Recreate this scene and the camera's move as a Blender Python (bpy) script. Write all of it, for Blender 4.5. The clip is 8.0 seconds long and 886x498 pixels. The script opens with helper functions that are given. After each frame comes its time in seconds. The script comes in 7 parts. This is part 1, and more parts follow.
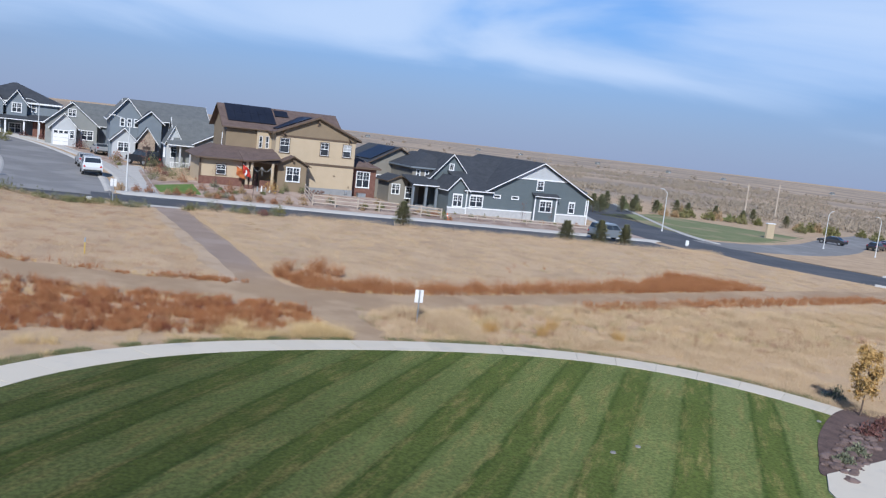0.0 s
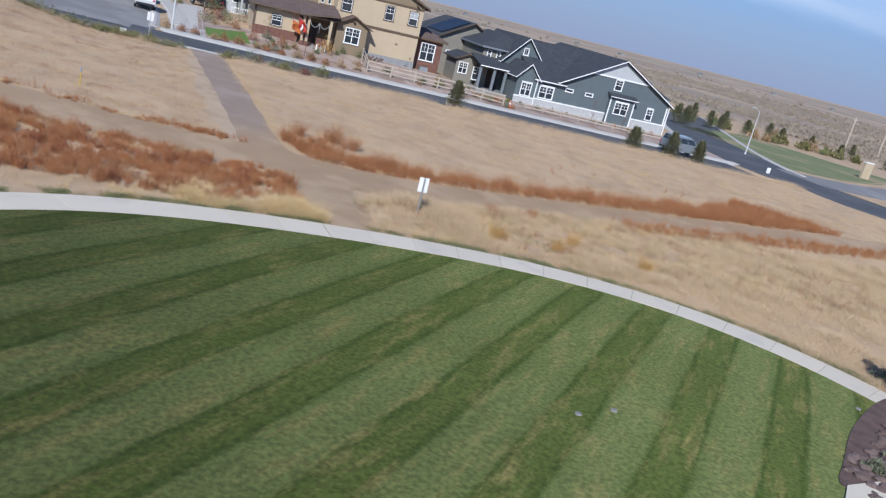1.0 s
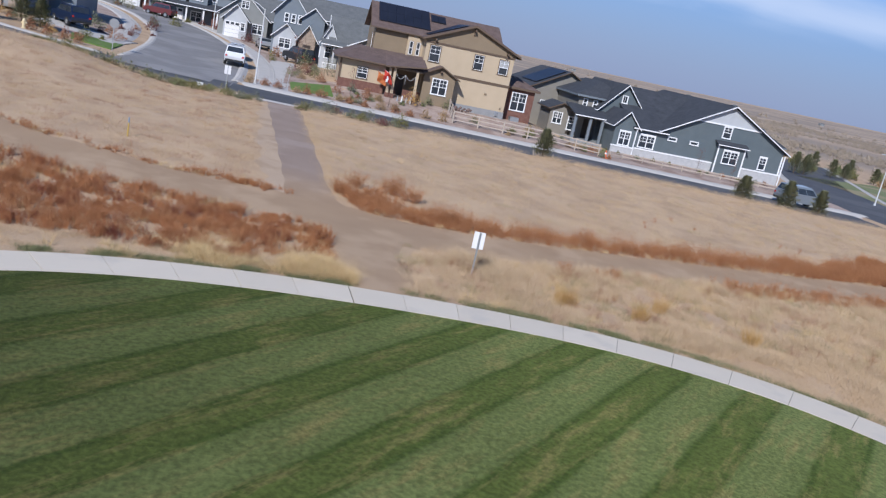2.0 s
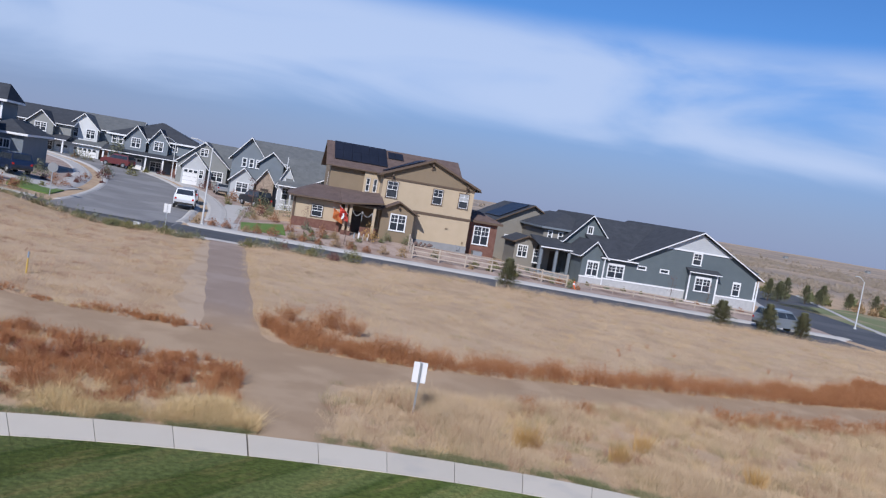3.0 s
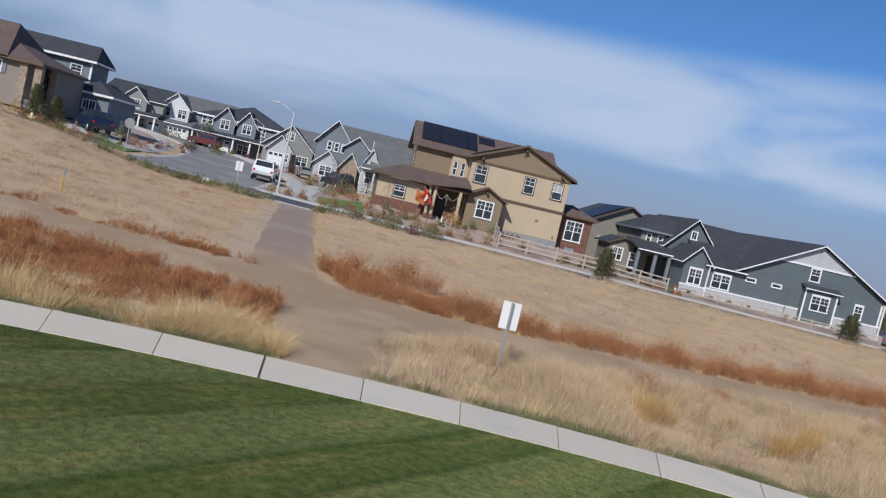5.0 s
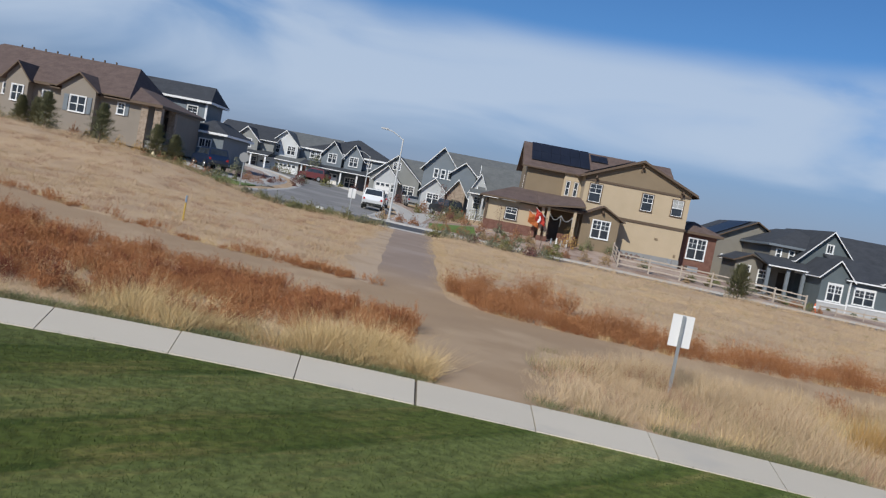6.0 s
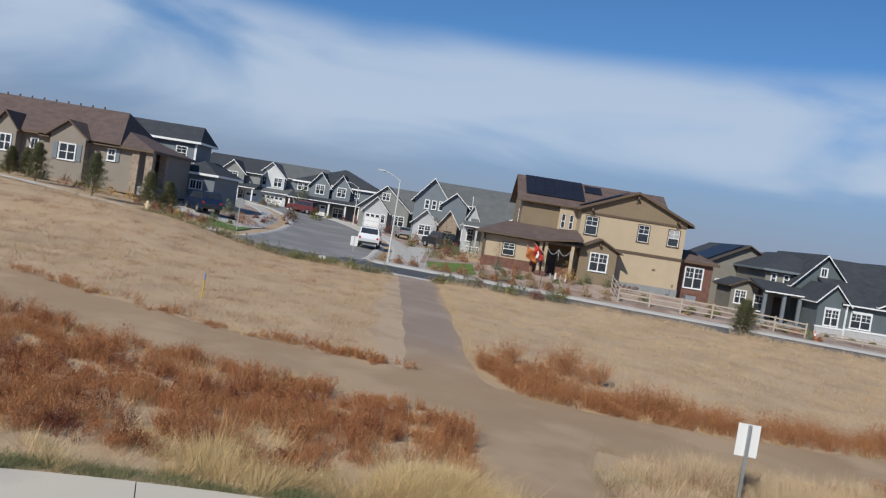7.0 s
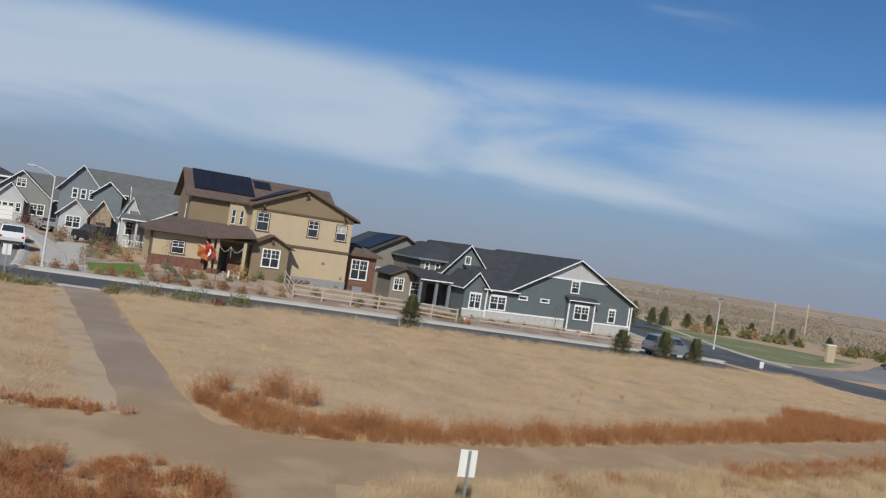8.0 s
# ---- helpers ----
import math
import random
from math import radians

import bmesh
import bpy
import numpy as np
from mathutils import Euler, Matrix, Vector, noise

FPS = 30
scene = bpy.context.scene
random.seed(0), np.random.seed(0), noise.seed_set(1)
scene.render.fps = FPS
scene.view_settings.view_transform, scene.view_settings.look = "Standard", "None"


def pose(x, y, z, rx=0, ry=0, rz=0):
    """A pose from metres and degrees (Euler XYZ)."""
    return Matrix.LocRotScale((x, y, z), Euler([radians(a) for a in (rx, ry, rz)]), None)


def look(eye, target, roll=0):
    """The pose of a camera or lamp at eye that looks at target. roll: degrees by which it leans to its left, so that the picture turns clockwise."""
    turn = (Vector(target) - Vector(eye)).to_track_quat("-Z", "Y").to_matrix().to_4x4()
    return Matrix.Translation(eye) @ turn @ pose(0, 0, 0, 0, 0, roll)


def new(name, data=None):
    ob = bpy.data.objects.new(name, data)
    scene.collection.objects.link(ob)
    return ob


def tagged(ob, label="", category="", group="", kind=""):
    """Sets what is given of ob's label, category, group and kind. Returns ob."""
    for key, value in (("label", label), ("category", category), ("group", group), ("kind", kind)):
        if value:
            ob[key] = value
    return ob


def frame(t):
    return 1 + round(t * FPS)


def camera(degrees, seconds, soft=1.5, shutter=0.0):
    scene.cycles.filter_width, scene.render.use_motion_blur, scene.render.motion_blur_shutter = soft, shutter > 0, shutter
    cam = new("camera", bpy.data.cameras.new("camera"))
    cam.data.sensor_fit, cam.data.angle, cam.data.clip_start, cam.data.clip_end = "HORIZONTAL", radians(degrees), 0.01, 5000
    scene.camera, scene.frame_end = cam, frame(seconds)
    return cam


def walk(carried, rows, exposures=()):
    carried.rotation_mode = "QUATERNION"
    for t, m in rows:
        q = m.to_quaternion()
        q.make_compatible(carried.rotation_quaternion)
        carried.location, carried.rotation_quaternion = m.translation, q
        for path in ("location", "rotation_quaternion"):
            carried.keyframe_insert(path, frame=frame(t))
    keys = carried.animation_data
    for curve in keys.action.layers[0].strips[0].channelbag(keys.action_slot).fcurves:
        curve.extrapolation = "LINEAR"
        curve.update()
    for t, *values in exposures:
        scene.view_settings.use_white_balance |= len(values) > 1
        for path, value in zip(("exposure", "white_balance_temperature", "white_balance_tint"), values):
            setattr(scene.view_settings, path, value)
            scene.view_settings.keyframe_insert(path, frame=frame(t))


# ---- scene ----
cam = camera(58.1, 8.0, soft=1.25)
PATH = [
    (0, (-27.77, -25.08, 7.36), (-23.561, -16.113, 5.999), 6.40),
    (0.3, (-26.35, -24.09, 7.35), (-22.182, -15.283, 5.082), 9.18),
    (0.5, (-25.45, -23.41, 7.34), (-21.344, -14.701, 4.628), 11.89),
    (1, (-23.36, -21.81, 7.11), (-19.886, -12.881, 4.232), 14.08),
    (1.1, (-23.00, -21.47, 7.07), (-19.652, -12.494, 4.210), 15.17),
    (2.3, (-19.49, -17.06, 6.29), (-17.620, -7.406, 4.471), 10.51),
    (2.5, (-19.00, -16.44, 6.10), (-17.001, -6.709, 4.993), 9.82),
    (3, (-18.13, -14.36, 5.34), (-16.015, -4.616, 4.641), 9.67),
    (3.5, (-17.56, -13.02, 4.58), (-16.093, -3.140, 4.037), 10.15),
    (4, (-17.15, -11.78, 3.81), (-15.661, -1.917, 3.123), 10.93),
    (4.2, (-17.06, -11.04, 3.44), (-15.527, -1.180, 2.840), 9.92),
    (5.3, (-16.99, -8.53, 2.04), (-16.208, 1.413, 1.325), 15.10),
    (5.5, (-17.09, -8.05, 1.75), (-16.583, 1.915, 1.143), 15.10),
    (5.6, (-17.18, -7.83, 1.68), (-16.828, 2.146, 1.060), 14.16),
    (6, (-17.68, -7.31, 1.76), (-17.931, 2.666, 1.170), 10.81),
    (6.5, (-18.46, -7.09, 2.46), (-19.196, 2.875, 1.962), 9.49),
    (6.7, (-18.80, -7.13, 2.83), (-19.514, 2.835, 2.438), 8.90),
    (7, (-19.38, -7.01, 3.30), (-19.432, 2.985, 2.942), 9.04),
    (7.4, (-20.27, -7.08, 3.78), (-18.816, 2.816, 3.577), 9.11),
    (7.5, (-20.44, -7.25, 3.98), (-18.712, 2.595, 3.750), 9.22),
    (8, (-21.72, -7.83, 4.71), (-17.572, 1.270, 4.720), 8.56),
]
walk(cam, [(t, look(eye, target, roll)) for t, eye, target, roll in PATH],
     exposures=((0, 0.25, 5700, 9), (1.2, 0.23, 5700, 10), (2.5, 0.12, 5750, 14), (4, 0.02, 5850, 14), (5.5, -0.06, 6200, 8), (7, -0.06, 6300, 7), (8, -0.1, 6600, 5)))

# ---- world and sun ----
SUN_FROM = Vector((-0.48, -0.88, 0.0)).normalized()
SUN_ELEVATION = radians(36)
world = bpy.data.worlds.new("world")
scene.world = world
world.use_nodes = True
wn, wl = world.node_tree.nodes, world.node_tree.links
wn.clear()
sky = wn.new("ShaderNodeTexSky")
sky.sky_type, sky.sun_disc = "NISHITA", False
sky.sun_elevation = SUN_ELEVATION
sky.sun_rotation = math.atan2(SUN_FROM.x, SUN_FROM.y)
sky.air_density, sky.dust_density, sky.ozone_density = 1.0, 0.3, 5.0
def wnode(kind, **sets):
    node = wn.new(kind)
    for k, v in sets.items():
        node.inputs[k].default_value = v
    return node


def wmath(op, a, b):
    node = wn.new("ShaderNodeMath")
    node.operation = op
    for i, v in enumerate((a, b)):
        if isinstance(v, (int, float)):
            node.inputs[i].default_value = v
        else:
            wl.new(v, node.inputs[i])
    return node.outputs[0]


def wramp(v, lo, hi, out_lo=0.0, out_hi=1.0):
    node = wn.new("ShaderNodeMapRange")
    node.interpolation_type = "SMOOTHSTEP"
    for i, k in enumerate((lo, hi, out_lo, out_hi)):
        node.inputs[i + 1].default_value = k
    wl.new(v, node.inputs[0])
    return node.outputs[0]


def wmix(fac, a, b):
    node = wn.new("ShaderNodeMix")
    node.data_type = "RGBA"
    for i, v in ((0, fac), (6, a), (7, b)):
        if isinstance(v, tuple):
            node.inputs[i].default_value = v
        else:
            wl.new(v, node.inputs[i])
    return node.outputs[2]


coord = wn.new("ShaderNodeTexCoord")
height = wn.new("ShaderNodeSeparateXYZ")
wl.new(coord.outputs["Generated"], height.inputs[0])
up = height.outputs["Z"]
stretch = wnode("ShaderNodeMapping", Scale=(1.3, 1.3, 5.2), Rotation=(0.05, 0.12, 0.5), Location=(0.35, 0.2, 0.1))
wl.new(coord.outputs["Generated"], stretch.inputs["Vector"])
puff = wnode("ShaderNodeTexNoise", Scale=1.7, Detail=6.0, Roughness=0.46, Distortion=0.6)
wl.new(stretch.outputs["Vector"], puff.inputs["Vector"])
# a broad layer of thin cloud low in the sky, open blue above it
layer = wmath("MULTIPLY", wramp(up, 0.03, 0.12), wramp(wmath("ADD", up, wmath("MULTIPLY", puff.outputs["Fac"], 0.12)), 0.33, 0.25))
cover = wramp(wmath("ADD", puff.outputs["Fac"], wmath("MULTIPLY", layer, 0.36)), 0.64, 0.94)
haze = wramp(up, 0.24, 0.0)
tint = wn.new("ShaderNodeMix")
tint.data_type, tint.blend_type = "RGBA", "MULTIPLY"
tint.inputs[0].default_value, tint.inputs[7].default_value = 1.0, (0.62, 0.86, 1.08, 1)
wl.new(sky.outputs["Color"], tint.inputs[6])
clear = wmix(wmath("MULTIPLY", haze, 0.85), tint.outputs[2], (3.0, 3.3, 4.75, 1))
cloudy = wmix(wmath("MULTIPLY", cover, 0.85), clear, (5.9, 6.8, 8.3, 1))
back = wn.new("ShaderNodeBackground")
back.inputs["Strength"].default_value = 0.088
wl.new(cloudy, back.inputs["Color"])
wout = wn.new("ShaderNodeOutputWorld")
wl.new(back.outputs[0], wout.inputs["Surface"])
sun = new("sun", bpy.data.lights.new("sun", "SUN"))
sun.data.energy, sun.data.angle, sun.data.color = 4.1, radians(0.6), (1.0, 0.92, 0.8)
sun.matrix_world = look(SUN_FROM * math.cos(SUN_ELEVATION) * 300 + Vector((0, 0, math.sin(SUN_ELEVATION) * 300)), (0, 0, 0))


# ---- small tools ----
def smooth(a, b, v):
    u = min(1.0, max(0.0, (v - a) / (b - a)))
    return u * u * (3 - 2 * u)


def gz(x, y):
    """Height of the natural ground."""
    z = -0.75 - 0.025 * (min(max(x, -120), 200) + 12) - 0.33 * math.exp(-((y - 12) / 9) ** 2)
    z += 1.3 * (1 - smooth(-54, -30, x)) * smooth(26, 50, y) * (1 - 0.75 * smooth(66, 95, y))
    z += 1.0 * (1 - smooth(-37, -28, x)) * smooth(28, 38, y) * (1 - smooth(40, 42.2, y))
    z += 0.018 * min(max(0.0, y - 56), 90) * (1 - smooth(-14, 0, x))
    z += 0.9 * smooth(50.5, 59.5, y) * smooth(-24, -15, x) * (1 - smooth(3, 9, x)) * (1 - smooth(72, 90, y))
    z += 0.15 * smooth(51, 59, y) * smooth(9, 15, x) * (1 - smooth(34, 38, x)) * (1 - smooth(72, 90, y))
    z += 0.24 * smooth(-20.4, -18.0, x) * smooth(36.5, 40.8, y) * (1 - smooth(41.2, 42.0, y)) * (1 - smooth(34, 40, x))
    far = math.hypot(x, y)
    if far > 220:
        turn = math.atan2(x, y)
        u = smooth(350, 1400, far)
        z = z * (1 - u) + u * (-13 + 5 * math.sin(2.3 * turn + 1.0) + 3 * math.sin(5.1 * turn) + 2 * math.sin(11 * turn))
        z += smooth(220, 400, far) * 1.5 * noise.noise((x / 160, y / 160, 0))
    return z


def node_mat(name):
    m = bpy.data.materials.new(name)
    m.use_nodes = True
    return m, m.node_tree.nodes, m.node_tree.links, m.node_tree.nodes["Principled BSDF"]


def surf(name, low, high, scale=6.0, rough=0.8, bump=0.3, fine=60.0, metal=0.0, island=0.0, pieces=0.0, lap=0.0, spec=None, patch=None, patch_scale=0.25, patch_at=(0.5, 0.62)):
    """A matt surface with a coarse and a fine variation; lap: courses of that height."""
    m, n, l, b = node_mat(name)
    co = n.new("ShaderNodeTexCoord")
    big, tiny = n.new("ShaderNodeTexNoise"), n.new("ShaderNodeTexNoise")
    big.inputs["Scale"].default_value, tiny.inputs["Scale"].default_value = scale, fine
    big.inputs["Detail"].default_value, tiny.inputs["Detail"].default_value = 6, 4
    l.new(co.outputs["Object"], big.inputs["Vector"]), l.new(co.outputs["Object"], tiny.inputs["Vector"])
    mix = n.new("ShaderNodeMix")
    mix.data_type = "RGBA"
    mix.inputs[6].default_value, mix.inputs[7].default_value = (*low, 1), (*high, 1)
    add = n.new("ShaderNodeMath")
    add.operation = "MULTIPLY_ADD"
    add.inputs[1].default_value = 0.5
    half = n.new("ShaderNodeMath")
    half.operation = "MULTIPLY"
    half.inputs[1].default_value = 0.5
    l.new(big.outputs["Fac"], half.inputs[0]), l.new(half.outputs[0], add.inputs[2]), l.new(tiny.outputs["Fac"], add.inputs[0])
    ramp = n.new("ShaderNodeMapRange")
    ramp.inputs[1].default_value, ramp.inputs[2].default_value = 0.33, 0.67
    fac = add.outputs[0]
    if island or pieces:
        src = n.new("ShaderNodeNewGeometry").outputs["Random Per Island"] if island else n.new("ShaderNodeObjectInfo").outputs["Random"]
        w = n.new("ShaderNodeMix")
        w.inputs[0].default_value = island or pieces
        l.new(fac, w.inputs[2]), l.new(src, w.inputs[3])
        fac = w.outputs[0]
        ramp.inputs[1].default_value, ramp.inputs[2].default_value = 0.15, 0.85
    l.new(fac, ramp.inputs[0]), l.new(ramp.outputs[0], mix.inputs[0])
    colour = mix.outputs[2]
    if patch:
        pn = n.new("ShaderNodeTexNoise")
        pn.inputs["Scale"].default_value, pn.inputs["Detail"].default_value = patch_scale, 5
        l.new(co.outputs["Object"], pn.inputs["Vector"])
        pr = n.new("ShaderNodeMapRange")
        pr.inputs[1].default_value, pr.inputs[2].default_value = patch_at
        l.new(pn.outputs["Fac"], pr.inputs[0])
        pm = n.new("ShaderNodeMix")
        pm.data_type = "RGBA"
        pm.inputs[7].default_value = (*patch, 1)
        l.new(pr.outputs[0], pm.inputs[0]), l.new(colour, pm.inputs[6])
        colour = pm.outputs[2]
    l.new(colour, b.inputs["Base Color"])
    b.inputs["Roughness"].default_value, b.inputs["Metallic"].default_value = rough, metal
    if spec is not None:
        b.inputs["Specular IOR Level"].default_value = spec
    bp = n.new("ShaderNodeBump")
    bp.inputs["Strength"].default_value, bp.inputs["Distance"].default_value = bump, 0.02
    l.new(tiny.outputs["Fac"], bp.inputs["Height"])
    out = bp
    if lap:
        wv = n.new("ShaderNodeTexWave")
        wv.wave_type, wv.bands_direction, wv.wave_profile = "BANDS", "Z", "SAW"
        wv.inputs["Scale"].default_value = 0.314 / lap
        wv.inputs["Distortion"].default_value = 0
        l.new(co.outputs["Object"], wv.inputs["Vector"])
        lb = n.new("ShaderNodeBump")
        lb.inputs["Strength"].default_value, lb.inputs["Distance"].default_value = 0.9, 0.02
        l.new(wv.outputs["Fac"], lb.inputs["Height"]), l.new(bp.outputs[0], lb.inputs["Normal"])
        out = lb
    l.new(out.outputs[0], b.inputs["Normal"])
    return m


def origin(ob):
    at = Vector((0, 0, 0))
    while ob:
        at += ob.location
        ob = ob.parent
    return at


def mesh_from(bm, name, material, at=None):
    if at is not None:
        bmesh.ops.translate(bm, verts=bm.verts, vec=-Vector(at))
    me = bpy.data.meshes.new(name)
    bm.to_mesh(me)
    bm.free()
    me.materials.append(material)
    return me


def part(name, bm, material, parent, label=""):
    """Links a bmesh, given in the thing's outer coordinates, as one mesh under a thing or a part."""
    ob = new(name, mesh_from(bm, name, material, origin(parent)))
    ob.parent = parent
    return tagged(ob, label)


def thing(name, at, label, category, group="", kind=""):
    return tagged(new(name), label, category, group, kind) if at is None else _placed(tagged(new(name), label, category, group, kind), at)


def _placed(ob, at):
    ob.location = at
    ob.empty_display_size = 0.3
    return ob


def solid(name, bm, material, label, category, group="", kind=""):
    return tagged(new(name, mesh_from(bm, name, material)), label, category, group, kind)


def box(bm, x0, x1, y0, y1, z0, z1):
    v = [bm.verts.new((x, y, z)) for x in (x0, x1) for y in (y0, y1) for z in (z0, z1)]
    for a in ((0, 1, 3, 2), (4, 6, 7, 5), (0, 4, 5, 1), (2, 3, 7, 6), (0, 2, 6, 4), (1, 5, 7, 3)):
        bm.faces.new([v[i] for i in a])
    return bm


def boxes(*rows):
    bm = bmesh.new()
    for r in rows:
        box(bm, *r)
    return bm


def prism(bm, outline, way):
    """A flat outline of points pushed along way."""
    a = [bm.verts.new(p) for p in outline]
    b = [bm.verts.new(Vector(p) + Vector(way)) for p in outline]
    bm.faces.new(a), bm.faces.new(b[::-1])
    for i in range(len(a)):
        j = (i + 1) % len(a)
        bm.faces.new((a[i], b[i], b[j], a[j]))
    bmesh.ops.recalc_face_normals(bm, faces=bm.faces)
    return bm


def beam(bm, p, q, wide, high=None):
    """A straight bar from p to q."""
    p, q = Vector(p), Vector(q)
    d = (q - p).normalized()
    side = d.cross(Vector((0, 0, 1)))
    side = side.normalized() if side.length > 1e-3 else Vector((1, 0, 0))
    up = side.cross(d)
    high = high or wide
    o = [p + side * wide / 2 * a + up * high / 2 * b for a, b in ((-1, -1), (1, -1), (1, 1), (-1, 1))]
    return prism(bm, o, q - p)


def tube(bm, p, q, r0, r1=None, n=10):
    r1 = r0 if r1 is None else r1
    p, q = Vector(p), Vector(q)
    d = (q - p).normalized()
    s = d.orthogonal().normalized()
    t = d.cross(s)
    rings = [[bm.verts.new(c + (s * math.cos(2 * math.pi * i / n) + t * math.sin(2 * math.pi * i / n)) * r) for i in range(n)] for c, r in ((p, r0), (q, r1))]
    for i in range(n):
        j = (i + 1) % n
        bm.faces.new((rings[0][i], rings[0][j], rings[1][j], rings[1][i]))
    bm.faces.new(rings[0][::-1]), bm.faces.new(rings[1])
    return bm


def strip(bm, line, left, right, lift=0.03, step=1.0, skirt=0.32):
    """A ribbon that lies on the ground along a polyline; left and right: offsets, numbers or functions of the way along."""
    pts = [Vector((*p, 0)) for p in line]
    dense = []
    for a, b in zip(pts, pts[1:]):
        k = max(1, int((b - a).length / step))
        dense += [a.lerp(b, i / k) for i in range(k)]
    dense.append(pts[-1])
    rows, s = [], 0
    for i, p in enumerate(dense):
        d = (dense[min(i + 1, len(dense) - 1)] - dense[max(i - 1, 0)]).normalized()
        nrm = Vector((-d.y, d.x, 0))
        a = left(s) if callable(left) else left
        b = right(s) if callable(right) else right
        k = 5
        row = []
        for j in range(k):
            q = p + nrm * (a + (b - a) * j / (k - 1))
            row.append(bm.verts.new((q.x, q.y, gz(q.x, q.y) + lift)))
        k = skirt if a > b else -skirt
        for at, off in ((0, a + k), (len(row), b - k)) if skirt else ():
            q = p + nrm * off
            row.insert(at, bm.verts.new((q.x, q.y, gz(q.x, q.y) - 0.006)))
        rows.append(row)
        s += step
    for r, q in zip(rows, rows[1:]):
        for j in range(len(r) - 1):
            bm.faces.new((r[j], r[j + 1], q[j + 1], q[j]))
    bmesh.ops.recalc_face_normals(bm, faces=bm.faces)
    if bm.faces and sum(f.normal.z for f in bm.faces) < 0:
        bmesh.ops.reverse_faces(bm, faces=bm.faces)
    return bm


def curve_line(points, n=8):
    """A smooth line through plan points."""
    p = [Vector(q) for q in points]
    p = [2 * p[0] - p[1]] + p + [2 * p[-1] - p[-2]]
    out = []
    for i in range(1, len(p) - 2):
        for k in range(n):
            t = k / n
            a, b, c, d = p[i - 1], p[i], p[i + 1], p[i + 2]
            out.append(tuple(0.5 * (2 * b + (c - a) * t + (2 * a - 5 * b + 4 * c - d) * t * t + (3 * b - a - 3 * c + d) * t ** 3)))
    out.append(tuple(p[-2]))
    return out


def slab_edge(bm, line, left, right, lift, drop):
    """A ribbon with thickness: top at lift over the ground, sides down to drop."""
    n0 = len(bm.faces)
    strip(bm, line, left, right, lift)
    top = list(bm.faces)[n0:]
    r = bmesh.ops.extrude_face_region(bm, geom=top)
    bmesh.ops.translate(bm, verts=[v for v in r["geom"] if isinstance(v, bmesh.types.BMVert)], vec=(0, 0, 0))
    for v in set(v for f in top for v in f.verts):
        v.co.z += drop - lift
    bmesh.ops.recalc_face_normals(bm, faces=bm.faces)
    return bm


# ---- materials ----
dry_ground = surf("dry_ground", (0.42, 0.292, 0.178), (0.55, 0.402, 0.255), 0.35, 0.95, 0.5, 14, patch=(0.385, 0.27, 0.168), patch_scale=0.5, patch_at=(0.46, 0.7))
trail_dirt = surf("trail_dirt", (0.33, 0.223, 0.132), (0.408, 0.285, 0.172), 0.6, 0.95, 0.45, 40, patch=(0.44, 0.313, 0.195), patch_scale=0.4)
bare_soil = surf("bare_soil", (0.43, 0.318, 0.215), (0.5, 0.38, 0.265), 0.7, 0.95, 0.45, 30, patch=(0.4, 0.29, 0.19), patch_scale=0.6)
path_fines = surf("path_fines", (0.32, 0.217, 0.132), (0.395, 0.277, 0.17), 0.6, 0.95, 0.45, 40, patch=(0.42, 0.3, 0.19), patch_scale=0.4)


def worn_into(m, tint, lo, hi):
    """Lets a ground surface take on another tint between two places along y, unevenly."""
    n, l = m.node_tree.nodes, m.node_tree.links
    b = n["Principled BSDF"]
    old = b.inputs["Base Color"].links[0].from_socket
    co, sep, ns = n.new("ShaderNodeTexCoord"), n.new("ShaderNodeSeparateXYZ"), n.new("ShaderNodeTexNoise")
    ns.inputs["Scale"].default_value, ns.inputs["Detail"].default_value = 0.7, 4
    l.new(co.outputs["Object"], sep.inputs[0]), l.new(co.outputs["Object"], ns.inputs["Vector"])
    add = n.new("ShaderNodeMath")
    add.operation = "MULTIPLY_ADD"
    add.inputs[1].default_value = 3.0
    l.new(ns.outputs["Fac"], add.inputs[0]), l.new(sep.outputs["Y"], add.inputs[2])
    r = n.new("ShaderNodeMapRange")
    r.interpolation_type = "SMOOTHSTEP"
    r.inputs[1].default_value, r.inputs[2].default_value = lo + 1.5, hi + 1.5
    l.new(add.outputs[0], r.inputs[0])
    mix = n.new("ShaderNodeMix")
    mix.data_type, mix.blend_type = "RGBA", "MULTIPLY"
    mix.inputs[7].default_value = (*tint, 1)
    l.new(r.outputs[0], mix.inputs[0]), l.new(old, mix.inputs[6]), l.new(mix.outputs[2], b.inputs["Base Color"])


worn_into(path_fines, (0.83, 0.9, 1.14), 14.5, 20.0)
asphalt = surf("asphalt", (0.062, 0.064, 0.07), (0.092, 0.094, 0.1), 0.5, 0.85, 0.2, 60, patch=(0.105, 0.106, 0.11), patch_scale=0.15)
old_asphalt = surf("old_asphalt", (0.19, 0.182, 0.175), (0.255, 0.246, 0.237), 0.5, 0.88, 0.2, 60, patch=(0.28, 0.27, 0.26), patch_scale=0.2)
concrete = surf("concrete", (0.6, 0.535, 0.43), (0.685, 0.615, 0.5), 1.2, 0.85, 0.15, 40, pieces=0.3, patch=(0.56, 0.51, 0.43), patch_scale=0.9, patch_at=(0.55, 0.75))
kerb_concrete = surf("kerb_concrete", (0.43, 0.41, 0.38), (0.54, 0.515, 0.475), 1.0, 0.85, 0.15, 30)
joint_dark = surf("joint_dark", (0.13, 0.11, 0.085), (0.2, 0.17, 0.13), 6, 0.9)
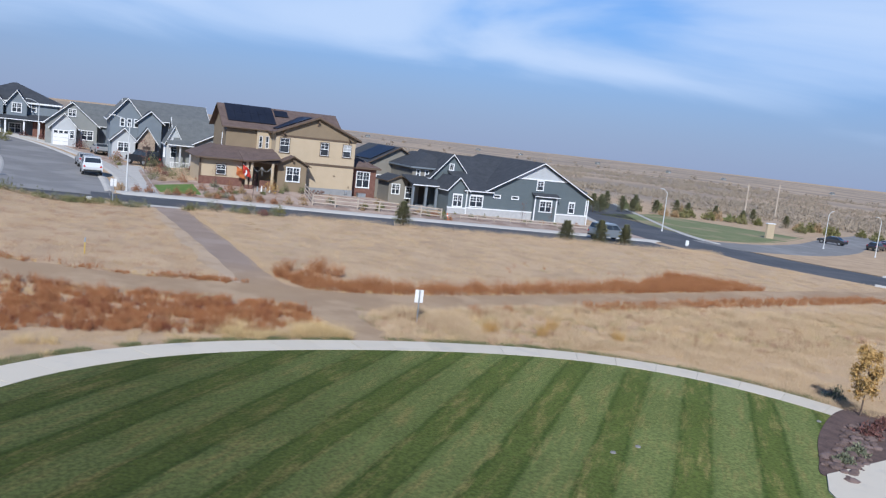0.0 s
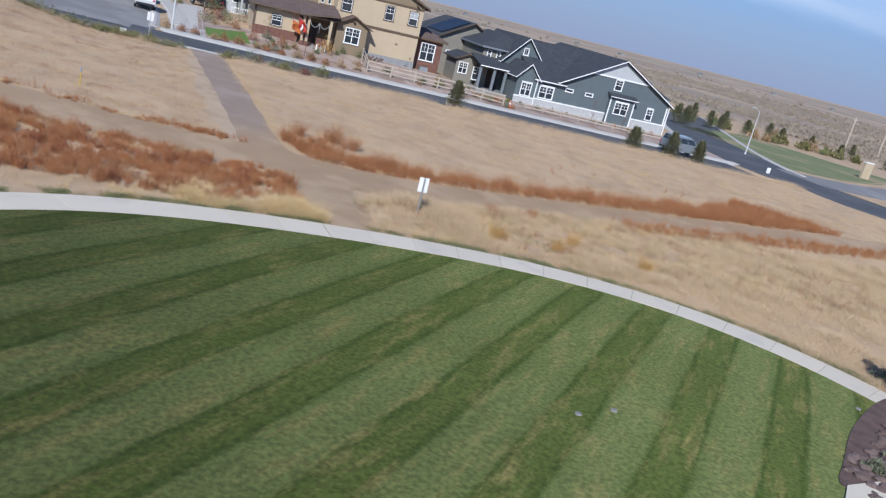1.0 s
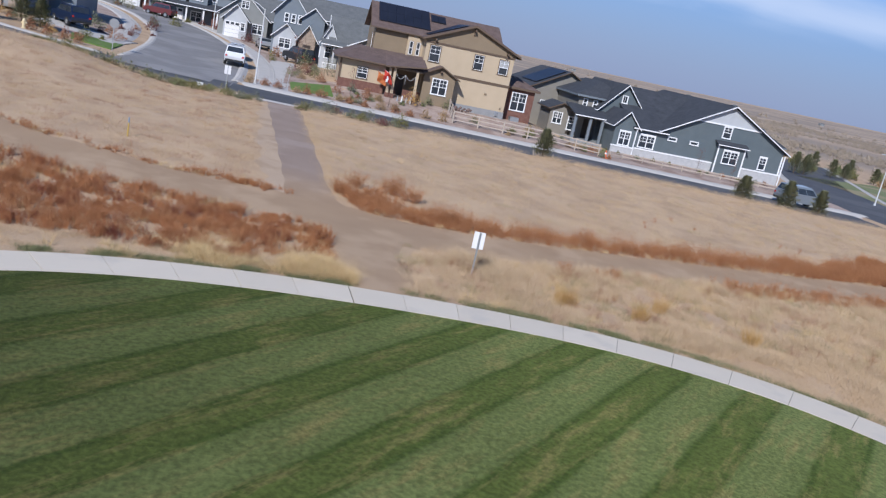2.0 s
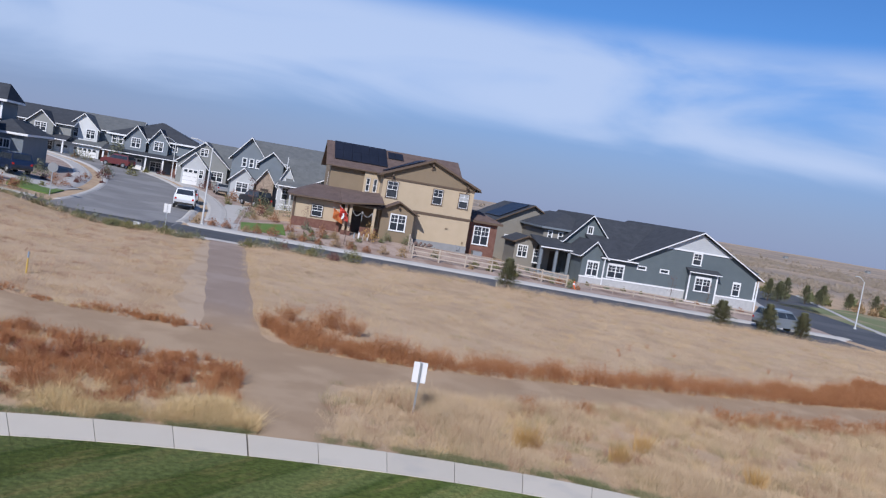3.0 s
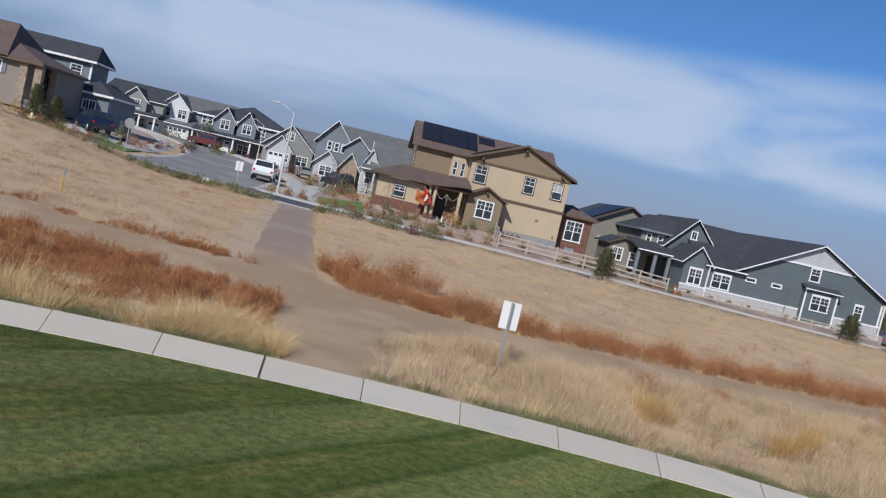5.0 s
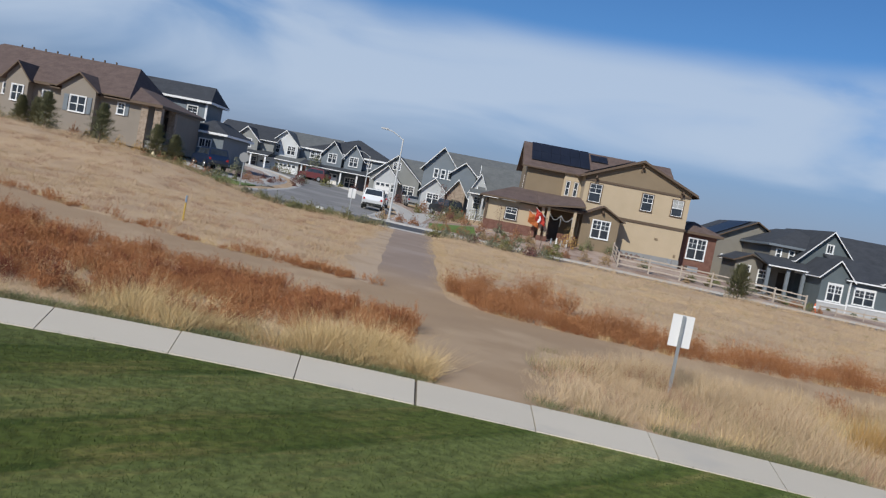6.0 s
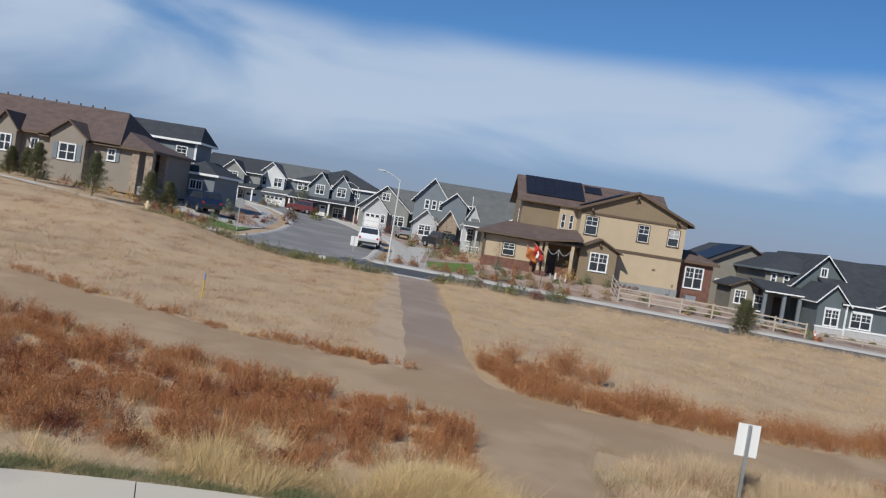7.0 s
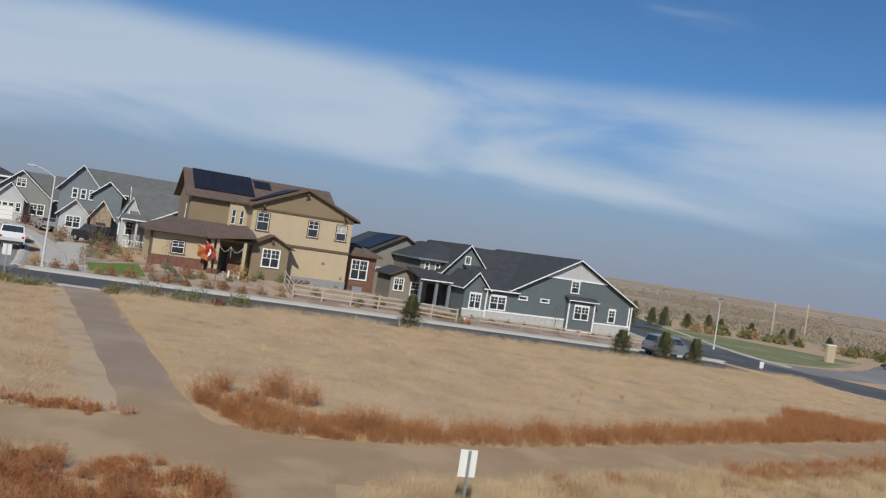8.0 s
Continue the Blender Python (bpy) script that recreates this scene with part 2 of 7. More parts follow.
gravel_bed = surf("gravel_bed", (0.32, 0.24, 0.195), (0.47, 0.37, 0.305), 1.2, 0.95, 0.6, 18, patch=(0.29, 0.205, 0.16), patch_scale=0.5)
mulch = surf("mulch", (0.07, 0.045, 0.037), (0.17, 0.11, 0.09), 2.5, 0.95, 0.8, 22)
tan_stucco = surf("tan_stucco", (0.435, 0.35, 0.238), (0.495, 0.4, 0.28), 1.0, 0.9, 0.25, 50)
brown_stucco = surf("brown_stucco", (0.21, 0.16, 0.104), (0.245, 0.19, 0.126), 1.0, 0.9, 0.25, 50)
brown_trim = surf("brown_trim", (0.1, 0.068, 0.045), (0.13, 0.09, 0.06), 2.0, 0.7)
brown_shingle = surf("brown_shingle", (0.09, 0.062, 0.055), (0.16, 0.115, 0.1), 1.5, 0.92, 0.6, 9, lap=0.14)
dark_shingle = surf("dark_shingle", (0.03, 0.034, 0.042), (0.062, 0.068, 0.08), 1.5, 0.92, 0.6, 9, lap=0.14)
grey_shingle = surf("grey_shingle", (0.1, 0.108, 0.11), (0.16, 0.168, 0.17), 1.5, 0.92, 0.6, 9, lap=0.14)
blue_siding = surf("blue_siding", (0.098, 0.124, 0.137), (0.125, 0.153, 0.167), 1.2, 0.75, 0.15, 30, lap=0.2)
pale_siding = surf("pale_siding", (0.42, 0.44, 0.46), (0.5, 0.52, 0.54), 1.2, 0.75, 0.15, 30, lap=0.2)
grey_siding = surf("grey_siding", (0.22, 0.23, 0.225), (0.27, 0.28, 0.275), 1.2, 0.75, 0.15, 30, lap=0.2)
slate_siding = surf("slate_siding", (0.16, 0.19, 0.22), (0.2, 0.23, 0.26), 1.2, 0.75, 0.15, 30, lap=0.2)
taupe_stucco = surf("taupe_stucco", (0.232, 0.203, 0.172), (0.272, 0.24, 0.205), 1.0, 0.9, 0.25, 50)
sage_siding = surf("sage_siding", (0.215, 0.2, 0.175), (0.255, 0.24, 0.21), 1.2, 0.8, 0.15, 30, lap=0.2)
white_trim = surf("white_trim", (0.72, 0.73, 0.74), (0.8, 0.81, 0.82), 2.0, 0.6, 0.05)
stone_base = surf("stone_base", (0.36, 0.37, 0.38), (0.5, 0.5, 0.5), 2.5, 0.9, 0.5, 12)
foundation = surf("foundation", (0.22, 0.225, 0.23), (0.28, 0.285, 0.29), 2.0, 0.9, 0.2, 20)
brick_red = surf("brick_red", (0.13, 0.06, 0.045), (0.25, 0.13, 0.098), 3.0, 0.9, 0.5, 16, lap=0.09)
glass_dark = surf("glass_dark", (0.02, 0.026, 0.034), (0.05, 0.06, 0.075), 0.7, 0.08, 0.0, 3, spec=0.45)
curtain = surf("curtain", (0.3, 0.31, 0.31), (0.42, 0.43, 0.43), 3.0, 0.6)
solar_glass = surf("solar_glass", (0.012, 0.014, 0.022), (0.022, 0.025, 0.038), 1.0, 0.42, 0.0, 8, spec=0.25)
metal_grey = surf("metal_grey", (0.4, 0.42, 0.43), (0.5, 0.52, 0.53), 3.0, 0.4, 0.05, 30, metal=0.7)
pale_wood = surf("pale_wood", (0.36, 0.3, 0.24), (0.5, 0.43, 0.36), 2.0, 0.85, 0.4, 20)
door_dark = surf("door_dark", (0.035, 0.025, 0.02), (0.06, 0.045, 0.035), 2.0, 0.5)
white_paint = surf("white_paint", (0.7, 0.7, 0.7), (0.78, 0.78, 0.78), 1.0, 0.35, 0.0)


def lawn_material():
    """Mown grass: stripes of leaning blades, worn and yellowed patches."""
    m, n, l, b = node_mat("mown_lawn")
    geo = n.new("ShaderNodeTexCoord")
    rot = n.new("ShaderNodeMapping")
    rot.inputs["Rotation"].default_value = (0, 0, radians(-47))
    rot.inputs["Location"].default_value = (0, 1.37, 0)
    l.new(geo.outputs["Object"], rot.inputs["Vector"])
    wob = n.new("ShaderNodeTexNoise")
    wob.inputs["Scale"].default_value, wob.inputs["Detail"].default_value = 0.5, 3
    l.new(geo.outputs["Object"], wob.inputs["Vector"])
    sep = n.new("ShaderNodeSeparateXYZ")
    l.new(rot.outputs["Vector"], sep.inputs[0])
    shift = n.new("ShaderNodeMath")
    shift.operation = "MULTIPLY_ADD"
    shift.inputs[1].default_value = 0.18
    l.new(wob.outputs["Fac"], shift.inputs[0]), l.new(sep.outputs["Y"], shift.inputs[2])
    sn = n.new("ShaderNodeMath")
    sn.operation = "MULTIPLY"
    sn.inputs[1].default_value = 2 * math.pi / STRIPE
    l.new(shift.outputs[0], sn.inputs[0])
    si = n.new("ShaderNodeMath")
    si.operation = "SINE"
    l.new(sn.outputs[0], si.inputs[0])
    edge = n.new("ShaderNodeMapRange")
    edge.inputs[1].default_value, edge.inputs[2].default_value = -1.0, 1.0
    l.new(si.outputs[0], edge.inputs[0])
    tone = n.new("ShaderNodeValToRGB")
    stops = tone.color_ramp.elements
    stops[0].position, stops[0].color = 0.0, (0.09, 0.114, 0.025, 1)
    stops[1].position, stops[1].color = 1.0, (0.138, 0.162, 0.05, 1)
    for at, colour in ((0.2, (0.084, 0.108, 0.023, 1)), (0.3, (0.06, 0.086, 0.017, 1)), (0.38, (0.07, 0.096, 0.021, 1)), (0.5, (0.118, 0.145, 0.042, 1))):
        stops.new(at).color = colour
    l.new(edge.outputs[0], tone.inputs["Fac"])
    tuft = n.new("ShaderNodeTexNoise")
    tuft.inputs["Scale"].default_value, tuft.inputs["Detail"].default_value, tuft.inputs["Roughness"].default_value = 1.6, 9, 0.7
    drawn = n.new("ShaderNodeMapping")
    drawn.inputs["Scale"].default_value = (0.28, 1.5, 1)
    l.new(rot.outputs["Vector"], drawn.inputs["Vector"]), l.new(drawn.outputs["Vector"], tuft.inputs["Vector"])
    worn = n.new("ShaderNodeMapRange")
    worn.inputs[1].default_value, worn.inputs[2].default_value = 0.5, 0.68
    l.new(tuft.outputs["Fac"], worn.inputs[0])
    dry = n.new("ShaderNodeMix")
    dry.data_type = "RGBA"
    dry.inputs[7].default_value = (0.24, 0.2, 0.07, 1)
    part_of = n.new("ShaderNodeMath")
    part_of.operation = "MULTIPLY"
    part_of.inputs[1].default_value = 0.75
    l.new(worn.outputs[0], part_of.inputs[0]), l.new(part_of.outputs[0], dry.inputs[0]), l.new(tone.outputs["Color"], dry.inputs[6])
    grain = n.new("ShaderNodeTexNoise")
    grain.inputs["Scale"].default_value, grain.inputs["Detail"].default_value = 9, 6
    l.new(geo.outputs["Object"], grain.inputs["Vector"])
    dark = n.new("ShaderNodeMix")
    dark.data_type, dark.blend_type = "RGBA", "MULTIPLY"
    dark.inputs[0].default_value = 0.72
    gr = n.new("ShaderNodeMapRange")
    gr.inputs[1].default_value, gr.inputs[2].default_value, gr.inputs[3].default_value, gr.inputs[4].default_value = 0.35, 0.65, 0.62, 1.33
    l.new(grain.outputs["Fac"], gr.inputs[0])
    l.new(dry.outputs[2], dark.inputs[6]), l.new(gr.outputs[0], dark.inputs[7])
    # shading of leaning blades put into the colour: darker western half, brighter east
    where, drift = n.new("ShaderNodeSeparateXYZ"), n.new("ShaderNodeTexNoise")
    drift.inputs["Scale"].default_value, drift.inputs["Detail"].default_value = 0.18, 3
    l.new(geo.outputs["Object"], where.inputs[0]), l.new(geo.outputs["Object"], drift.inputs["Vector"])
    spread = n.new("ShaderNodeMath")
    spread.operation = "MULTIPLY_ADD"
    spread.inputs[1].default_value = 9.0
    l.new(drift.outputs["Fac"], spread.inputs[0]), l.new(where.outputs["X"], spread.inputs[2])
    baked_shade = n.new("ShaderNodeMapRange")
    baked_shade.inputs[1].default_value, baked_shade.inputs[2].default_value, baked_shade.inputs[3].default_value, baked_shade.inputs[4].default_value = -21.0, -8.0, 0.6, 1.25
    l.new(spread.outputs[0], baked_shade.inputs[0])
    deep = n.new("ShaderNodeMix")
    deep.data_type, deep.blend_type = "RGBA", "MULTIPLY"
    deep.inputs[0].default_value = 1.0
    l.new(dark.outputs[2], deep.inputs[6]), l.new(baked_shade.outputs[0], deep.inputs[7])
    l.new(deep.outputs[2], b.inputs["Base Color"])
    b.inputs["Roughness"].default_value = 0.9
    b.inputs["Specular IOR Level"].default_value = 0.15
    bp = n.new("ShaderNodeBump")
    bp.inputs["Strength"].default_value, bp.inputs["Distance"].default_value = 0.6, 0.03
    l.new(grain.outputs["Fac"], bp.inputs["Height"]), l.new(bp.outputs[0], b.inputs["Normal"])
    return m


STRIPE = 2.27
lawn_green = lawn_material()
turf_green = surf("turf_green", (0.085, 0.15, 0.025), (0.14, 0.215, 0.045), 1.5, 0.9, 0.4, 24)

# ---- ground ----
LAWN_X, LAWN_Y, WALK_WIDE = -17.0, -13.5, 1.42


def rim(a):
    """Outer radius of the walk at a bearing: a round lawn with flattened sides."""
    return 17.5 - 0.6 * np.cos(4 * (a - math.pi / 2))


def off_walk(x, y):
    """Distance outside the walk's outer rim; negative inside."""
    return np.hypot(x - LAWN_X, y - LAWN_Y) - rim(np.arctan2(y - LAWN_Y, x - LAWN_X))


def ground_sheet():
    def line(lo, hi, step, out):
        a = list(np.arange(lo, hi + 1e-6, step))
        w, p = step, lo
        while p > -out:
            w *= 1.3
            p -= w
            a.insert(0, p)
        w, p = step, hi
        while p < out:
            w *= 1.3
            p += w
            a.append(p)
        return a
    xs, ys = line(-70, 60, 1.0, 4200), line(-34, 130, 1.0, 4200)
    bm = bmesh.new()
    g = [[bm.verts.new((x, y, gz(x, y))) for y in ys] for x in xs]
    for i in range(len(xs) - 1):
        for j in range(len(ys) - 1):
            bm.faces.new((g[i][j], g[i + 1][j], g[i + 1][j + 1], g[i][j + 1]))
    return bm


def far_brush(m):
    """Bare brown brush takes over from dry grass on the low ground far to the north-east."""
    n, l = m.node_tree.nodes, m.node_tree.links
    b = n["Principled BSDF"]
    old = b.inputs["Base Color"].links[0].from_socket
    co, ns = n.new("ShaderNodeTexCoord"), n.new("ShaderNodeTexNoise")
    ns.inputs["Scale"].default_value, ns.inputs["Detail"].default_value = 0.012, 7
    away = n.new("ShaderNodeVectorMath")
    away.operation = "DISTANCE"
    away.inputs[1].default_value = (1500, 1700, 0)
    l.new(co.outputs["Object"], away.inputs[0]), l.new(co.outputs["Object"], ns.inputs["Vector"])
    add = n.new("ShaderNodeMath")
    add.operation = "MULTIPLY_ADD"
    add.inputs[1].default_value = -420
    l.new(ns.outputs["Fac"], add.inputs[0]), l.new(away.outputs["Value"], add.inputs[2])
    r = n.new("ShaderNodeMapRange")
    r.interpolation_type = "SMOOTHSTEP"
    r.inputs[1].default_value, r.inputs[2].default_value = 1950, 1800
    l.new(add.outputs[0], r.inputs[0])
    mix = n.new("ShaderNodeMix")
    mix.data_type = "RGBA"
    # broad pale fields between the brush
    wide, cut, tone = n.new("ShaderNodeTexNoise"), n.new("ShaderNodeMapRange"), n.new("ShaderNodeMix")
    wide.inputs["Scale"].default_value, wide.inputs["Detail"].default_value = 0.006, 5
    cut.inputs[1].default_value, cut.inputs[2].default_value = 0.46, 0.56
    tone.data_type = "RGBA"
    tone.inputs[6].default_value, tone.inputs[7].default_value = (0.285, 0.228, 0.172, 1), (0.43, 0.325, 0.225, 1)
    l.new(co.outputs["Object"], wide.inputs["Vector"]), l.new(wide.outputs["Fac"], cut.inputs[0])
    l.new(cut.outputs[0], tone.inputs[0]), l.new(tone.outputs[2], mix.inputs[7])
    l.new(r.outputs[0], mix.inputs[0]), l.new(old, mix.inputs[6]), l.new(mix.outputs[2], b.inputs["Base Color"])


far_brush(dry_ground)
solid("ground", ground_sheet(), dry_ground, "dry tan grassland soil reaching to low hills", "ground", kind="structure")


def disc_sheet(near, far, a0, a1, lift, rings, na):
    """Part of a ring that lies on the ground; near and far: radii as functions of the bearing."""
    bm = bmesh.new()
    g = []
    for i in range(rings + 1):
        row = []
        for j in range(na + 1):
            a = radians(a0 + (a1 - a0) * j / na)
            r = near(a) + (far(a) - near(a)) * i / rings
            x, y = LAWN_X + r * math.cos(a), LAWN_Y + r * math.sin(a)
            row.append(bm.verts.new((x, y, gz(x, y) + lift)))
        g.append(row)
    for i in range(rings):
        for j in range(na):
            bm.faces.new((g[i][j], g[i + 1][j], g[i + 1][j + 1], g[i][j + 1]))
    bmesh.ops.remove_doubles(bm, verts=bm.verts, dist=1e-4)
    return bm


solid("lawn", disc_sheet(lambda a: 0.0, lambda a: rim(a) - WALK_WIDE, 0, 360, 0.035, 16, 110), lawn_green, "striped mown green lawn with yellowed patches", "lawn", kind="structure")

TRAIL = curve_line([(-75, 31), (-60, 26.2), (-48, 21.6), (-40, 18.6), (-33, 16.1), (-28, 14.1), (-24, 12.9), (-19.5, 12.4), (-15, 11.5), (-11, 11.7), (-7, 12.6), (-2, 13.8), (4, 15.1), (12, 16.9), (24, 19.4), (36, 21.4), (50, 22.5), (64, 22)])


def trail_half(x):
    """Half the trail's width: broad west of the fork, narrow east of it."""
    return 1.35 + 0.5 / (1 + np.exp((x + 9) / 2))


def path_x(y):
    """Middle of the footpath."""
    return np.interp(y, (12.0, 16.5, 24.0, 35.0, 43.0), (-18.7, -19.15, -19.7, -20.45, -21.0))


def trail_edge(side, k):
    def off(s):
        x = TRAIL[min(int(s), len(TRAIL) - 1)][0]
        return side * (float(trail_half(x)) + 0.16 * math.sin(s * 0.9 + k) + 0.12 * math.sin(s * 2.3 + 2 * k))
    return off


bm = strip(bmesh.new(), TRAIL, trail_edge(1, 0.3), trail_edge(-1, 1.7), 0.023)
solid("trail", bm, trail_dirt, "bare brown dirt trail through dry grass", "trail", kind="structure")
bm = strip(bmesh.new(), curve_line([(float(path_x(y)), y) for y in (13.2, 15.5, 19, 24, 34, 43.0)]), lambda s: 0.86 + 0.012 * s + 0.9 * math.exp(-s / 2.0) + 0.04 * math.sin(1.9 * s), lambda s: -0.86 - 0.012 * s - 1.1 * math.exp(-s / 2.0) - 0.05 * math.sin(1.4 * s + 1), 0.018, 0.5, 0)
solid("footpath", bm, path_fines, "grey-brown crusher fines footpath between grass", "path", kind="structure")
bm = strip(bmesh.new(), curve_line([(float(path_x(y)), y) for y in (14.6, 17, 20, 24, 30, 36, 40)]), lambda s: 0.9 + 1.25 * math.sin(min(1.0, (s + 3) / 12) * math.pi / 2) * (1 - 0.012 * s) + 0.16 * math.sin(1.1 * s) + 0.1 * math.sin(2.7 * s), 0.5, 0.011, 0.5, 0)
solid("bare_strip", bm, bare_soil, "strip of bare sandy soil beside the footpath", "soil", kind="structure")
bm = strip(bmesh.new(), curve_line([(-17.4, 11.6), (-17.45, 9.0), (-17.2, 6.5), (-16.95, 3.2)], 6), lambda s: 0.62 + 1.5 * math.exp(-s / 4.0) + 0.08 * math.sin(s * 1.3), lambda s: -0.62 - 1.4 * math.exp(-s / 4.0) + 0.1 * math.sin(s * 1.1), 0.028, 0.4)
solid("trail_mouth", bm, trail_dirt, "worn dirt mouth of the trail beside a walk", "trail", kind="structure")

# ---- streets ----
ROAD_S, ROAD_N = 42.4, 48.6
STREET = [(-140, 45.5), (-20, 45.5), (33, 45.5)]
bm = strip(bmesh.new(), STREET, ROAD_N - 45.5, ROAD_S - 45.5, 0.06, 1)
solid("road", bm, asphalt, "dark asphalt street with light kerbs", "road", kind="structure")
CROSS = curve_line([(86, -12), (64, 12), (50.5, 28), (43, 42.5), (42.4, 55), (48, 71), (60, 93), (80, 129)], 6)
bm = strip(bmesh.new(), CROSS, 6.2, -6.2, 0.05, 2)
solid("road", bm, asphalt, "dark asphalt cross street curving past the houses", "road", kind="structure")
bm = strip(bmesh.new(), curve_line([(46, 52), (62, 54.5), (80, 63), (100, 76), (140, 100)], 6), 4.0, -4.0, 0.045, 2)
solid("road", bm, old_asphalt, "grey asphalt lane towards a parking lot", "road", kind="structure")
SIDE = curve_line([(-29.6, 46), (-29.6, 56), (-30.5, 70), (-33.5, 86), (-40, 104), (-52, 120)], 6)
bm = strip(bmesh.new(), SIDE, 4.4, -4.4, 0.09, 1)
solid("road", bm, old_asphalt, "pale worn asphalt side street between houses", "road", kind="structure")


def kerb(line, off, label, lift=0.15, half=0.24):
    solid("kerb", slab_edge(bmesh.new(), line, off + half, off - half, lift, -0.1), kerb_concrete, label, "kerb", kind="structure")


kerb([(-24.2, 48.8), (34, 48.8)], 0, "pale concrete kerb along the street")
kerb([(-140, 48.8), (-35.2, 48.8)], 0, "pale concrete kerb along the street")
kerb([(-140, 42.2), (36, 42.2)], 0, "pale concrete kerb beside the dry field", 0.06)
kerb(CROSS[:14], 6.3, "pale concrete kerb of the curving street")
kerb(CROSS[25:], 6.3, "pale concrete kerb of the curving street")
kerb(CROSS[:14], -6.3, "pale concrete kerb of the curving street")
kerb(CROSS[24:], -6.3, "pale concrete kerb of the curving street")
kerb(SIDE[3:], 4.5, "pale concrete kerb of the side street", 0.13, 0.15)
kerb(SIDE[3:], -4.5, "pale concrete kerb of the side street", 0.13, 0.15)
solid("pavement", slab_edge(bmesh.new(), [(-24.5, 50.6), (36, 50.6)], 0.5, -0.5, 0.1, -0.1), kerb_concrete, "pale concrete pavement beside front yards", "pavement", kind="structure")
solid("yard", strip(bmesh.new(), [(-24.0, 55.0), (36, 55.0)], 5.6, -3.6, 0.03, 1.5), gravel_bed, "reddish gravel front yards with shrubs", "yard", kind="structure")

for a, b, label in ((7.6, 6.2, "pale concrete pavement along the side street"), (-6.0, -7.4, "pale concrete pavement along the side street")):
    solid("pavement", slab_edge(bmesh.new(), SIDE[6:], a, b, 0.11, -0.1), kerb_concrete, label, "pavement", kind="structure")
for a, b in ((11.5, 7.6), (-7.4, -10.0)):
    solid("yard", strip(bmesh.new(), SIDE[6:], a, b, 0.045, 1.0), gravel_bed, "gravel front yards along the side street", "yard", kind="structure")
# ---- houses ----
rust_wood = surf("rust_wood", (0.2, 0.075, 0.04), (0.28, 0.12, 0.07), 2.0, 0.8)
def along(face):
    """Turns a wall's own across, up and out into the world: s faces -y, n +y, w -x, e +x."""
    return {"s": lambda u, o: (u, -o), "n": lambda u, o: (u, o), "w": lambda u, o: (-o, u), "e": lambda u, o: (o, u)}[face]


def wall_box(bm, face, plane, u0, u1, z0, z1, o0, o1):
    """A box on a wall plane: across u0..u1, up z0..z1, standing out o0..o1."""
    if face in "sn":
        k = -1 if face == "s" else 1
        ys = sorted((plane + k * o0, plane + k * o1))
        return box(bm, min(u0, u1), max(u0, u1), ys[0], ys[1], z0, z1)
    k = -1 if face == "w" else 1
    xs = sorted((plane + k * o0, plane + k * o1))
    return box(bm, xs[0], xs[1], min(u0, u1), max(u0, u1), z0, z1)


def window(house, face, plane, u, z, w, h, sashes=1, bars=True, trim=None, shade=0.0, header=0.0):
    """A window: casing, sashes with bars and panes; u, z: its middle."""
    trim = trim or white_trim
    c = 0.065
    bm = bmesh.new()
    u0, u1, z0, z1 = u - w / 2, u + w / 2, z - h / 2, z + h / 2
    wall_box(bm, face, plane, u0 - c, u1 + c, z1, z1 + c + header, -0.02, 0.07)
    wall_box(bm, face, plane, u0 - c - 0.03, u1 + c + 0.03, z0 - c, z0, -0.02, 0.1)
    wall_box(bm, face, plane, u0 - c, u0, z0, z1, -0.02, 0.07)
    wall_box(bm, face, plane, u1, u1 + c, z0, z1, -0.02, 0.07)
    frame_ob = part("window", bm, trim, house)
    bw = w / sashes
    bm = bmesh.new()
    for i in range(sashes):
        a, b = u0 + i * bw, u0 + (i + 1) * bw
        e = 0.042
        wall_box(bm, face, plane, a, a + e, z0, z1, 0.0, 0.05)
        wall_box(bm, face, plane, b - e, b, z0, z1, 0.0, 0.05)
        wall_box(bm, face, plane, a + e, b - e, z0, z0 + e, 0.0, 0.05)
        wall_box(bm, face, plane, a + e, b - e, z1 - e, z1, 0.0, 0.05)
        mid = z0 + h * 0.5
        if h > 0.8:
            wall_box(bm, face, plane, a + e, b - e, mid - 0.03, mid + 0.03, 0.0, 0.05)
        if bars:
            lo = mid + 0.03 if h > 0.8 else z0 + e
            wall_box(bm, face, plane, (a + b) / 2 - 0.014, (a + b) / 2 + 0.014, lo, z1 - e, 0.005, 0.042)
            if h > 0.8:
                q = (lo + z1) / 2
                wall_box(bm, face, plane, a + e, (a + b) / 2 - 0.016, q - 0.016, q + 0.016, 0.005, 0.042)
                wall_box(bm, face, plane, (a + b) / 2 + 0.016, b - e, q - 0.016, q + 0.016, 0.005, 0.042)
    part("sash", bm, white_trim, frame_ob)
    for i in range(sashes):
        a, b = u0 + i * bw + 0.05, u0 + (i + 1) * bw - 0.05
        part("pane", wall_box(bmesh.new(), face, plane, a, b, z0 + 0.05, z1 - 0.05, 0.002, 0.012), glass_dark, frame_ob)
        if shade:
            part("blind", wall_box(bmesh.new(), face, plane, a + 0.02, b - 0.02, z1 - 0.06 - h * shade, z1 - 0.06, 0.013, 0.016), curtain, frame_ob, "pale blind behind the pane")
    return frame_ob


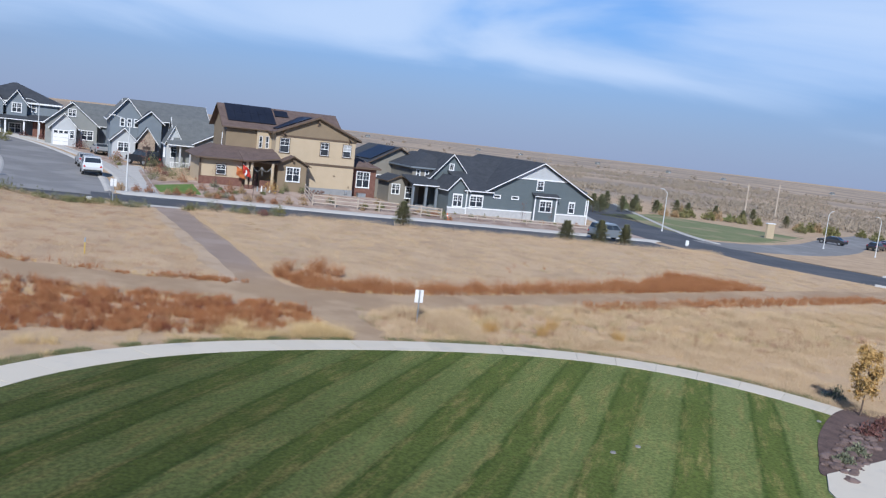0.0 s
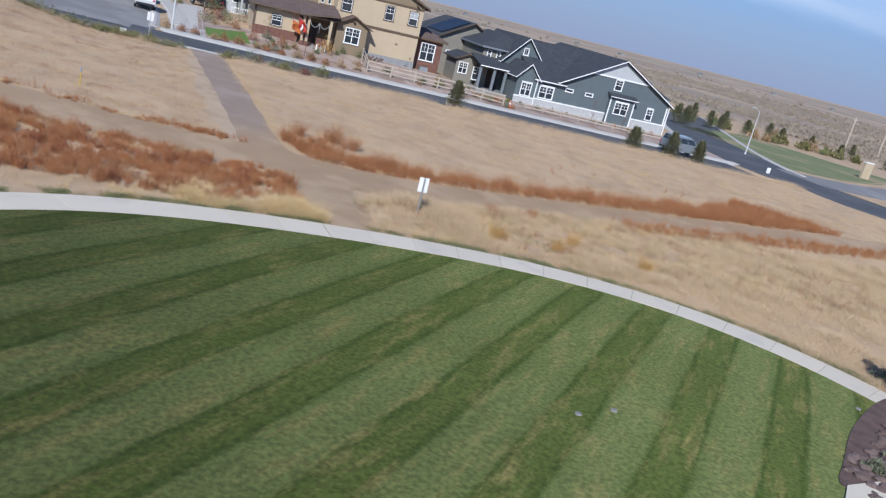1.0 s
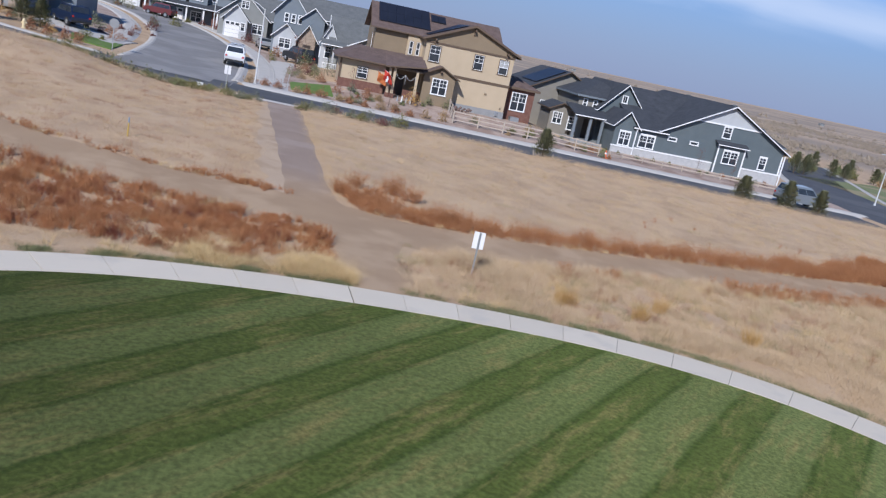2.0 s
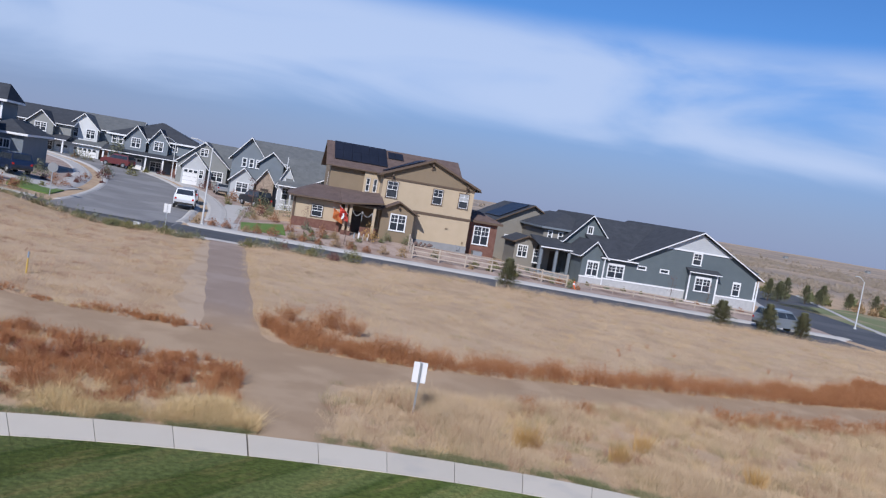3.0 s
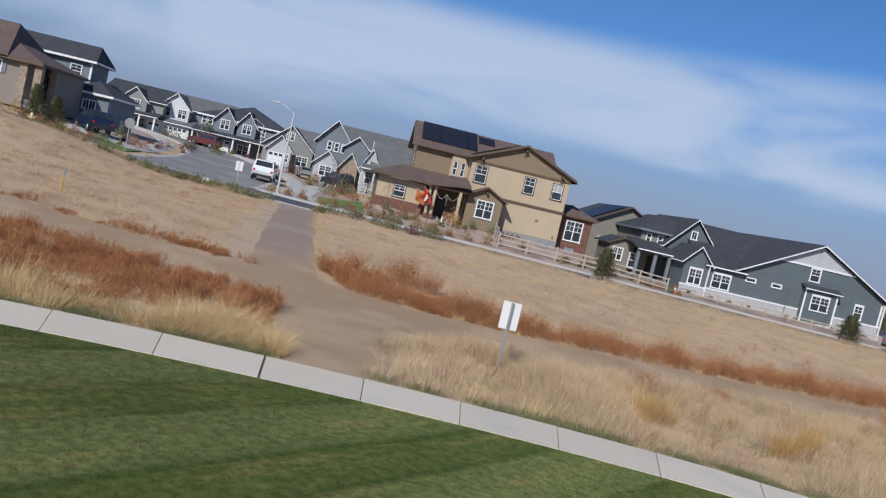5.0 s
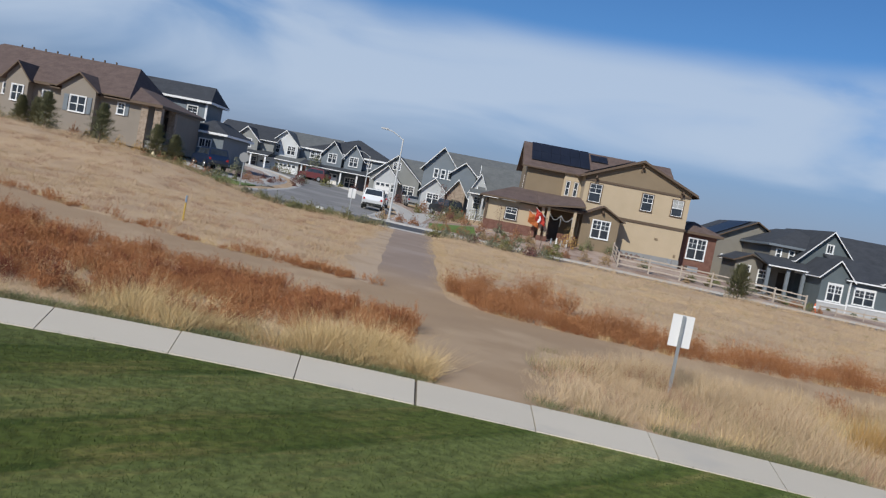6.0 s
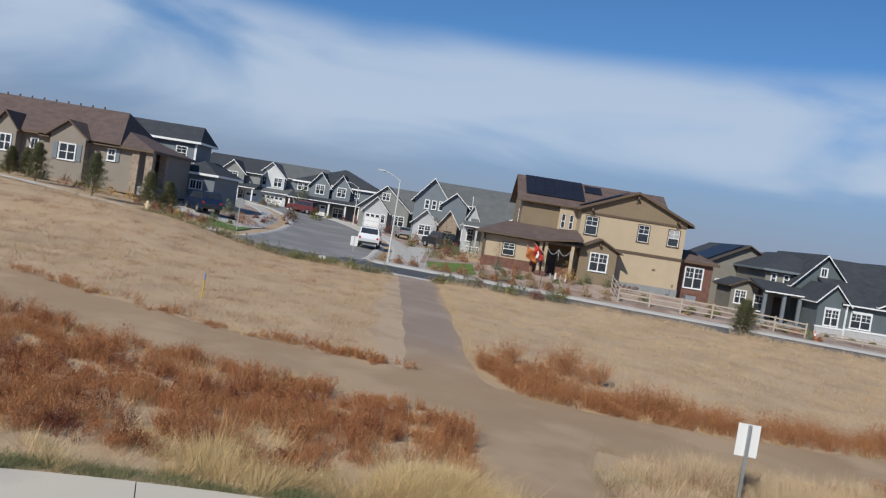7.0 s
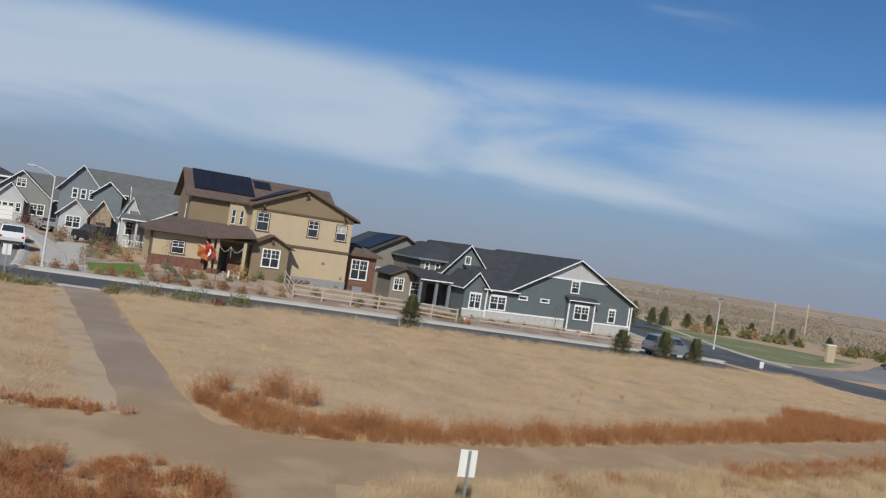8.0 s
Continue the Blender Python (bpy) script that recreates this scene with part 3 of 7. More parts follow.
def gable_walls(x0, x1, y0, y1, z0, eave, rise, axis):
    bm = bmesh.new()
    if axis == "y":
        m = (x0 + x1) / 2
        return prism(bm, [(x0, y0, z0), (x1, y0, z0), (x1, y0, eave), (m, y0, eave + rise), (x0, y0, eave)], (0, y1 - y0, 0))
    m = (y0 + y1) / 2
    return prism(bm, [(x0, y0, z0), (x0, y1, z0), (x0, y1, eave), (x0, m, eave + rise), (x0, y0, eave)], (x1 - x0, 0, 0))


def gable_roof(house, x0, x1, y0, y1, eave, rise, axis, roof, trim, over=0.45, thick=0.14, board=0.12, ends=(True, True), slopes=(True, True)):
    """Two roof slabs, with boards along their edges."""
    def pt(u, v, z):
        return (u, v, z) if axis == "y" else (v, u, z)
    a0, a1, b0, b1 = (x0, x1, y0, y1) if axis == "y" else (y0, y1, x0, x1)
    m, half = (a0 + a1) / 2, (a1 - a0) / 2
    k = rise / half
    bb0, bb1 = b0 - over * ends[0], b1 + over * ends[1]
    lo = eave - over * k
    for i, s in enumerate((-1, 1)):
        if not slopes[i]:
            continue
        e = m + s * (half + over)
        o = [pt(m, bb0, eave + rise + thick), pt(e, bb0, lo + thick), pt(e, bb0, lo + 0.02), pt(m, bb0, eave + rise + 0.02)]
        bm = prism(bmesh.new(), o, Vector(pt(0, bb1 - bb0, 0)))
        rf = part("roof", bm, roof, house)
        bm = bmesh.new()
        for j, b in enumerate((bb0, bb1)):
            if ends[j]:
                d = -0.05 if j == 0 else 0.05
                o = [pt(m, b, eave + rise + thick - 0.02), pt(e, b, lo + thick - 0.02), pt(e, b, lo + thick - board - 0.02), pt(m, b, eave + rise + thick - board - 0.02)]
                prism(bm, o, Vector(pt(0, d, 0)))
        o = [pt(e, bb0, lo + thick - 0.02), pt(e + s * 0.05, bb0, lo + thick - 0.02), pt(e + s * 0.05, bb0, lo + thick - board), pt(e, bb0, lo + thick - board)]
        prism(bm, o, Vector(pt(0, bb1 - bb0, 0)))
        part("fascia", bm, trim, rf)


def shed_roof(house, outline, thick, roof, trim):
    """One sloping slab from four corners, eave edge first."""
    bm = prism(bmesh.new(), outline, (0, 0, thick))
    rf = part("roof", bm, roof, house)
    bm = bmesh.new()
    beam(bm, Vector(outline[0]) + Vector((0, -0.03, thick / 2)), Vector(outline[1]) + Vector((0, -0.03, thick / 2)), 0.05, thick * 0.75)
    part("fascia", bm, trim, rf)


def hip_roof(house, x0, x1, y0, y1, eave, rise, roof, trim, over=0.4, run=None):
    x0, x1, y0, y1 = x0 - over, x1 + over, y0 - over, y1 + over
    half = min(x1 - x0, y1 - y0) / 2
    bm = bmesh.new()
    if x1 - x0 >= y1 - y0:
        r = [(x0 + (run or half), (y0 + y1) / 2), (x1 - (run or half), (y0 + y1) / 2)]
    else:
        r = [((x0 + x1) / 2, y0 + half), ((x0 + x1) / 2, y1 - half)]
    c = [bm.verts.new((x, y, eave + 0.14)) for x, y in ((x0, y0), (x1, y0), (x1, y1), (x0, y1))]
    d = [bm.verts.new((v.co.x, v.co.y, eave - 0.04)) for v in c]
    t = [bm.verts.new((x, y, eave + 0.14 + rise)) for x, y in r]
    if x1 - x0 >= y1 - y0:
        fs = [(c[0], c[1], t[1], t[0]), (c[1], c[2], t[1]), (c[2], c[3], t[0], t[1]), (c[3], c[0], t[0])]
    else:
        fs = [(c[0], c[1], t[0]), (c[1], c[2], t[1], t[0]), (c[2], c[3], t[1]), (c[3], c[0], t[0], t[1])]
    for f in fs:
        bm.faces.new(f)
    for i in range(4):
        bm.faces.new((d[i], d[(i + 1) % 4], c[(i + 1) % 4], c[i]))
    bm.faces.new(d[::-1])
    bmesh.ops.recalc_face_normals(bm, faces=bm.faces)
    rf = part("roof", bm, roof, house)
    e = 0.03
    part("fascia", boxes((x0 - e, x1 + e, y0 - e, y0, eave - 0.08, eave + 0.13), (x0 - e, x1 + e, y1, y1 + e, eave - 0.08, eave + 0.13), (x0 - e, x0, y0, y1, eave - 0.08, eave + 0.13), (x1, x1 + e, y0, y1, eave - 0.08, eave + 0.13)), trim, rf)


def set_down(h, x, y, z, size):
    """Puts a house at its place, at its full size."""
    h.location, h.scale = (x, y, z), size if isinstance(size, tuple) else (size, size, size)
    return h


def tan_house():
    h = thing("house", (-6, 60, -0.4), "two-storey tan stucco house with brown gables and solar panels", "house")
    # main block with its ridge along the street
    part("wall", gable_walls(-13.5, -0.6, 62.5, 71, -0.4, 6.3, 2.15, "x"), brown_stucco, h, "brown stucco wall")
    gable_roof(h, -13.5, -1.0, 62.5, 71, 6.3, 2.15, "x", brown_shingle, brown_trim, over=0.5)
    window(h, "w", -13.5, 64.5, 4.8, 0.8, 1.4, 1, trim=brown_trim)
    # gable wing towards the street
    part("wall", gable_walls(-8.7, 0.15, 60, 69, -0.6, 6.2, 1.85, "y"), tan_stucco, h)
    part("foundation", boxes((-8.65, 0.19, 59.96, 69, -0.8, 0.55)), foundation, h, "grey foundation wall")
    gm = -4.28
    part("gable_panel", prism(bmesh.new(), [(-8.75, 59.95, 5.9), (0.2, 59.95, 5.9), (0.2, 59.95, 6.16), (gm, 59.95, 8.03), (-8.75, 59.95, 6.16)], (0, 0.06, 0)), brown_stucco, h, "brown gable panel")
    part("trim_band", boxes((-8.75, 0.21, 59.9, 59.97, 5.77, 5.93)), brown_trim, h)
    part("trim_band", boxes((-5.5, 0.21, 59.9, 59.98, 3.0, 3.2)), brown_trim, h)
    gable_roof(h, -8.7, 0.15, 60, 69, 6.2, 1.85, "y", brown_shingle, brown_trim, over=0.45, board=0.19)
    for u in (-7.9, gm, -0.65):
        z = 6.2 + (4.42 - abs(u - gm)) * 1.85 / 4.42
        part("bracket", boxes((u - 0.07, u + 0.07, 59.5, 59.95, z - 0.5, z - 0.3), (u - 0.07, u + 0.07, 59.85, 59.95, z - 0.85, z - 0.3)), brown_trim, h)
    window(h, "s", 60, -7.75, 4.8, 1.0, 1.5, 1, trim=brown_trim)
    window(h, "s", 60, -3.35, 4.8, 0.9, 1.4, 1, trim=brown_trim)
    window(h, "s", 60, -0.8, 4.8, 0.9, 1.35, 1, trim=brown_trim, shade=0.5)
    part("wall", boxes((-10.25, -8.7, 62.2, 62.5, 3.4, 6.1)), tan_stucco, h, "tan stair wall with two narrow windows")
    for x in (-9.85, -9.15):
        window(h, "s", 62.2, x, 4.85, 0.34, 1.25, 1, bars=False, trim=pale_wood)
    part("vent", boxes((-2.15, -1.9, 59.93, 60.0, 1.9, 2.05)), brown_stucco, h)
    part("vent", boxes((-0.35, -0.2, 59.93, 60.0, 0.75, 0.95)), brown_stucco, h)
    part("gutter", boxes((0.64, 0.74, 59.6, 69, 5.86, 5.96)), brown_trim, h)
    # bay
    part("bay", gable_walls(-8.55, -5.5, 58.6, 60, -0.6, 2.9, 0.8, "y"), brown_stucco, h, "brown stucco bay")
    gable_roof(h, -8.55, -5.5, 58.6, 60.2, 2.9, 0.8, "y", brown_shingle, brown_trim, over=0.38, ends=(True, False))
    part("bracket", boxes((-7.1, -6.96, 58.25, 58.6, 3.2, 3.4)), brown_trim, h)
    window(h, "s", 58.6, -6.95, 1.85, 1.4, 1.45, 2)
    sl = 2.15 / 4.25
    def tilt(y):
        return 6.3 + (y - 62.5) * sl + 0.24
    for a, b, k in ((-13.3, -8.1, 6), (-7.95, -6.4, 2)):
        y0, y1 = (63.1, 66.55) if k == 6 else (64.9, 66.1)
        w = (b - a) / k
        for i in range(k):
            p0, p1 = a + i * w + 0.01, a + (i + 1) * w - 0.01
            for q0, q1 in (((y0, (y0 + y1) / 2 - 0.01), ((y0 + y1) / 2 + 0.01, y1)) if k == 6 else ((y0, y1),)):
                part("solar_panel", prism(bmesh.new(), [(p0, q0, tilt(q0)), (p1, q0, tilt(q0)), (p1, q1, tilt(q1)), (p0, q1, tilt(q1))], (0, 0, 0.05)), solar_glass, h, "black glass solar panel")
    k = 1.85 / 4.425
    for i in range(3):
        y0, y1 = 60.4 + i * 1.7, 62.06 + i * 1.7
        x0, x1 = -8.6, -4.9
        part("solar_panel", prism(bmesh.new(), [(x0, y0, 6.2 + (x0 + 8.7) * k + 0.22), (x1, y0, 6.2 + (x1 + 8.7) * k + 0.22), (x1, y1, 6.2 + (x1 + 8.7) * k + 0.22), (x0, y1, 6.2 + (x0 + 8.7) * k + 0.22)], (0, 0, 0.05)), solar_glass, h, "black glass solar panel")
    # porch and lower front
    part("wall", boxes((-16.5, -12.3, 58.5, 66, -0.6, 2.8)), tan_stucco, h)
    part("brick_skirt", boxes((-16.56, -12.24, 58.42, 58.5, -0.6, 1.05)), brick_red, h, "red brick skirt")
    part("corner_board", boxes((-16.58, -16.4, 58.4, 58.5, 1.05, 2.8)), brown_trim, h)
    part("wall", boxes((-12.3, -8.7, 61.0, 62.5, -0.6, 3.2)), brown_stucco, h)
    part("brick_skirt", boxes((-10.3, -8.6, 58.9, 59.2, -0.6, 0.95)), brick_red, h, "red brick skirt")
    window(h, "s", 58.5, -14.4, 1.8, 0.95, 1.0, 1, trim=brown_trim)
    part("door", boxes((-11.1, -10.1, 60.95, 61.0, 0.1, 2.2)), door_dark, h, "dark front door in the porch shade")
    shed_roof(h, [(-17.1, 57.8, 2.85), (-8.7, 57.8, 2.85), (-8.7, 62.6, 4.0), (-14.4, 62.6, 4.0)], 0.16, brown_shingle, brown_trim)
    shed_roof(h, [(-17.1, 66.5, 2.85), (-17.1, 57.8, 2.85), (-14.4, 62.6, 4.0), (-14.4, 66.5, 4.0)], 0.16, brown_shingle, brown_trim)
    shed_roof(h, [(-12.4, 57.3, 2.82), (-8.6, 57.3, 3.3), (-8.6, 61.2, 4.1), (-12.4, 61.2, 3.7)], 0.15, brown_shingle, brown_trim)
    for x in (-11.9, -11.45, -9.3):
        post = part("post", boxes((x - 0.12, x + 0.12, 57.7, 57.94, -0.4, 2.9)), tan_stucco, h)
        part("post_base", boxes((x - 0.2, x + 0.2, 57.62, 58.02, -0.6, 0.5)), brick_red, post)
    for x, e in ((-11.3, -10.4), (-10.4, -9.45)):
        bm = bmesh.new()
        for i in range(6):
            t, u = i / 6, (i + 1) / 6
            tube(bm, (x + (e - x) * t, 57.82, 2.4 - 0.45 * math.sin(math.pi * t)), (x + (e - x) * u, 57.82, 2.4 - 0.45 * math.sin(math.pi * u)), 0.022, 0.022, 6)
        tube(bm, (e, 57.82, 2.4), (e + 0.05, 57.82, 1.5), 0.03, 0.015, 6)
        part("ribbon", bm, curtain, h, "pale ribbon draped across the porch")
    part("ceiling", boxes((-12.2, -8.8, 57.9, 61.0, 2.8, 2.86)), tan_stucco, h)
    # brick annex
    part("annex", boxes((0.15, 3.4, 61.5, 70, -0.6, 3.05)), brick_red, h, "brick annex")
    hip_roof(h, 0.0, 3.4, 61.5, 70, 3.05, 0.9, brown_shingle, brown_trim)
    window(h, "s", 61.5, 1.85, 1.75, 1.5, 1.75, 2)
    part("meter_box", boxes((-0.75, -0.45, 59.85, 59.96, 0.1, 0.5)), metal_grey, h)
    part("air_unit", boxes((1.1, 2.0, 60.4, 61.2, -0.6, 0.25)), metal_grey, h)
    return h


def blue_house():
    h = thing("house", (25, 60.5, -1.5), "long slate-blue sided house with white trim and pale stone base", "house")
    x0, x1, y0 = 18.5, 32.0, 60.5
    part("wall", gable_walls(x0, x1, y0, 78, -1.8, 1.95, 3.7, "y"), blue_siding, h)
    part("stone_skirt", boxes((15.65, x1 + 0.05, y0 - 0.07, y0, -1.8, -0.55), (x1, x1 + 0.07, y0, 78, -1.8, -0.55)), stone_base, h, "pale stone skirt")
    part("trim_band", boxes((15.62, x1 + 0.1, y0 - 0.12, y0, -0.55, -0.4)), white_trim, h)
    m = (x0 + x1) / 2
    part("gable_panel", prism(bmesh.new(), [(m - 3.4, y0 - 0.03, 3.72), (m + 3.4, y0 - 0.03, 3.72), (m, y0 - 0.03, 5.56)], (0, 0.05, 0)), pale_siding, h, "pale gable panel")
    part("trim_band", boxes((m - 3.6, m + 3.6, y0 - 0.08, y0, 3.57, 3.73)), white_trim, h)
    gable_roof(h, x0, x1, y0, 78, 1.95, 3.7, "y", dark_shingle, white_trim, over=0.5, board=0.12)
    part("wall", boxes((15.65, x0, y0, 70, -1.8, 1.55)), blue_siding, h)
    part("wall", gable_walls(16.4, 25.0, 62.2, 77.5, -1.8, 1.9, 3.45, "x"), blue_siding, h)
    gable_roof(h, 16.6, 24.8, 62.2, 77.5, 1.9, 3.45, "x", dark_shingle, white_trim, over=0.2, board=0.1, ends=(False, False))
    shed_roof(h, [(15.2, 60.05, 1.5), (19.0, 60.05, 1.5), (19.0, 66, 3.6), (15.2, 66, 3.6)], 0.16, dark_shingle, white_trim)
    window(h, "s", y0, 17.0, 0.35, 1.6, 1.25, 2, header=0.12)
    window(h, "s", y0, 19.6, 1.15, 0.85, 0.32, 1, bars=False)
    window(h, "s", y0, 22.0, 1.15, 0.85, 0.32, 1, bars=False)
    window(h, "s", y0, 25.2, 2.9, 0.85, 1.15, 1, header=0.05)
    part("bump", boxes((24.4, 27.4, y0 - 0.6, y0, -1.8, 1.6)), blue_siding, h)
    shed_roof(h, [(24.15, y0 - 0.95, 1.55), (27.65, y0 - 0.95, 1.55), (27.65, y0, 1.9), (24.15, y0, 1.9)], 0.12, dark_shingle, white_trim)
    part("corner_board", boxes((24.35, 24.5, y0 - 0.64, y0 - 0.6, -1.5, 1.55)), white_trim, h)
    part("corner_board", boxes((27.3, 27.45, y0 - 0.64, y0 - 0.6, -1.5, 1.55)), white_trim, h)
    part("trim_band", boxes((24.2, 27.6, y0 - 0.68, y0 - 0.6, -1.55, -1.42)), white_trim, h)
    window(h, "s", y0 - 0.6, 25.9, 0.4, 1.6, 1.3, 2, header=0.12)
    window(h, "s", y0, 29.9, 0.4, 0.75, 1.25, 1, header=0.12)
    for x in (15.65, x1 - 0.12):
        part("corner_board", boxes((x, x + 0.14, y0 - 0.05, y0, -0.4, 1.55)), white_trim, h)
    # small and large cross gables over the entry
    part("wall", gable_walls(13.4, 15.6, 60.3, 64, -1.8, 1.75, 1.25, "y"), blue_siding, h)
    part("stone_skirt", boxes((13.35, 15.65, 60.22, 60.3, -1.8, -0.6)), stone_base, h, "pale stone skirt")
    part("trim_band", boxes((13.3, 15.7, 60.18, 60.3, -0.6, -0.47)), white_trim, h)
    gable_roof(h, 13.4, 15.6, 60.3, 65, 1.75, 1.25, "y", dark_shingle, white_trim, over=0.35, ends=(True, False))
    window(h, "s", 60.3, 14.55, 0.3, 1.1, 1.35, 2, header=0.1)
    part("wall", gable_walls(13.3, 18.1, 65.5, 76, -1.8, 2.75, 2.75, "y"), blue_siding, h)
    gable_roof(h, 13.3, 18.1, 65.5, 76, 2.75, 2.75, "y", dark_shingle, white_trim, over=0.4)
    window(h, "s", 65.5, 15.7, 4.0, 0.5, 0.75, 1)
    # covered patio at the far end
    shed_roof(h, [(32.3, 65.4, 2.1), (35.2, 65.4, 2.1), (35.2, 70, 3.1), (31.0, 70, 3.1)], 0.16, dark_shingle, slate_siding)
    for x, y in ((34.9, 65.7), (34.9, 69.6)):
        part("post", boxes((x - 0.07, x + 0.07, y - 0.07, y + 0.07, -2.2, 2.2)), rust_wood, h, "red-brown timber post")
    # porch
    part("wall", boxes((11.2, 13.6, 66.5, 74, -1.8, 3.5)), sage_siding, h, "olive-grey sided upper wall")
    hip_roof(h, 11.2, 17.2, 66.4, 78, 3.5, 1.7, dark_shingle, slate_siding)
    for x in (11.9, 13.0):
        window(h, "s", 66.5, x, 2.8, 0.4, 0.85, 1, bars=False)
    shed_roof(h, [(9.9, 62.6, 1.55), (13.8, 62.6, 1.55), (13.8, 66.6, 2.4), (9.9, 66.6, 2.4)], 0.15, dark_shingle, white_trim)
    part("porch_floor", boxes((10.0, 13.6, 62.8, 66.5, -1.8, -1.0)), foundation, h)
    for x in (10.1, 11.7, 13.0):
        part("post", boxes((x - 0.13, x + 0.13, 62.8, 63.06, -1.0, 1.55)), slate_siding, h)
    part("door", boxes((12.2, 13.1, 66.43, 66.5, -1.0, 1.1)), door_dark, h)
    window(h, "s", 66.5, 11.0, 0.3, 0.9, 1.4, 1)
    part("downpipe", boxes((15.6, 15.68, 60.12, 60.2, -1.7, 1.5)), white_trim, h)
    part("downpipe", boxes((32.1, 32.2, 60.3, 60.42, -1.7, 1.6)), white_trim, h)
    # rear wing
    part("wall", gable_walls(29, 35.0, 67, 76, -1.8, 1.6, 2.0, "x"), blue_siding, h)
    gable_roof(h, 29, 35.0, 67, 76, 1.6, 2.0, "x", dark_shingle, white_trim)
    part("balcony_rail", boxes((32.0, 34.5, 66.5, 66.6, 1.7, 2.6)), rust_wood, h, "rust-brown deck wall")
    return set_down(h, 24.55, 60.5, -1.5, (1.06, 1, 1))


def left_house():
    z0 = 1.2
    h = thing("house", (-55, 60, z0), "long single-storey taupe stucco house with brown shingle roof", "house")
    part("wall", boxes((-63.0, -48.4, 60, 70, z0 - 0.6, 4.3)), taupe_stucco, h)
    hip_roof(h, -63.0, -48.0, 60, 70, 4.2, 2.9, brown_shingle, brown_trim, over=0.5, run=1.9)
    part("wall", boxes((-48.4, -46.0, 60, 70, z0 - 0.6, 4.3)), taupe_stucco, h)
    hip_roof(h, -53.5, -45.3, 60, 69, 4.1, 1.75, brown_shingle, brown_trim, over=0.5, run=2.2)
    for a, b, win in ((-57.4, -55.6, (-56.4, 0.9)), (-52.9, -50.1, (-51.45, 1.25))):
        part("bay", gable_walls(a, b, 59.2, 60, z0 - 0.6, 4.4, 1.1, "y"), taupe_stucco, h)
        gable_roof(h, a, b, 59.2, 63.0, 4.4, 1.1, "y", brown_shingle, brown_trim, over=0.3, ends=(True, False))
        window(h, "s", 59.2, win[0], 3.1, win[1], 1.25, 2, bars=False)
        if win[1] > 1.1:
            for s in (-1, 1):
                part("shutter", boxes((win[0] + s * 0.95 - 0.18, win[0] + s * 0.95 + 0.18, 59.14, 59.2, 2.45, 3.75)), slate_siding, h, "grey shutter")
    window(h, "s", 60, -59.25, 3.2, 0.55, 1.1, 1)
    window(h, "s", 60, -57.9, 3.3, 0.3, 0.9, 1, bars=False)
    window(h, "s", 60, -54.5, 3.35, 0.55, 0.8, 1)
    window(h, "s", 60, -48.3, 3.4, 0.55, 0.9, 1)
    part("shutter", boxes((-47.95, -47.65, 59.94, 60, 2.9, 3.9)), slate_siding, h, "grey shutter")
    part("trim_band", boxes((-63.0, -46.0, 59.92, 60, 4.1, 4.4)), brown_trim, h)
    part("wall", boxes((-46.0, -45.0, 63.5, 69, z0 - 0.6, 4.2)), taupe_stucco, h)
    part("door", boxes((-45.95, -45.15, 63.43, 63.5, z0 + 0.1, z0 + 2.3)), door_dark, h)
    for x, y in ((-46.3, 59.8), (-45.2, 59.8), (-45.2, 62.8)):
        part("stone_pier", boxes((x - 0.28, x + 0.28, y, y + 0.55, z0 - 0.6, 4.3)), stone_tan, h, "rough stone porch pier")
    part("porch_floor", boxes((-46.0, -44.6, 60, 63.5, z0 - 0.6, z0 + 0.1)), foundation, h)
    for i in range(9):
        part("roof_vent", tube(bmesh.new(), (-60.0 + i * 1.05, 65, 6.9), (-60.0 + i * 1.05, 65, 7.42), 0.09, 0.07, 8), brown_trim, h)
    return set_down(h, -55.6, 60, 2.0, 1.06)


stone_tan = surf("stone_tan", (0.2, 0.15, 0.11), (0.42, 0.34, 0.27), 3.2, 0.9, 0.8, 7)


def gable_front(h, x0, x1, y, z, eave, rise, deep, wall_mat, roof, over=0.35):
    part("wall", gable_walls(x0, x1, y, y + deep, z, eave, rise, "y"), wall_mat, h)
    gable_roof(h, x0, x1, y, y + deep, eave, rise, "y", roof, white_trim, over=over, ends=(True, False), board=0.12)


def garage(h, x0, x1, y, z, top):
    d = part("garage_door", boxes((x0, x1, y - 0.05, y, z, top)), white_paint, h, "white panelled garage door")
    bm = bmesh.new()
    for i in range(1, 4):
        zz = z + (top - z) * i / 4
        box(bm, x0, x1, y - 0.055, y - 0.05, zz - 0.012, zz + 0.012)
    part("groove", bm, foundation, d)
    k = max(2, int((x1 - x0) / 0.6))
    for i in range(k):
        a = x0 + (x1 - x0) * (i + 0.15) / k
        part("pane", boxes((a, a + (x1 - x0) * 0.7 / k, y - 0.058, y - 0.05, top - 0.42, top - 0.12)), glass_dark, d)


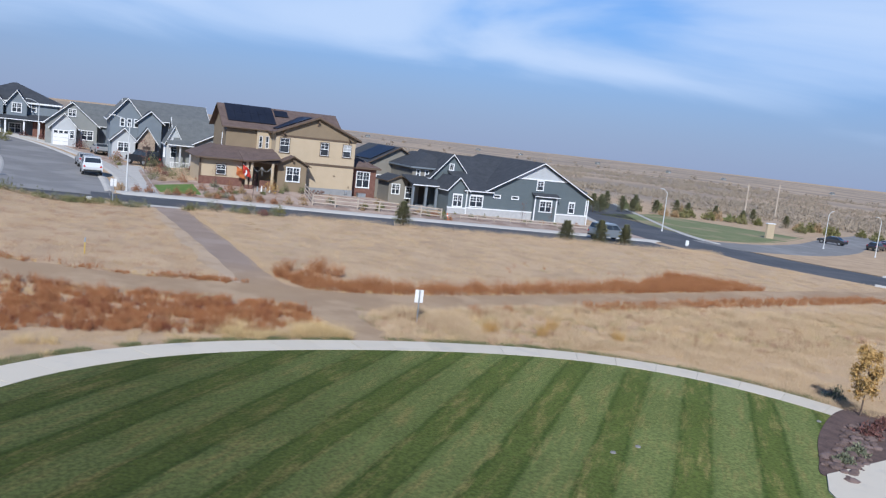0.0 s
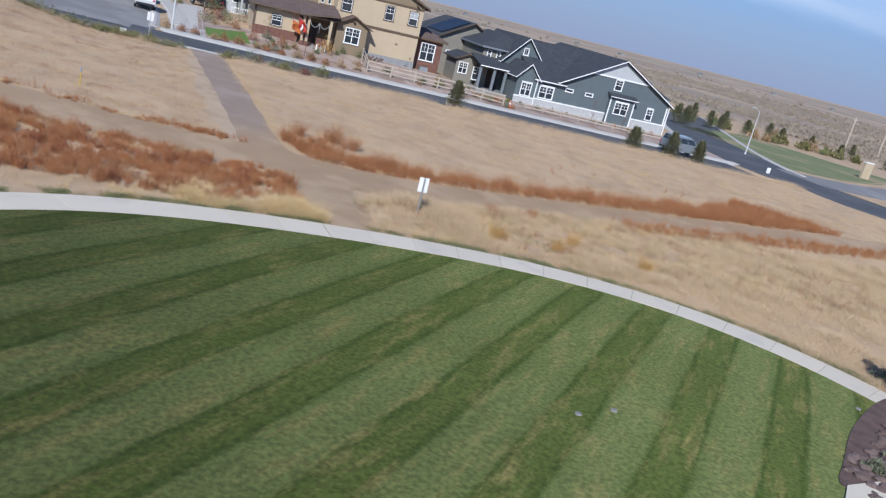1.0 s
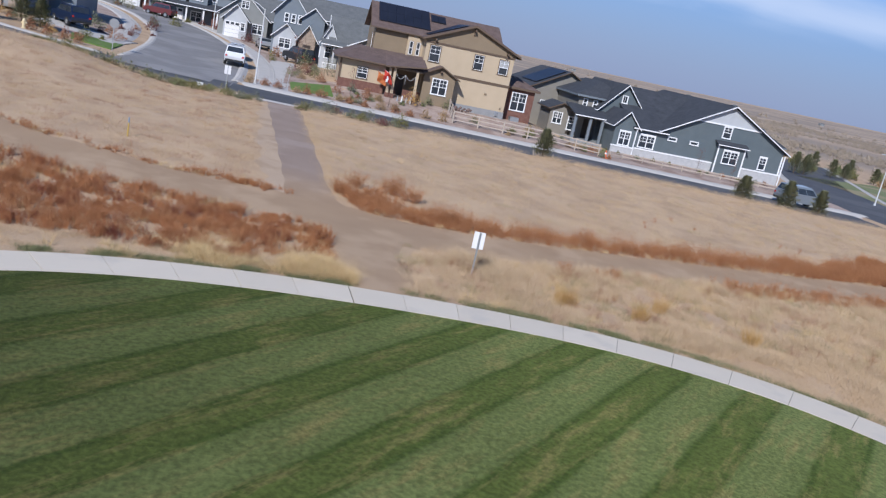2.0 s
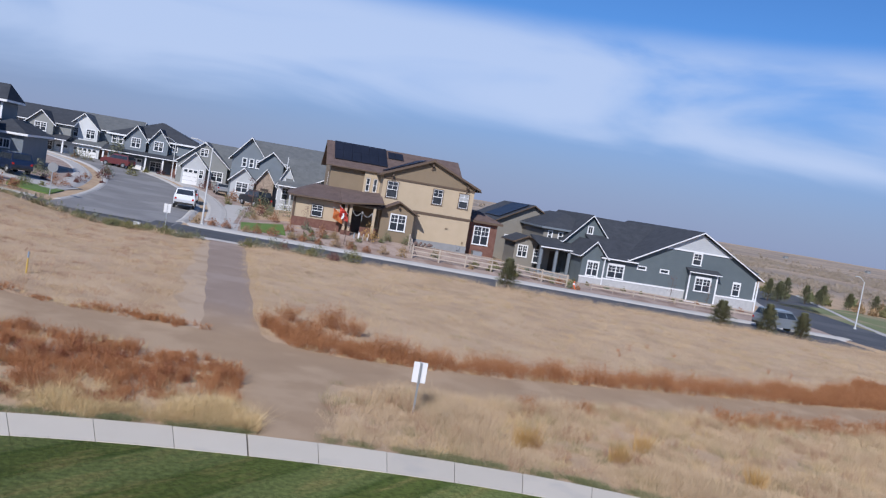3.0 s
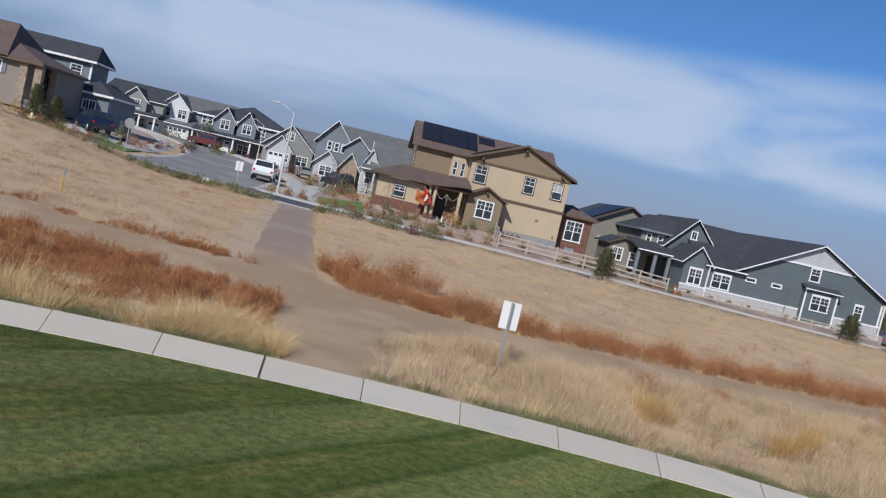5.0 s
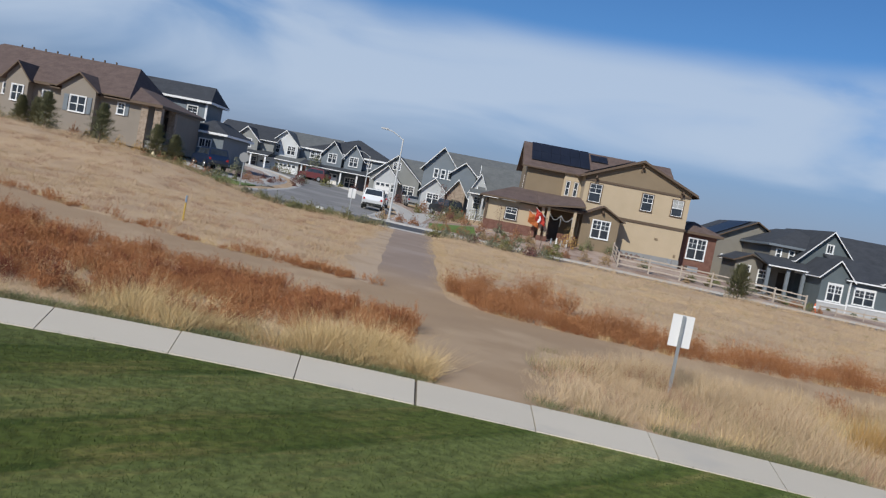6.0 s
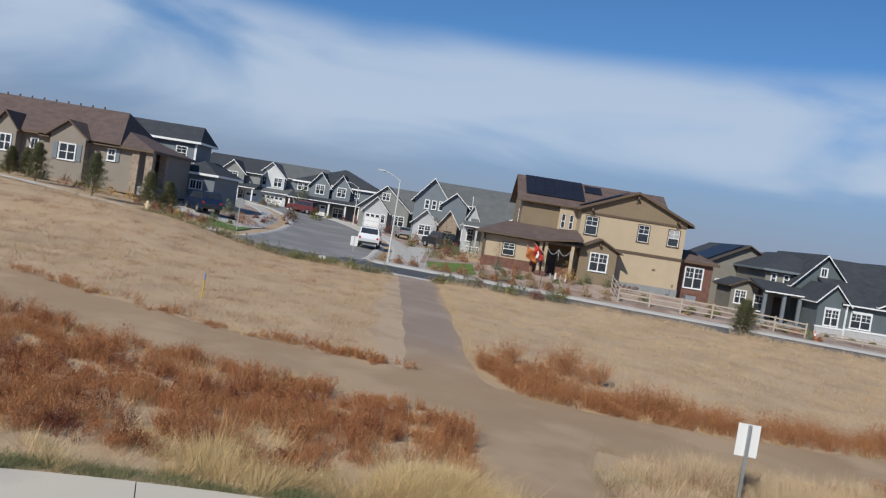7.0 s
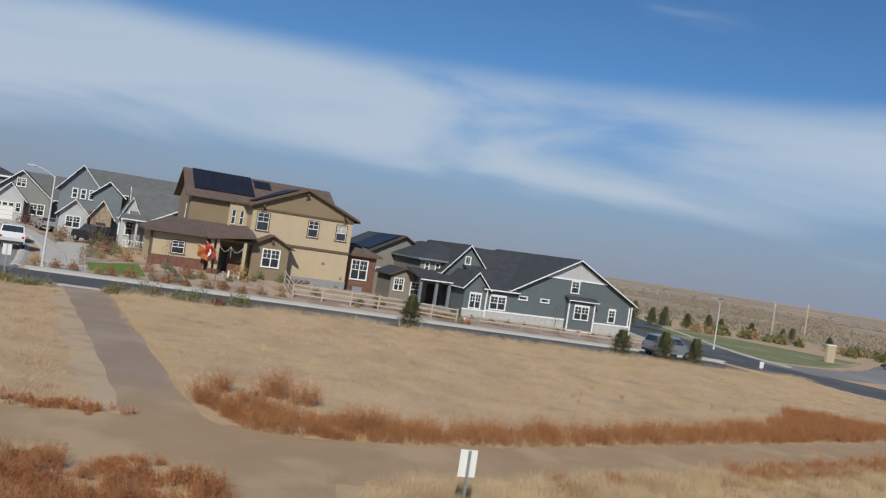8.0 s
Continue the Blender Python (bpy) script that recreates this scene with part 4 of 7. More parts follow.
def far_house_a():
    z = 1.5
    h = thing("house", (-49, 115, z), "pale grey two-storey house with a white garage door", "house", "houses along the side street")
    part("wall", boxes((-53.6, -45.4, 116, 126, z - 0.5, 5.6)), grey_siding, h)
    gable_roof(h, -53.6, -45.4, 116, 126, 5.7, 2.0, "x", dark_shingle, white_trim, over=0.4)
    gable_front(h, -50.6, -47.4, 115, 3.4, 5.5, 1.5, 5, grey_siding, dark_shingle)
    gable_front(h, -54.2, -51.0, 113, z - 0.5, 3.6, 1.1, 6, grey_siding, dark_shingle)
    garage(h, -53.8, -51.4, 113, z, 3.3)
    window(h, "s", 115, -49.0, 4.9, 1.4, 1.1, 2)
    for x in (-53.0, -51.7):
        window(h, "s", 116, x, 5.0, 0.6, 1.0, 1)
    shed_roof(h, [(-51.2, 113.2, 3.5), (-45.2, 113.2, 3.5), (-45.2, 116, 4.1), (-51.2, 116, 4.1)], 0.14, dark_shingle, white_trim)
    for x in (-47.6, -45.6):
        part("post", boxes((x - 0.1, x + 0.1, 113.3, 113.5, z - 0.3, 3.5)), white_trim, h)
    window(h, "s", 116, -48.2, 2.6, 1.4, 1.2, 2)
    return set_down(h, -53.6, 115, 1.2, 1.12)


def far_house_b():
    z = 1.5
    h = thing("house", (-42, 118, z), "white-gabled two-storey house with brick piers", "house", "houses along the side street")
    part("wall", boxes((-46.6, -37.4, 119, 129, z - 0.5, 5.9)), slate_siding, h)
    gable_roof(h, -46.6, -37.4, 119, 129, 6.0, 2.0, "x", grey_shingle, white_trim, over=0.4)
    gable_front(h, -45.9, -42.1, 117.6, 3.6, 5.9, 1.8, 6, white_siding, grey_shingle)
    part("wall", boxes((-47.0, -41.3, 116, 119, z - 0.5, 3.6)), white_siding, h)
    shed_roof(h, [(-47.4, 115.5, 3.5), (-40.8, 115.5, 3.5), (-40.8, 119.2, 4.4), (-47.4, 119.2, 4.4)], 0.15, grey_shingle, white_trim)
    garage(h, -44.6, -41.6, 116, z, 3.2)
    garage(h, -46.8, -45.2, 116, z + 0.5, 3.2)
    part("brick_pier", boxes((-41.3, -38.4, 116.5, 119, z - 0.5, 3.4)), brick_red, h, "red brick front")
    window(h, "s", 117.6, -44.9, 5.1, 0.6, 1.2, 1)
    window(h, "s", 117.6, -43.0, 5.1, 1.1, 1.2, 2)
    window(h, "s", 119, -39.4, 5.0, 1.2, 1.0, 2)
    return set_down(h, -46.0, 118, 1.0, 1.12)


def far_house_c():
    z = 0.95
    h = thing("house", (-32.5, 112, z), "blue-grey two-storey house with twin white-trimmed gables", "house", "houses along the side street")
    part("wall", boxes((-38.6, -27.2, 113, 124, z - 0.5, 5.5)), slate_siding, h)
    hip_roof(h, -38.6, -27.2, 113, 124, 5.6, 2.5, dark_shingle, white_trim, over=0.4)
    for a, b, mat in ((-36.4, -33.8, slate_siding), (-33.4, -31.0, slate_siding)):
        gable_front(h, a, b, 112, 3.4, 5.5, 1.6, 4, mat, dark_shingle)
        window(h, "s", 112, (a + b) / 2, 4.9, 1.1, 1.2, 2)
    for x in (-38.0, -37.2, -30.2):
        window(h, "s", 113, x, 5.0, 0.55, 1.0, 1)
    shed_roof(h, [(-39.0, 110.4, 3.3), (-27.0, 110.4, 3.3), (-27.0, 113.1, 4.0), (-39.0, 113.1, 4.0)], 0.14, dark_shingle, white_trim)
    for x in (-38.7, -36.6, -33.4, -31.2, -29.4, -27.4):
        part("post", boxes((x - 0.1, x + 0.1, 110.6, 110.8, z - 0.4, 3.3)), white_trim, h)
    garage(h, -36.2, -34.0, 112.0, z, 2.9)
    part("wall", boxes((-36.6, -33.6, 112.05, 113, z - 0.5, 3.4)), slate_siding, h)
    part("brick_pier", boxes((-30.2, -28.2, 111.6, 113, z - 0.5, 3.3)), brick_red, h, "red brick front")
    window(h, "s", 113, -32.4, 2.1, 1.4, 1.3, 2)
    return set_down(h, -36.6, 112, 0.5, 1.12)


def far_house_d():
    z = 0.75
    h = thing("house", (-25, 100, z), "pale one-and-a-half-storey house with a steep white gable", "house", "houses along the side street")
    gable_front(h, -28.6, -22.4, 101, z - 0.5, 3.6, 2.7, 10, grey_siding, grey_shingle)
    gable_front(h, -27.8, -24.9, 99.6, z - 0.5, 3.2, 1.6, 4, pale_siding, grey_shingle)
    part("wall", boxes((-22.4, -18.6, 103, 112, z - 0.5, 3.6)), slate_siding, h)
    gable_roof(h, -25.5, -18.2, 103, 112, 3.6, 2.7, "x", grey_shingle, white_trim, over=0.3)
    garage(h, -27.6, -25.8, 99.6, z, 2.7)
    window(h, "s", 99.6, -25.4, 2.2, 0.5, 1.0, 1)
    window(h, "s", 101, -25.5, 5.0, 0.9, 0.9, 2)
    window(h, "s", 101, -23.6, 2.2, 1.4, 1.2, 2)
    return set_down(h, -28.1, 100, 0.6, 1.08)


def far_house_e():
    z = 0.5
    h = thing("house", (-18, 88, z), "slate-blue two-storey house with a row of small windows", "house", "houses along the side street")
    part("wall", gable_walls(-22.5, -18.7, 88, 100, z - 0.5, 5.6, 2.3, "y"), slate_siding, h)
    gable_roof(h, -22.5, -18.7, 88, 100, 5.6, 2.3, "y", grey_shingle, white_trim, over=0.4)
    part("wall", boxes((-17.9, -11.0, 90, 100, z - 0.5, 5.6)), slate_siding, h)
    gable_roof(h, -20.6, -11.0, 88.5, 99, 5.6, 2.2, "x", grey_shingle, white_trim, over=0.4)
    for x in (-21.1, -20.3, -19.5):
        window(h, "s", 88, x, 5.0, 0.45, 0.95, 1, bars=False)
    gable_front(h, -19.3, -16.6, 87, z - 0.5, 5.4, 1.2, 4, slate_siding, dark_shingle)
    gable_front(h, -22.2, -19.6, 86, z - 0.5, 3.0, 1.3, 4, pale_siding, grey_shingle)
    window(h, "s", 86, -20.9, 2.1, 1.3, 1.1, 2)
    gable_front(h, -19.3, -17.4, 85.4, z - 0.5, 3.2, 1.4, 4, stone_tan, dark_shingle)
    part("door", boxes((-18.8, -17.9, 85.34, 85.4, z, 2.4)), door_dark, h)
    return set_down(h, -19.3, 88, 0.1, 1.06)


def grey_house():
    z = 0.2
    h = thing("house", (-14, 74, z), "grey sided bungalow with white rakes and a grey roof", "house")
    part("wall", gable_walls(-17.0, -8.0, 75.7, 83.5, z - 0.6, 3.45, 2.75, "x"), grey_siding, h)
    gable_roof(h, -17.0, -8.0, 75.7, 83.5, 3.45, 2.75, "x", grey_shingle, white_trim, over=0.4)
    part("wall", gable_walls(-15.3, -4.7, 75.1, 80, z - 0.6, 3.3, 2.8, "y"), grey_siding, h)
    gable_roof(h, -15.3, -4.7, 75.1, 80, 3.3, 2.8, "y", grey_shingle, white_trim, over=0.4, ends=(True, False))
    gable_front(h, -18.1, -16.4, 76.2, z - 0.6, 3.5, 1.7, 4, pale_siding, grey_shingle, 0.25)
    window(h, "s", 76.2, -17.25, 2.2, 0.7, 1.3, 1)
    window(h, "w", -18.1, 78.2, 2.1, 1.2, 1.3, 2)
    window(h, "s", 75.1, -13.6, 2.1, 0.9, 1.4, 1)
    for x in (-17.9, -16.7, -15.5):
        part("post", boxes((x - 0.1, x + 0.1, 74.4, 74.6, z - 0.5, 3.1)), pale_siding, h)
    shed_roof(h, [(-18.2, 74.1, 3.05), (-15.2, 74.1, 3.05), (-15.2, 75.8, 3.5), (-18.2, 75.8, 3.5)], 0.14, grey_shingle, white_trim)
    part("porch_floor", boxes((-18.1, -15.3, 74.3, 75.7, z - 0.6, z + 0.1)), foundation, h)
    part("porch_rail", boxes((-17.8, -15.6, 74.45, 74.5, 1.05, 1.12), (-17.8, -15.6, 74.45, 74.5, 0.45, 0.5)), white_trim, h)
    for i in range(9):
        x = -17.7 + i * 0.25
        part("baluster", boxes((x - 0.02, x + 0.02, 74.46, 74.49, 0.5, 1.05)), white_trim, h)
    return h


def sage_house():
    z = -1.0
    h = thing("house", (9, 75, z), "olive-grey neighbouring house with solar panels on a dark roof", "house")
    part("wall", gable_walls(7.6, 15.8, 74, 86, z - 0.6, 3.3, 2.2, "y"), sage_siding, h)
    gable_roof(h, 7.6, 15.8, 74, 86, 3.3, 2.2, "y", dark_shingle, brown_trim, over=0.5)
    part("solar_panel", prism(bmesh.new(), [(7.9, 74.4, 3.72), (11.3, 74.4, 5.54), (11.3, 81, 5.54), (7.9, 81, 3.72)], (0, 0, 0.05)), solar_glass, h, "black glass solar panels")
    window(h, "s", 74, 9.2, 1.6, 0.7, 0.35, 1, bars=False)
    part("wall", gable_walls(8.1, 10.6, 67, 71, z - 0.6, 1.6, 0.6, "y"), sage_siding, h)
    gable_roof(h, 8.1, 10.6, 67, 71, 1.6, 0.6, "y", dark_shingle, brown_trim, over=0.35)
    window(h, "s", 67, 9.0, 0.6, 1.0, 1.2, 2)
    return set_down(h, 8.1, 75, -1.0, 1.0)


def slate_house():
    z = 1.2
    h = thing("house", (-47, 74, z), "dark slate two-storey house with white trim behind a bungalow", "house")
    part("wall", boxes((-55, -46.0, 73, 77.6, z - 0.6, 6.3)), slate_siding, h)
    hip_roof(h, -55, -46.0, 73, 77.6, 6.3, 1.6, dark_shingle, white_trim, over=0.5, run=0.7)
    part("corner_board", boxes((-46.15, -45.95, 72.94, 73, 2.0, 6.3)), white_trim, h)
    window(h, "s", 73, -47.4, 5.2, 1.0, 1.2, 1)
    part("wall", boxes((-46.4, -42.9, 70, 78, z - 0.6, 3.4)), slate_siding, h)
    hip_roof(h, -46.4, -42.9, 70, 78, 3.4, 1.2, dark_shingle, white_trim)
    window(h, "s", 70, -44.6, 2.4, 1.1, 0.8, 2)
    return set_down(h, -46.8, 74, 1.7, 1.04)


white_siding = surf("white_siding", (0.58, 0.6, 0.61), (0.66, 0.68, 0.69), 1.2, 0.75, 0.15, 30, lap=0.2)
for build in (tan_house, blue_house, left_house, far_house_a, far_house_b, far_house_c, far_house_d, far_house_e, grey_house, sage_house, slate_house):
    build()


def distant_house(x, y, label):
    z = gz(x, y)
    h = thing("house", (x, y, z), label, "house", "houses on the far hills")
    part("wall", gable_walls(x - 4, x + 4, y, y + 7, z - 1, z + 2.6, 1.8, "x"), grey_siding, h)
    gable_roof(h, x - 4, x + 4, y, y + 7, z + 2.6, 1.8, "x", grey_shingle, white_trim, over=0.4)


for x, y in ((690, 1390), (770, 1360), (1050, 1250), (1130, 1180), (920, 1310), (1280, 1050), (490, 1480)):
    distant_house(x, y, "tiny pale house on a far hill")
# ---- park walk, in slabs ----
def walk_slab(a0, a1, lift):
    bm = bmesh.new()
    k = 3
    top = []
    for i in range(k + 1):
        a = a0 + (a1 - a0) * i / k
        row = []
        for r in (rim(a) - WALK_WIDE, rim(a)):
            x, y = LAWN_X + r * math.cos(a), LAWN_Y + r * math.sin(a)
            row.append(bm.verts.new((x, y, gz(x, y) + lift)))
        top.append(row)
    low = [[bm.verts.new(v.co - Vector((0, 0, 0.14))) for v in row] for row in top]
    for i in range(k):
        bm.faces.new((top[i][0], top[i][1], top[i + 1][1], top[i + 1][0]))
        bm.faces.new((top[i][0], top[i + 1][0], low[i + 1][0], low[i][0]))
        bm.faces.new((top[i][1], low[i][1], low[i + 1][1], top[i + 1][1]))
    bm.faces.new((top[0][0], low[0][0], low[0][1], top[0][1]))
    bm.faces.new((top[-1][0], top[-1][1], low[-1][1], low[-1][0]))
    bmesh.ops.recalc_face_normals(bm, faces=bm.faces)
    return bm


walk_path = thing("pavement", (LAWN_X, LAWN_Y, -0.8), "curved pale concrete walk around the lawn, in jointed slabs", "pavement", kind="structure")
SLAB = 1.56 / 16.6
FIRST = radians(93.3)
part("joint_bed", disc_sheet(lambda a: rim(a) - WALK_WIDE + 0.02, lambda a: rim(a) - 0.02, -25, 200, 0.02, 2, 100), joint_dark, walk_path)
for i in range(-22, 19):
    a0, a1 = FIRST + i * SLAB, FIRST + (i + 1) * SLAB
    gap = (0.02 if i == 0 else 0.007) / 17
    end = (0.02 if i == -1 else 0.007) / 17
    part("slab", walk_slab(a0 + gap, a1 - end, 0.046 + 0.003 * math.sin(i * 2.1)), concrete, walk_path)
# ---- plants ----
gold_blades = surf("gold_blades", (0.45, 0.31, 0.13), (0.76, 0.58, 0.33), 0.5, 0.85, 0.0, 3, island=0.5, spec=0.2)
tan_blades = surf("tan_blades", (0.43, 0.312, 0.188), (0.63, 0.485, 0.32), 0.3, 0.9, 0.0, 2, island=0.45, spec=0.15)
red_leaves = surf("red_leaves", (0.165, 0.055, 0.028), (0.57, 0.275, 0.118), 1.0, 0.85, 0.0, 2, island=0.38, spec=0.2)
maroon_leaves = surf("maroon_leaves", (0.075, 0.024, 0.018), (0.3, 0.1, 0.055), 1.0, 0.88, 0.0, 2, island=0.42, spec=0.2)
orange_weeds = surf("orange_weeds", (0.19, 0.069, 0.031), (0.53, 0.265, 0.118), 1.0, 0.85, 0.0, 2, island=0.42, spec=0.2)
lawn_blades = surf("lawn_blades", (0.02, 0.036, 0.005), (0.115, 0.132, 0.03), 0.8, 0.7, 0.0, 3, island=0.6, spec=0.25)
weed_green = surf("weed_green", (0.1, 0.12, 0.045), (0.24, 0.235, 0.11), 1.0, 0.85, 0.0, 4, island=0.5)
pine_needles = surf("pine_needles", (0.105, 0.115, 0.055), (0.25, 0.245, 0.13), 2.0, 0.8, 0.0, 8, island=0.6)
bark = surf("bark", (0.08, 0.055, 0.04), (0.16, 0.115, 0.085), 6, 0.95, 0.7, 30)
sage_leaves = surf("sage_leaves", (0.1, 0.115, 0.07), (0.23, 0.235, 0.15), 2.0, 0.85, 0.0, 8, island=0.6)
olive_leaves = surf("olive_leaves", (0.09, 0.095, 0.03), (0.22, 0.2, 0.07), 2.0, 0.85, 0.0, 8, island=0.6)
rust_leaves = surf("rust_leaves", (0.2, 0.085, 0.042), (0.38, 0.2, 0.105), 2.0, 0.85, 0.0, 8, island=0.6)
plum_leaves = surf("plum_leaves", (0.09, 0.035, 0.03), (0.2, 0.09, 0.075), 2.0, 0.85, 0.0, 8, island=0.6)
amber_leaves = surf("amber_leaves", (0.32, 0.19, 0.055), (0.56, 0.37, 0.14), 2.0, 0.75, 0.0, 8, island=0.6)
grey_twigs = surf("grey_twigs", (0.26, 0.215, 0.165), (0.33, 0.275, 0.21), 0.1, 0.95, 0.0, 1.0, island=0.5)
verge_green = surf("verge_green", (0.1, 0.1, 0.04), (0.26, 0.235, 0.1), 1.0, 0.85, 0.0, 4, island=0.5)
straw_leaves = surf("straw_leaves", (0.24, 0.16, 0.08), (0.42, 0.3, 0.17), 2.0, 0.85, 0.0, 8, island=0.6)
far_green = surf("far_green", (0.125, 0.155, 0.055), (0.225, 0.235, 0.105), 0.3, 0.95, 0.2, 8, patch=(0.3, 0.25, 0.14), patch_scale=0.12)

field_straw = surf("field_straw", (0.4, 0.285, 0.165), (0.66, 0.5, 0.31), 0.3, 0.9, 0.0, 2, island=0.45, spec=0.15)
mauve_stems = surf("mauve_stems", (0.24, 0.135, 0.09), (0.46, 0.29, 0.2), 1.0, 0.9, 0.0, 3, island=0.5, spec=0.15)
olive_stems = surf("olive_stems", (0.25, 0.205, 0.1), (0.47, 0.39, 0.215), 1.0, 0.9, 0.0, 3, island=0.5, spec=0.15)
rust_gold = surf("rust_gold", (0.36, 0.2, 0.06), (0.56, 0.36, 0.13), 1.0, 0.85, 0.0, 4, island=0.5)
rng = np.random.default_rng(5)


def tri_mesh(name, verts, material):
    """A mesh of loose triangles from an (n, 3, 3) array."""
    n = len(verts)
    me = bpy.data.meshes.new(name)
    me.vertices.add(3 * n), me.loops.add(3 * n), me.polygons.add(n)
    me.vertices.foreach_set("co", np.ascontiguousarray(verts, dtype=np.float32).ravel())
    me.loops.foreach_set("vertex_index", np.arange(3 * n, dtype=np.int32))
    me.polygons.foreach_set("loop_start", np.arange(0, 3 * n, 3, dtype=np.int32))
    me.update(calc_edges=True)
    me.materials.append(material)
    return me


def blades(at, high, each, spread, wide, lean):
    """Triangular blades round the points at (n, 3); high: heights (n)."""
    n = len(at)
    idx = np.repeat(np.arange(n), each)
    m = len(idx)
    a, b = rng.uniform(0, 2 * np.pi, m), rng.uniform(0, 2 * np.pi, m)
    r = spread * np.sqrt(rng.uniform(0, 1, m))
    base = at[idx] + np.stack([r * np.cos(a), r * np.sin(a), np.full(m, -0.03)], 1)
    h = high[idx] * rng.uniform(0.45, 1.1, m)
    side = np.stack([np.cos(b), np.sin(b), np.zeros(m)], 1) * (wide * rng.uniform(0.6, 1.4, m))[:, None]
    w = rng.normal(0.25, 0.7, (n, 2))[idx]
    c = (0.8 * rng.normal(0, 1, (m, 2)) + 0.7 * w) * lean * h[:, None]
    c += np.stack([np.cos(a), np.sin(a)], 1) * (0.5 * lean * h * r / max(spread, 1e-3))[:, None]
    tip = base + np.stack([c[:, 0], c[:, 1], h], 1)
    return np.stack([base - side, base + side, tip], 1)


def leaves(centre, size, each, leaf, squash=0.75):
    """Small leaf triangles filling uneven domes; centre (n, 3) on the ground, size (n) radii."""
    n = len(centre)
    idx = np.repeat(np.arange(n), each)
    m = len(idx)
    d = rng.normal(0, 1, (m, 3))
    d[:, 2] = np.abs(d[:, 2])
    d /= np.linalg.norm(d, axis=1)[:, None]
    lump = 1 + 0.25 * np.sin(3 * np.arctan2(d[:, 1], d[:, 0]) + idx) + 0.2 * np.sin(7 * d[:, 2] + 2 * idx)
    r = size[idx] * lump * rng.uniform(0.35, 1.0, m) ** 0.6
    p = centre[idx] + d * r[:, None] * np.array([1, 1, squash * 2])
    s = leaf * rng.uniform(0.6, 1.5, m)
    u, v = rng.normal(0, 1, (m, 3)), rng.normal(0, 1, (m, 3))
    u /= np.linalg.norm(u, axis=1)[:, None]
    v /= np.linalg.norm(v, axis=1)[:, None]
    v[:, 2] += 0.8
    return np.stack([p - u * s[:, None], p + u * s[:, None], p + v * 2 * s[:, None]], 1)


def stalks(at, high, stems, per, leaf=0.014, open_up=0.55):
    """Bushy dry weeds: stems that fan out from each point, set with small leaves and seed heads."""
    n = len(at)
    own = np.repeat(np.arange(n), stems)
    k = len(own)
    a, tilt = rng.uniform(0, 2 * np.pi, k), open_up * np.sqrt(rng.uniform(0, 1, k))
    way = np.stack([np.sin(tilt) * np.cos(a), np.sin(tilt) * np.sin(a), np.cos(tilt)], 1)
    far = high[own] * rng.uniform(0.55, 1.12, k) * (1 - 0.25 * tilt / open_up)
    foot = at[own] + np.stack([0.05 * rng.normal(0, 1, k), 0.05 * rng.normal(0, 1, k), np.full(k, -0.03)], 1)
    b = rng.uniform(0, 2 * np.pi, k)
    side = np.stack([np.cos(b), np.sin(b), np.zeros(k)], 1) * 0.004
    stem = np.stack([foot - side, foot + side, foot + way * far[:, None]], 1)
    idx = np.repeat(np.arange(k), per)
    m = len(idx)
    t = rng.uniform(0.18, 1.0, m) ** 0.8
    p = foot[idx] + way[idx] * (far[idx] * t)[:, None] + rng.normal(0, 1, (m, 3)) * (0.05 * high.mean() * (1.15 - 0.7 * t))[:, None] * 2
    s = leaf * rng.uniform(0.6, 1.6, m)
    u = rng.normal(0, 1, (m, 3))
    u /= np.linalg.norm(u, axis=1)[:, None]
    v = rng.normal(0, 0.6, (m, 3)) + way[idx]
    leafs = np.stack([p - u * (0.6 * s)[:, None], p + u * (0.6 * s)[:, None], p + v * (1.9 * s)[:, None]], 1)
    return np.concatenate([stem, leafs])


TRAIL_N = np.array(TRAIL)


def open_ground(x, y, verge=0.0):
    """True where grass grows: off the trail, the paths, the walk and the streets."""
    d = np.min(np.hypot(TRAIL_N[:, 0][None] - x[:, None], TRAIL_N[:, 1][None] - y[:, None]), axis=1)
    ok = d > trail_half(x) + verge
    px = path_x(y)
    flare = 1.7 * np.exp(-np.maximum(y - 13.0, 0) / 2.2)
    ok &= ~((x < px + 0.9 + verge + flare) & (x > px - 1.7 - 0.6 * np.exp(-((y - 24) / 8) ** 2) - 0.25 * np.sin(y * 0.8) - verge - flare) & (y > 12) & (y < 43))
    ok &= ~((np.abs(x + 17.1) < 0.68 + verge + 1.3 * np.exp(-np.maximum(11.0 - y, 0) / 2.2)) & (y < 12.5) & (y > 2.5))
    ok &= off_walk(x, y) > 0.08
    ok &= y < 41.9
    c = np.array(CROSS)
    ok &= np.min(np.hypot(c[:, 0][None] - x[:, None], c[:, 1][None] - y[:, None]), axis=1) > 7.0
    return ok


def scatter(n, x0, x1, y0, y1, verge=0.0, keep=None):
    x, y = rng.uniform(x0, x1, n), rng.uniform(y0, y1, n)
    ok = open_ground(x, y, verge)
    if keep is not None:
        ok &= keep(x, y)
    x, y = x[ok], y[ok]
    z = np.array([gz(a, b) for a, b in zip(x, y)])
    return np.stack([x, y, z], 1)


def ring(n, a0, a1, d0, d1):
    """Points outside the walk's rim, at bearings a0 to a1 (degrees) and d0 to d1 metres off."""
    a = np.radians(rng.uniform(a0, a1, n))
    r = rim(a) + rng.uniform(d0, d1, n)
    x, y = LAWN_X + r * np.cos(a), LAWN_Y + r * np.sin(a)
    ok = open_ground(x, y, 0.0)
    x, y = x[ok], y[ok]
    return np.stack([x, y, np.array([gz(p, q) for p, q in zip(x, y)])], 1)


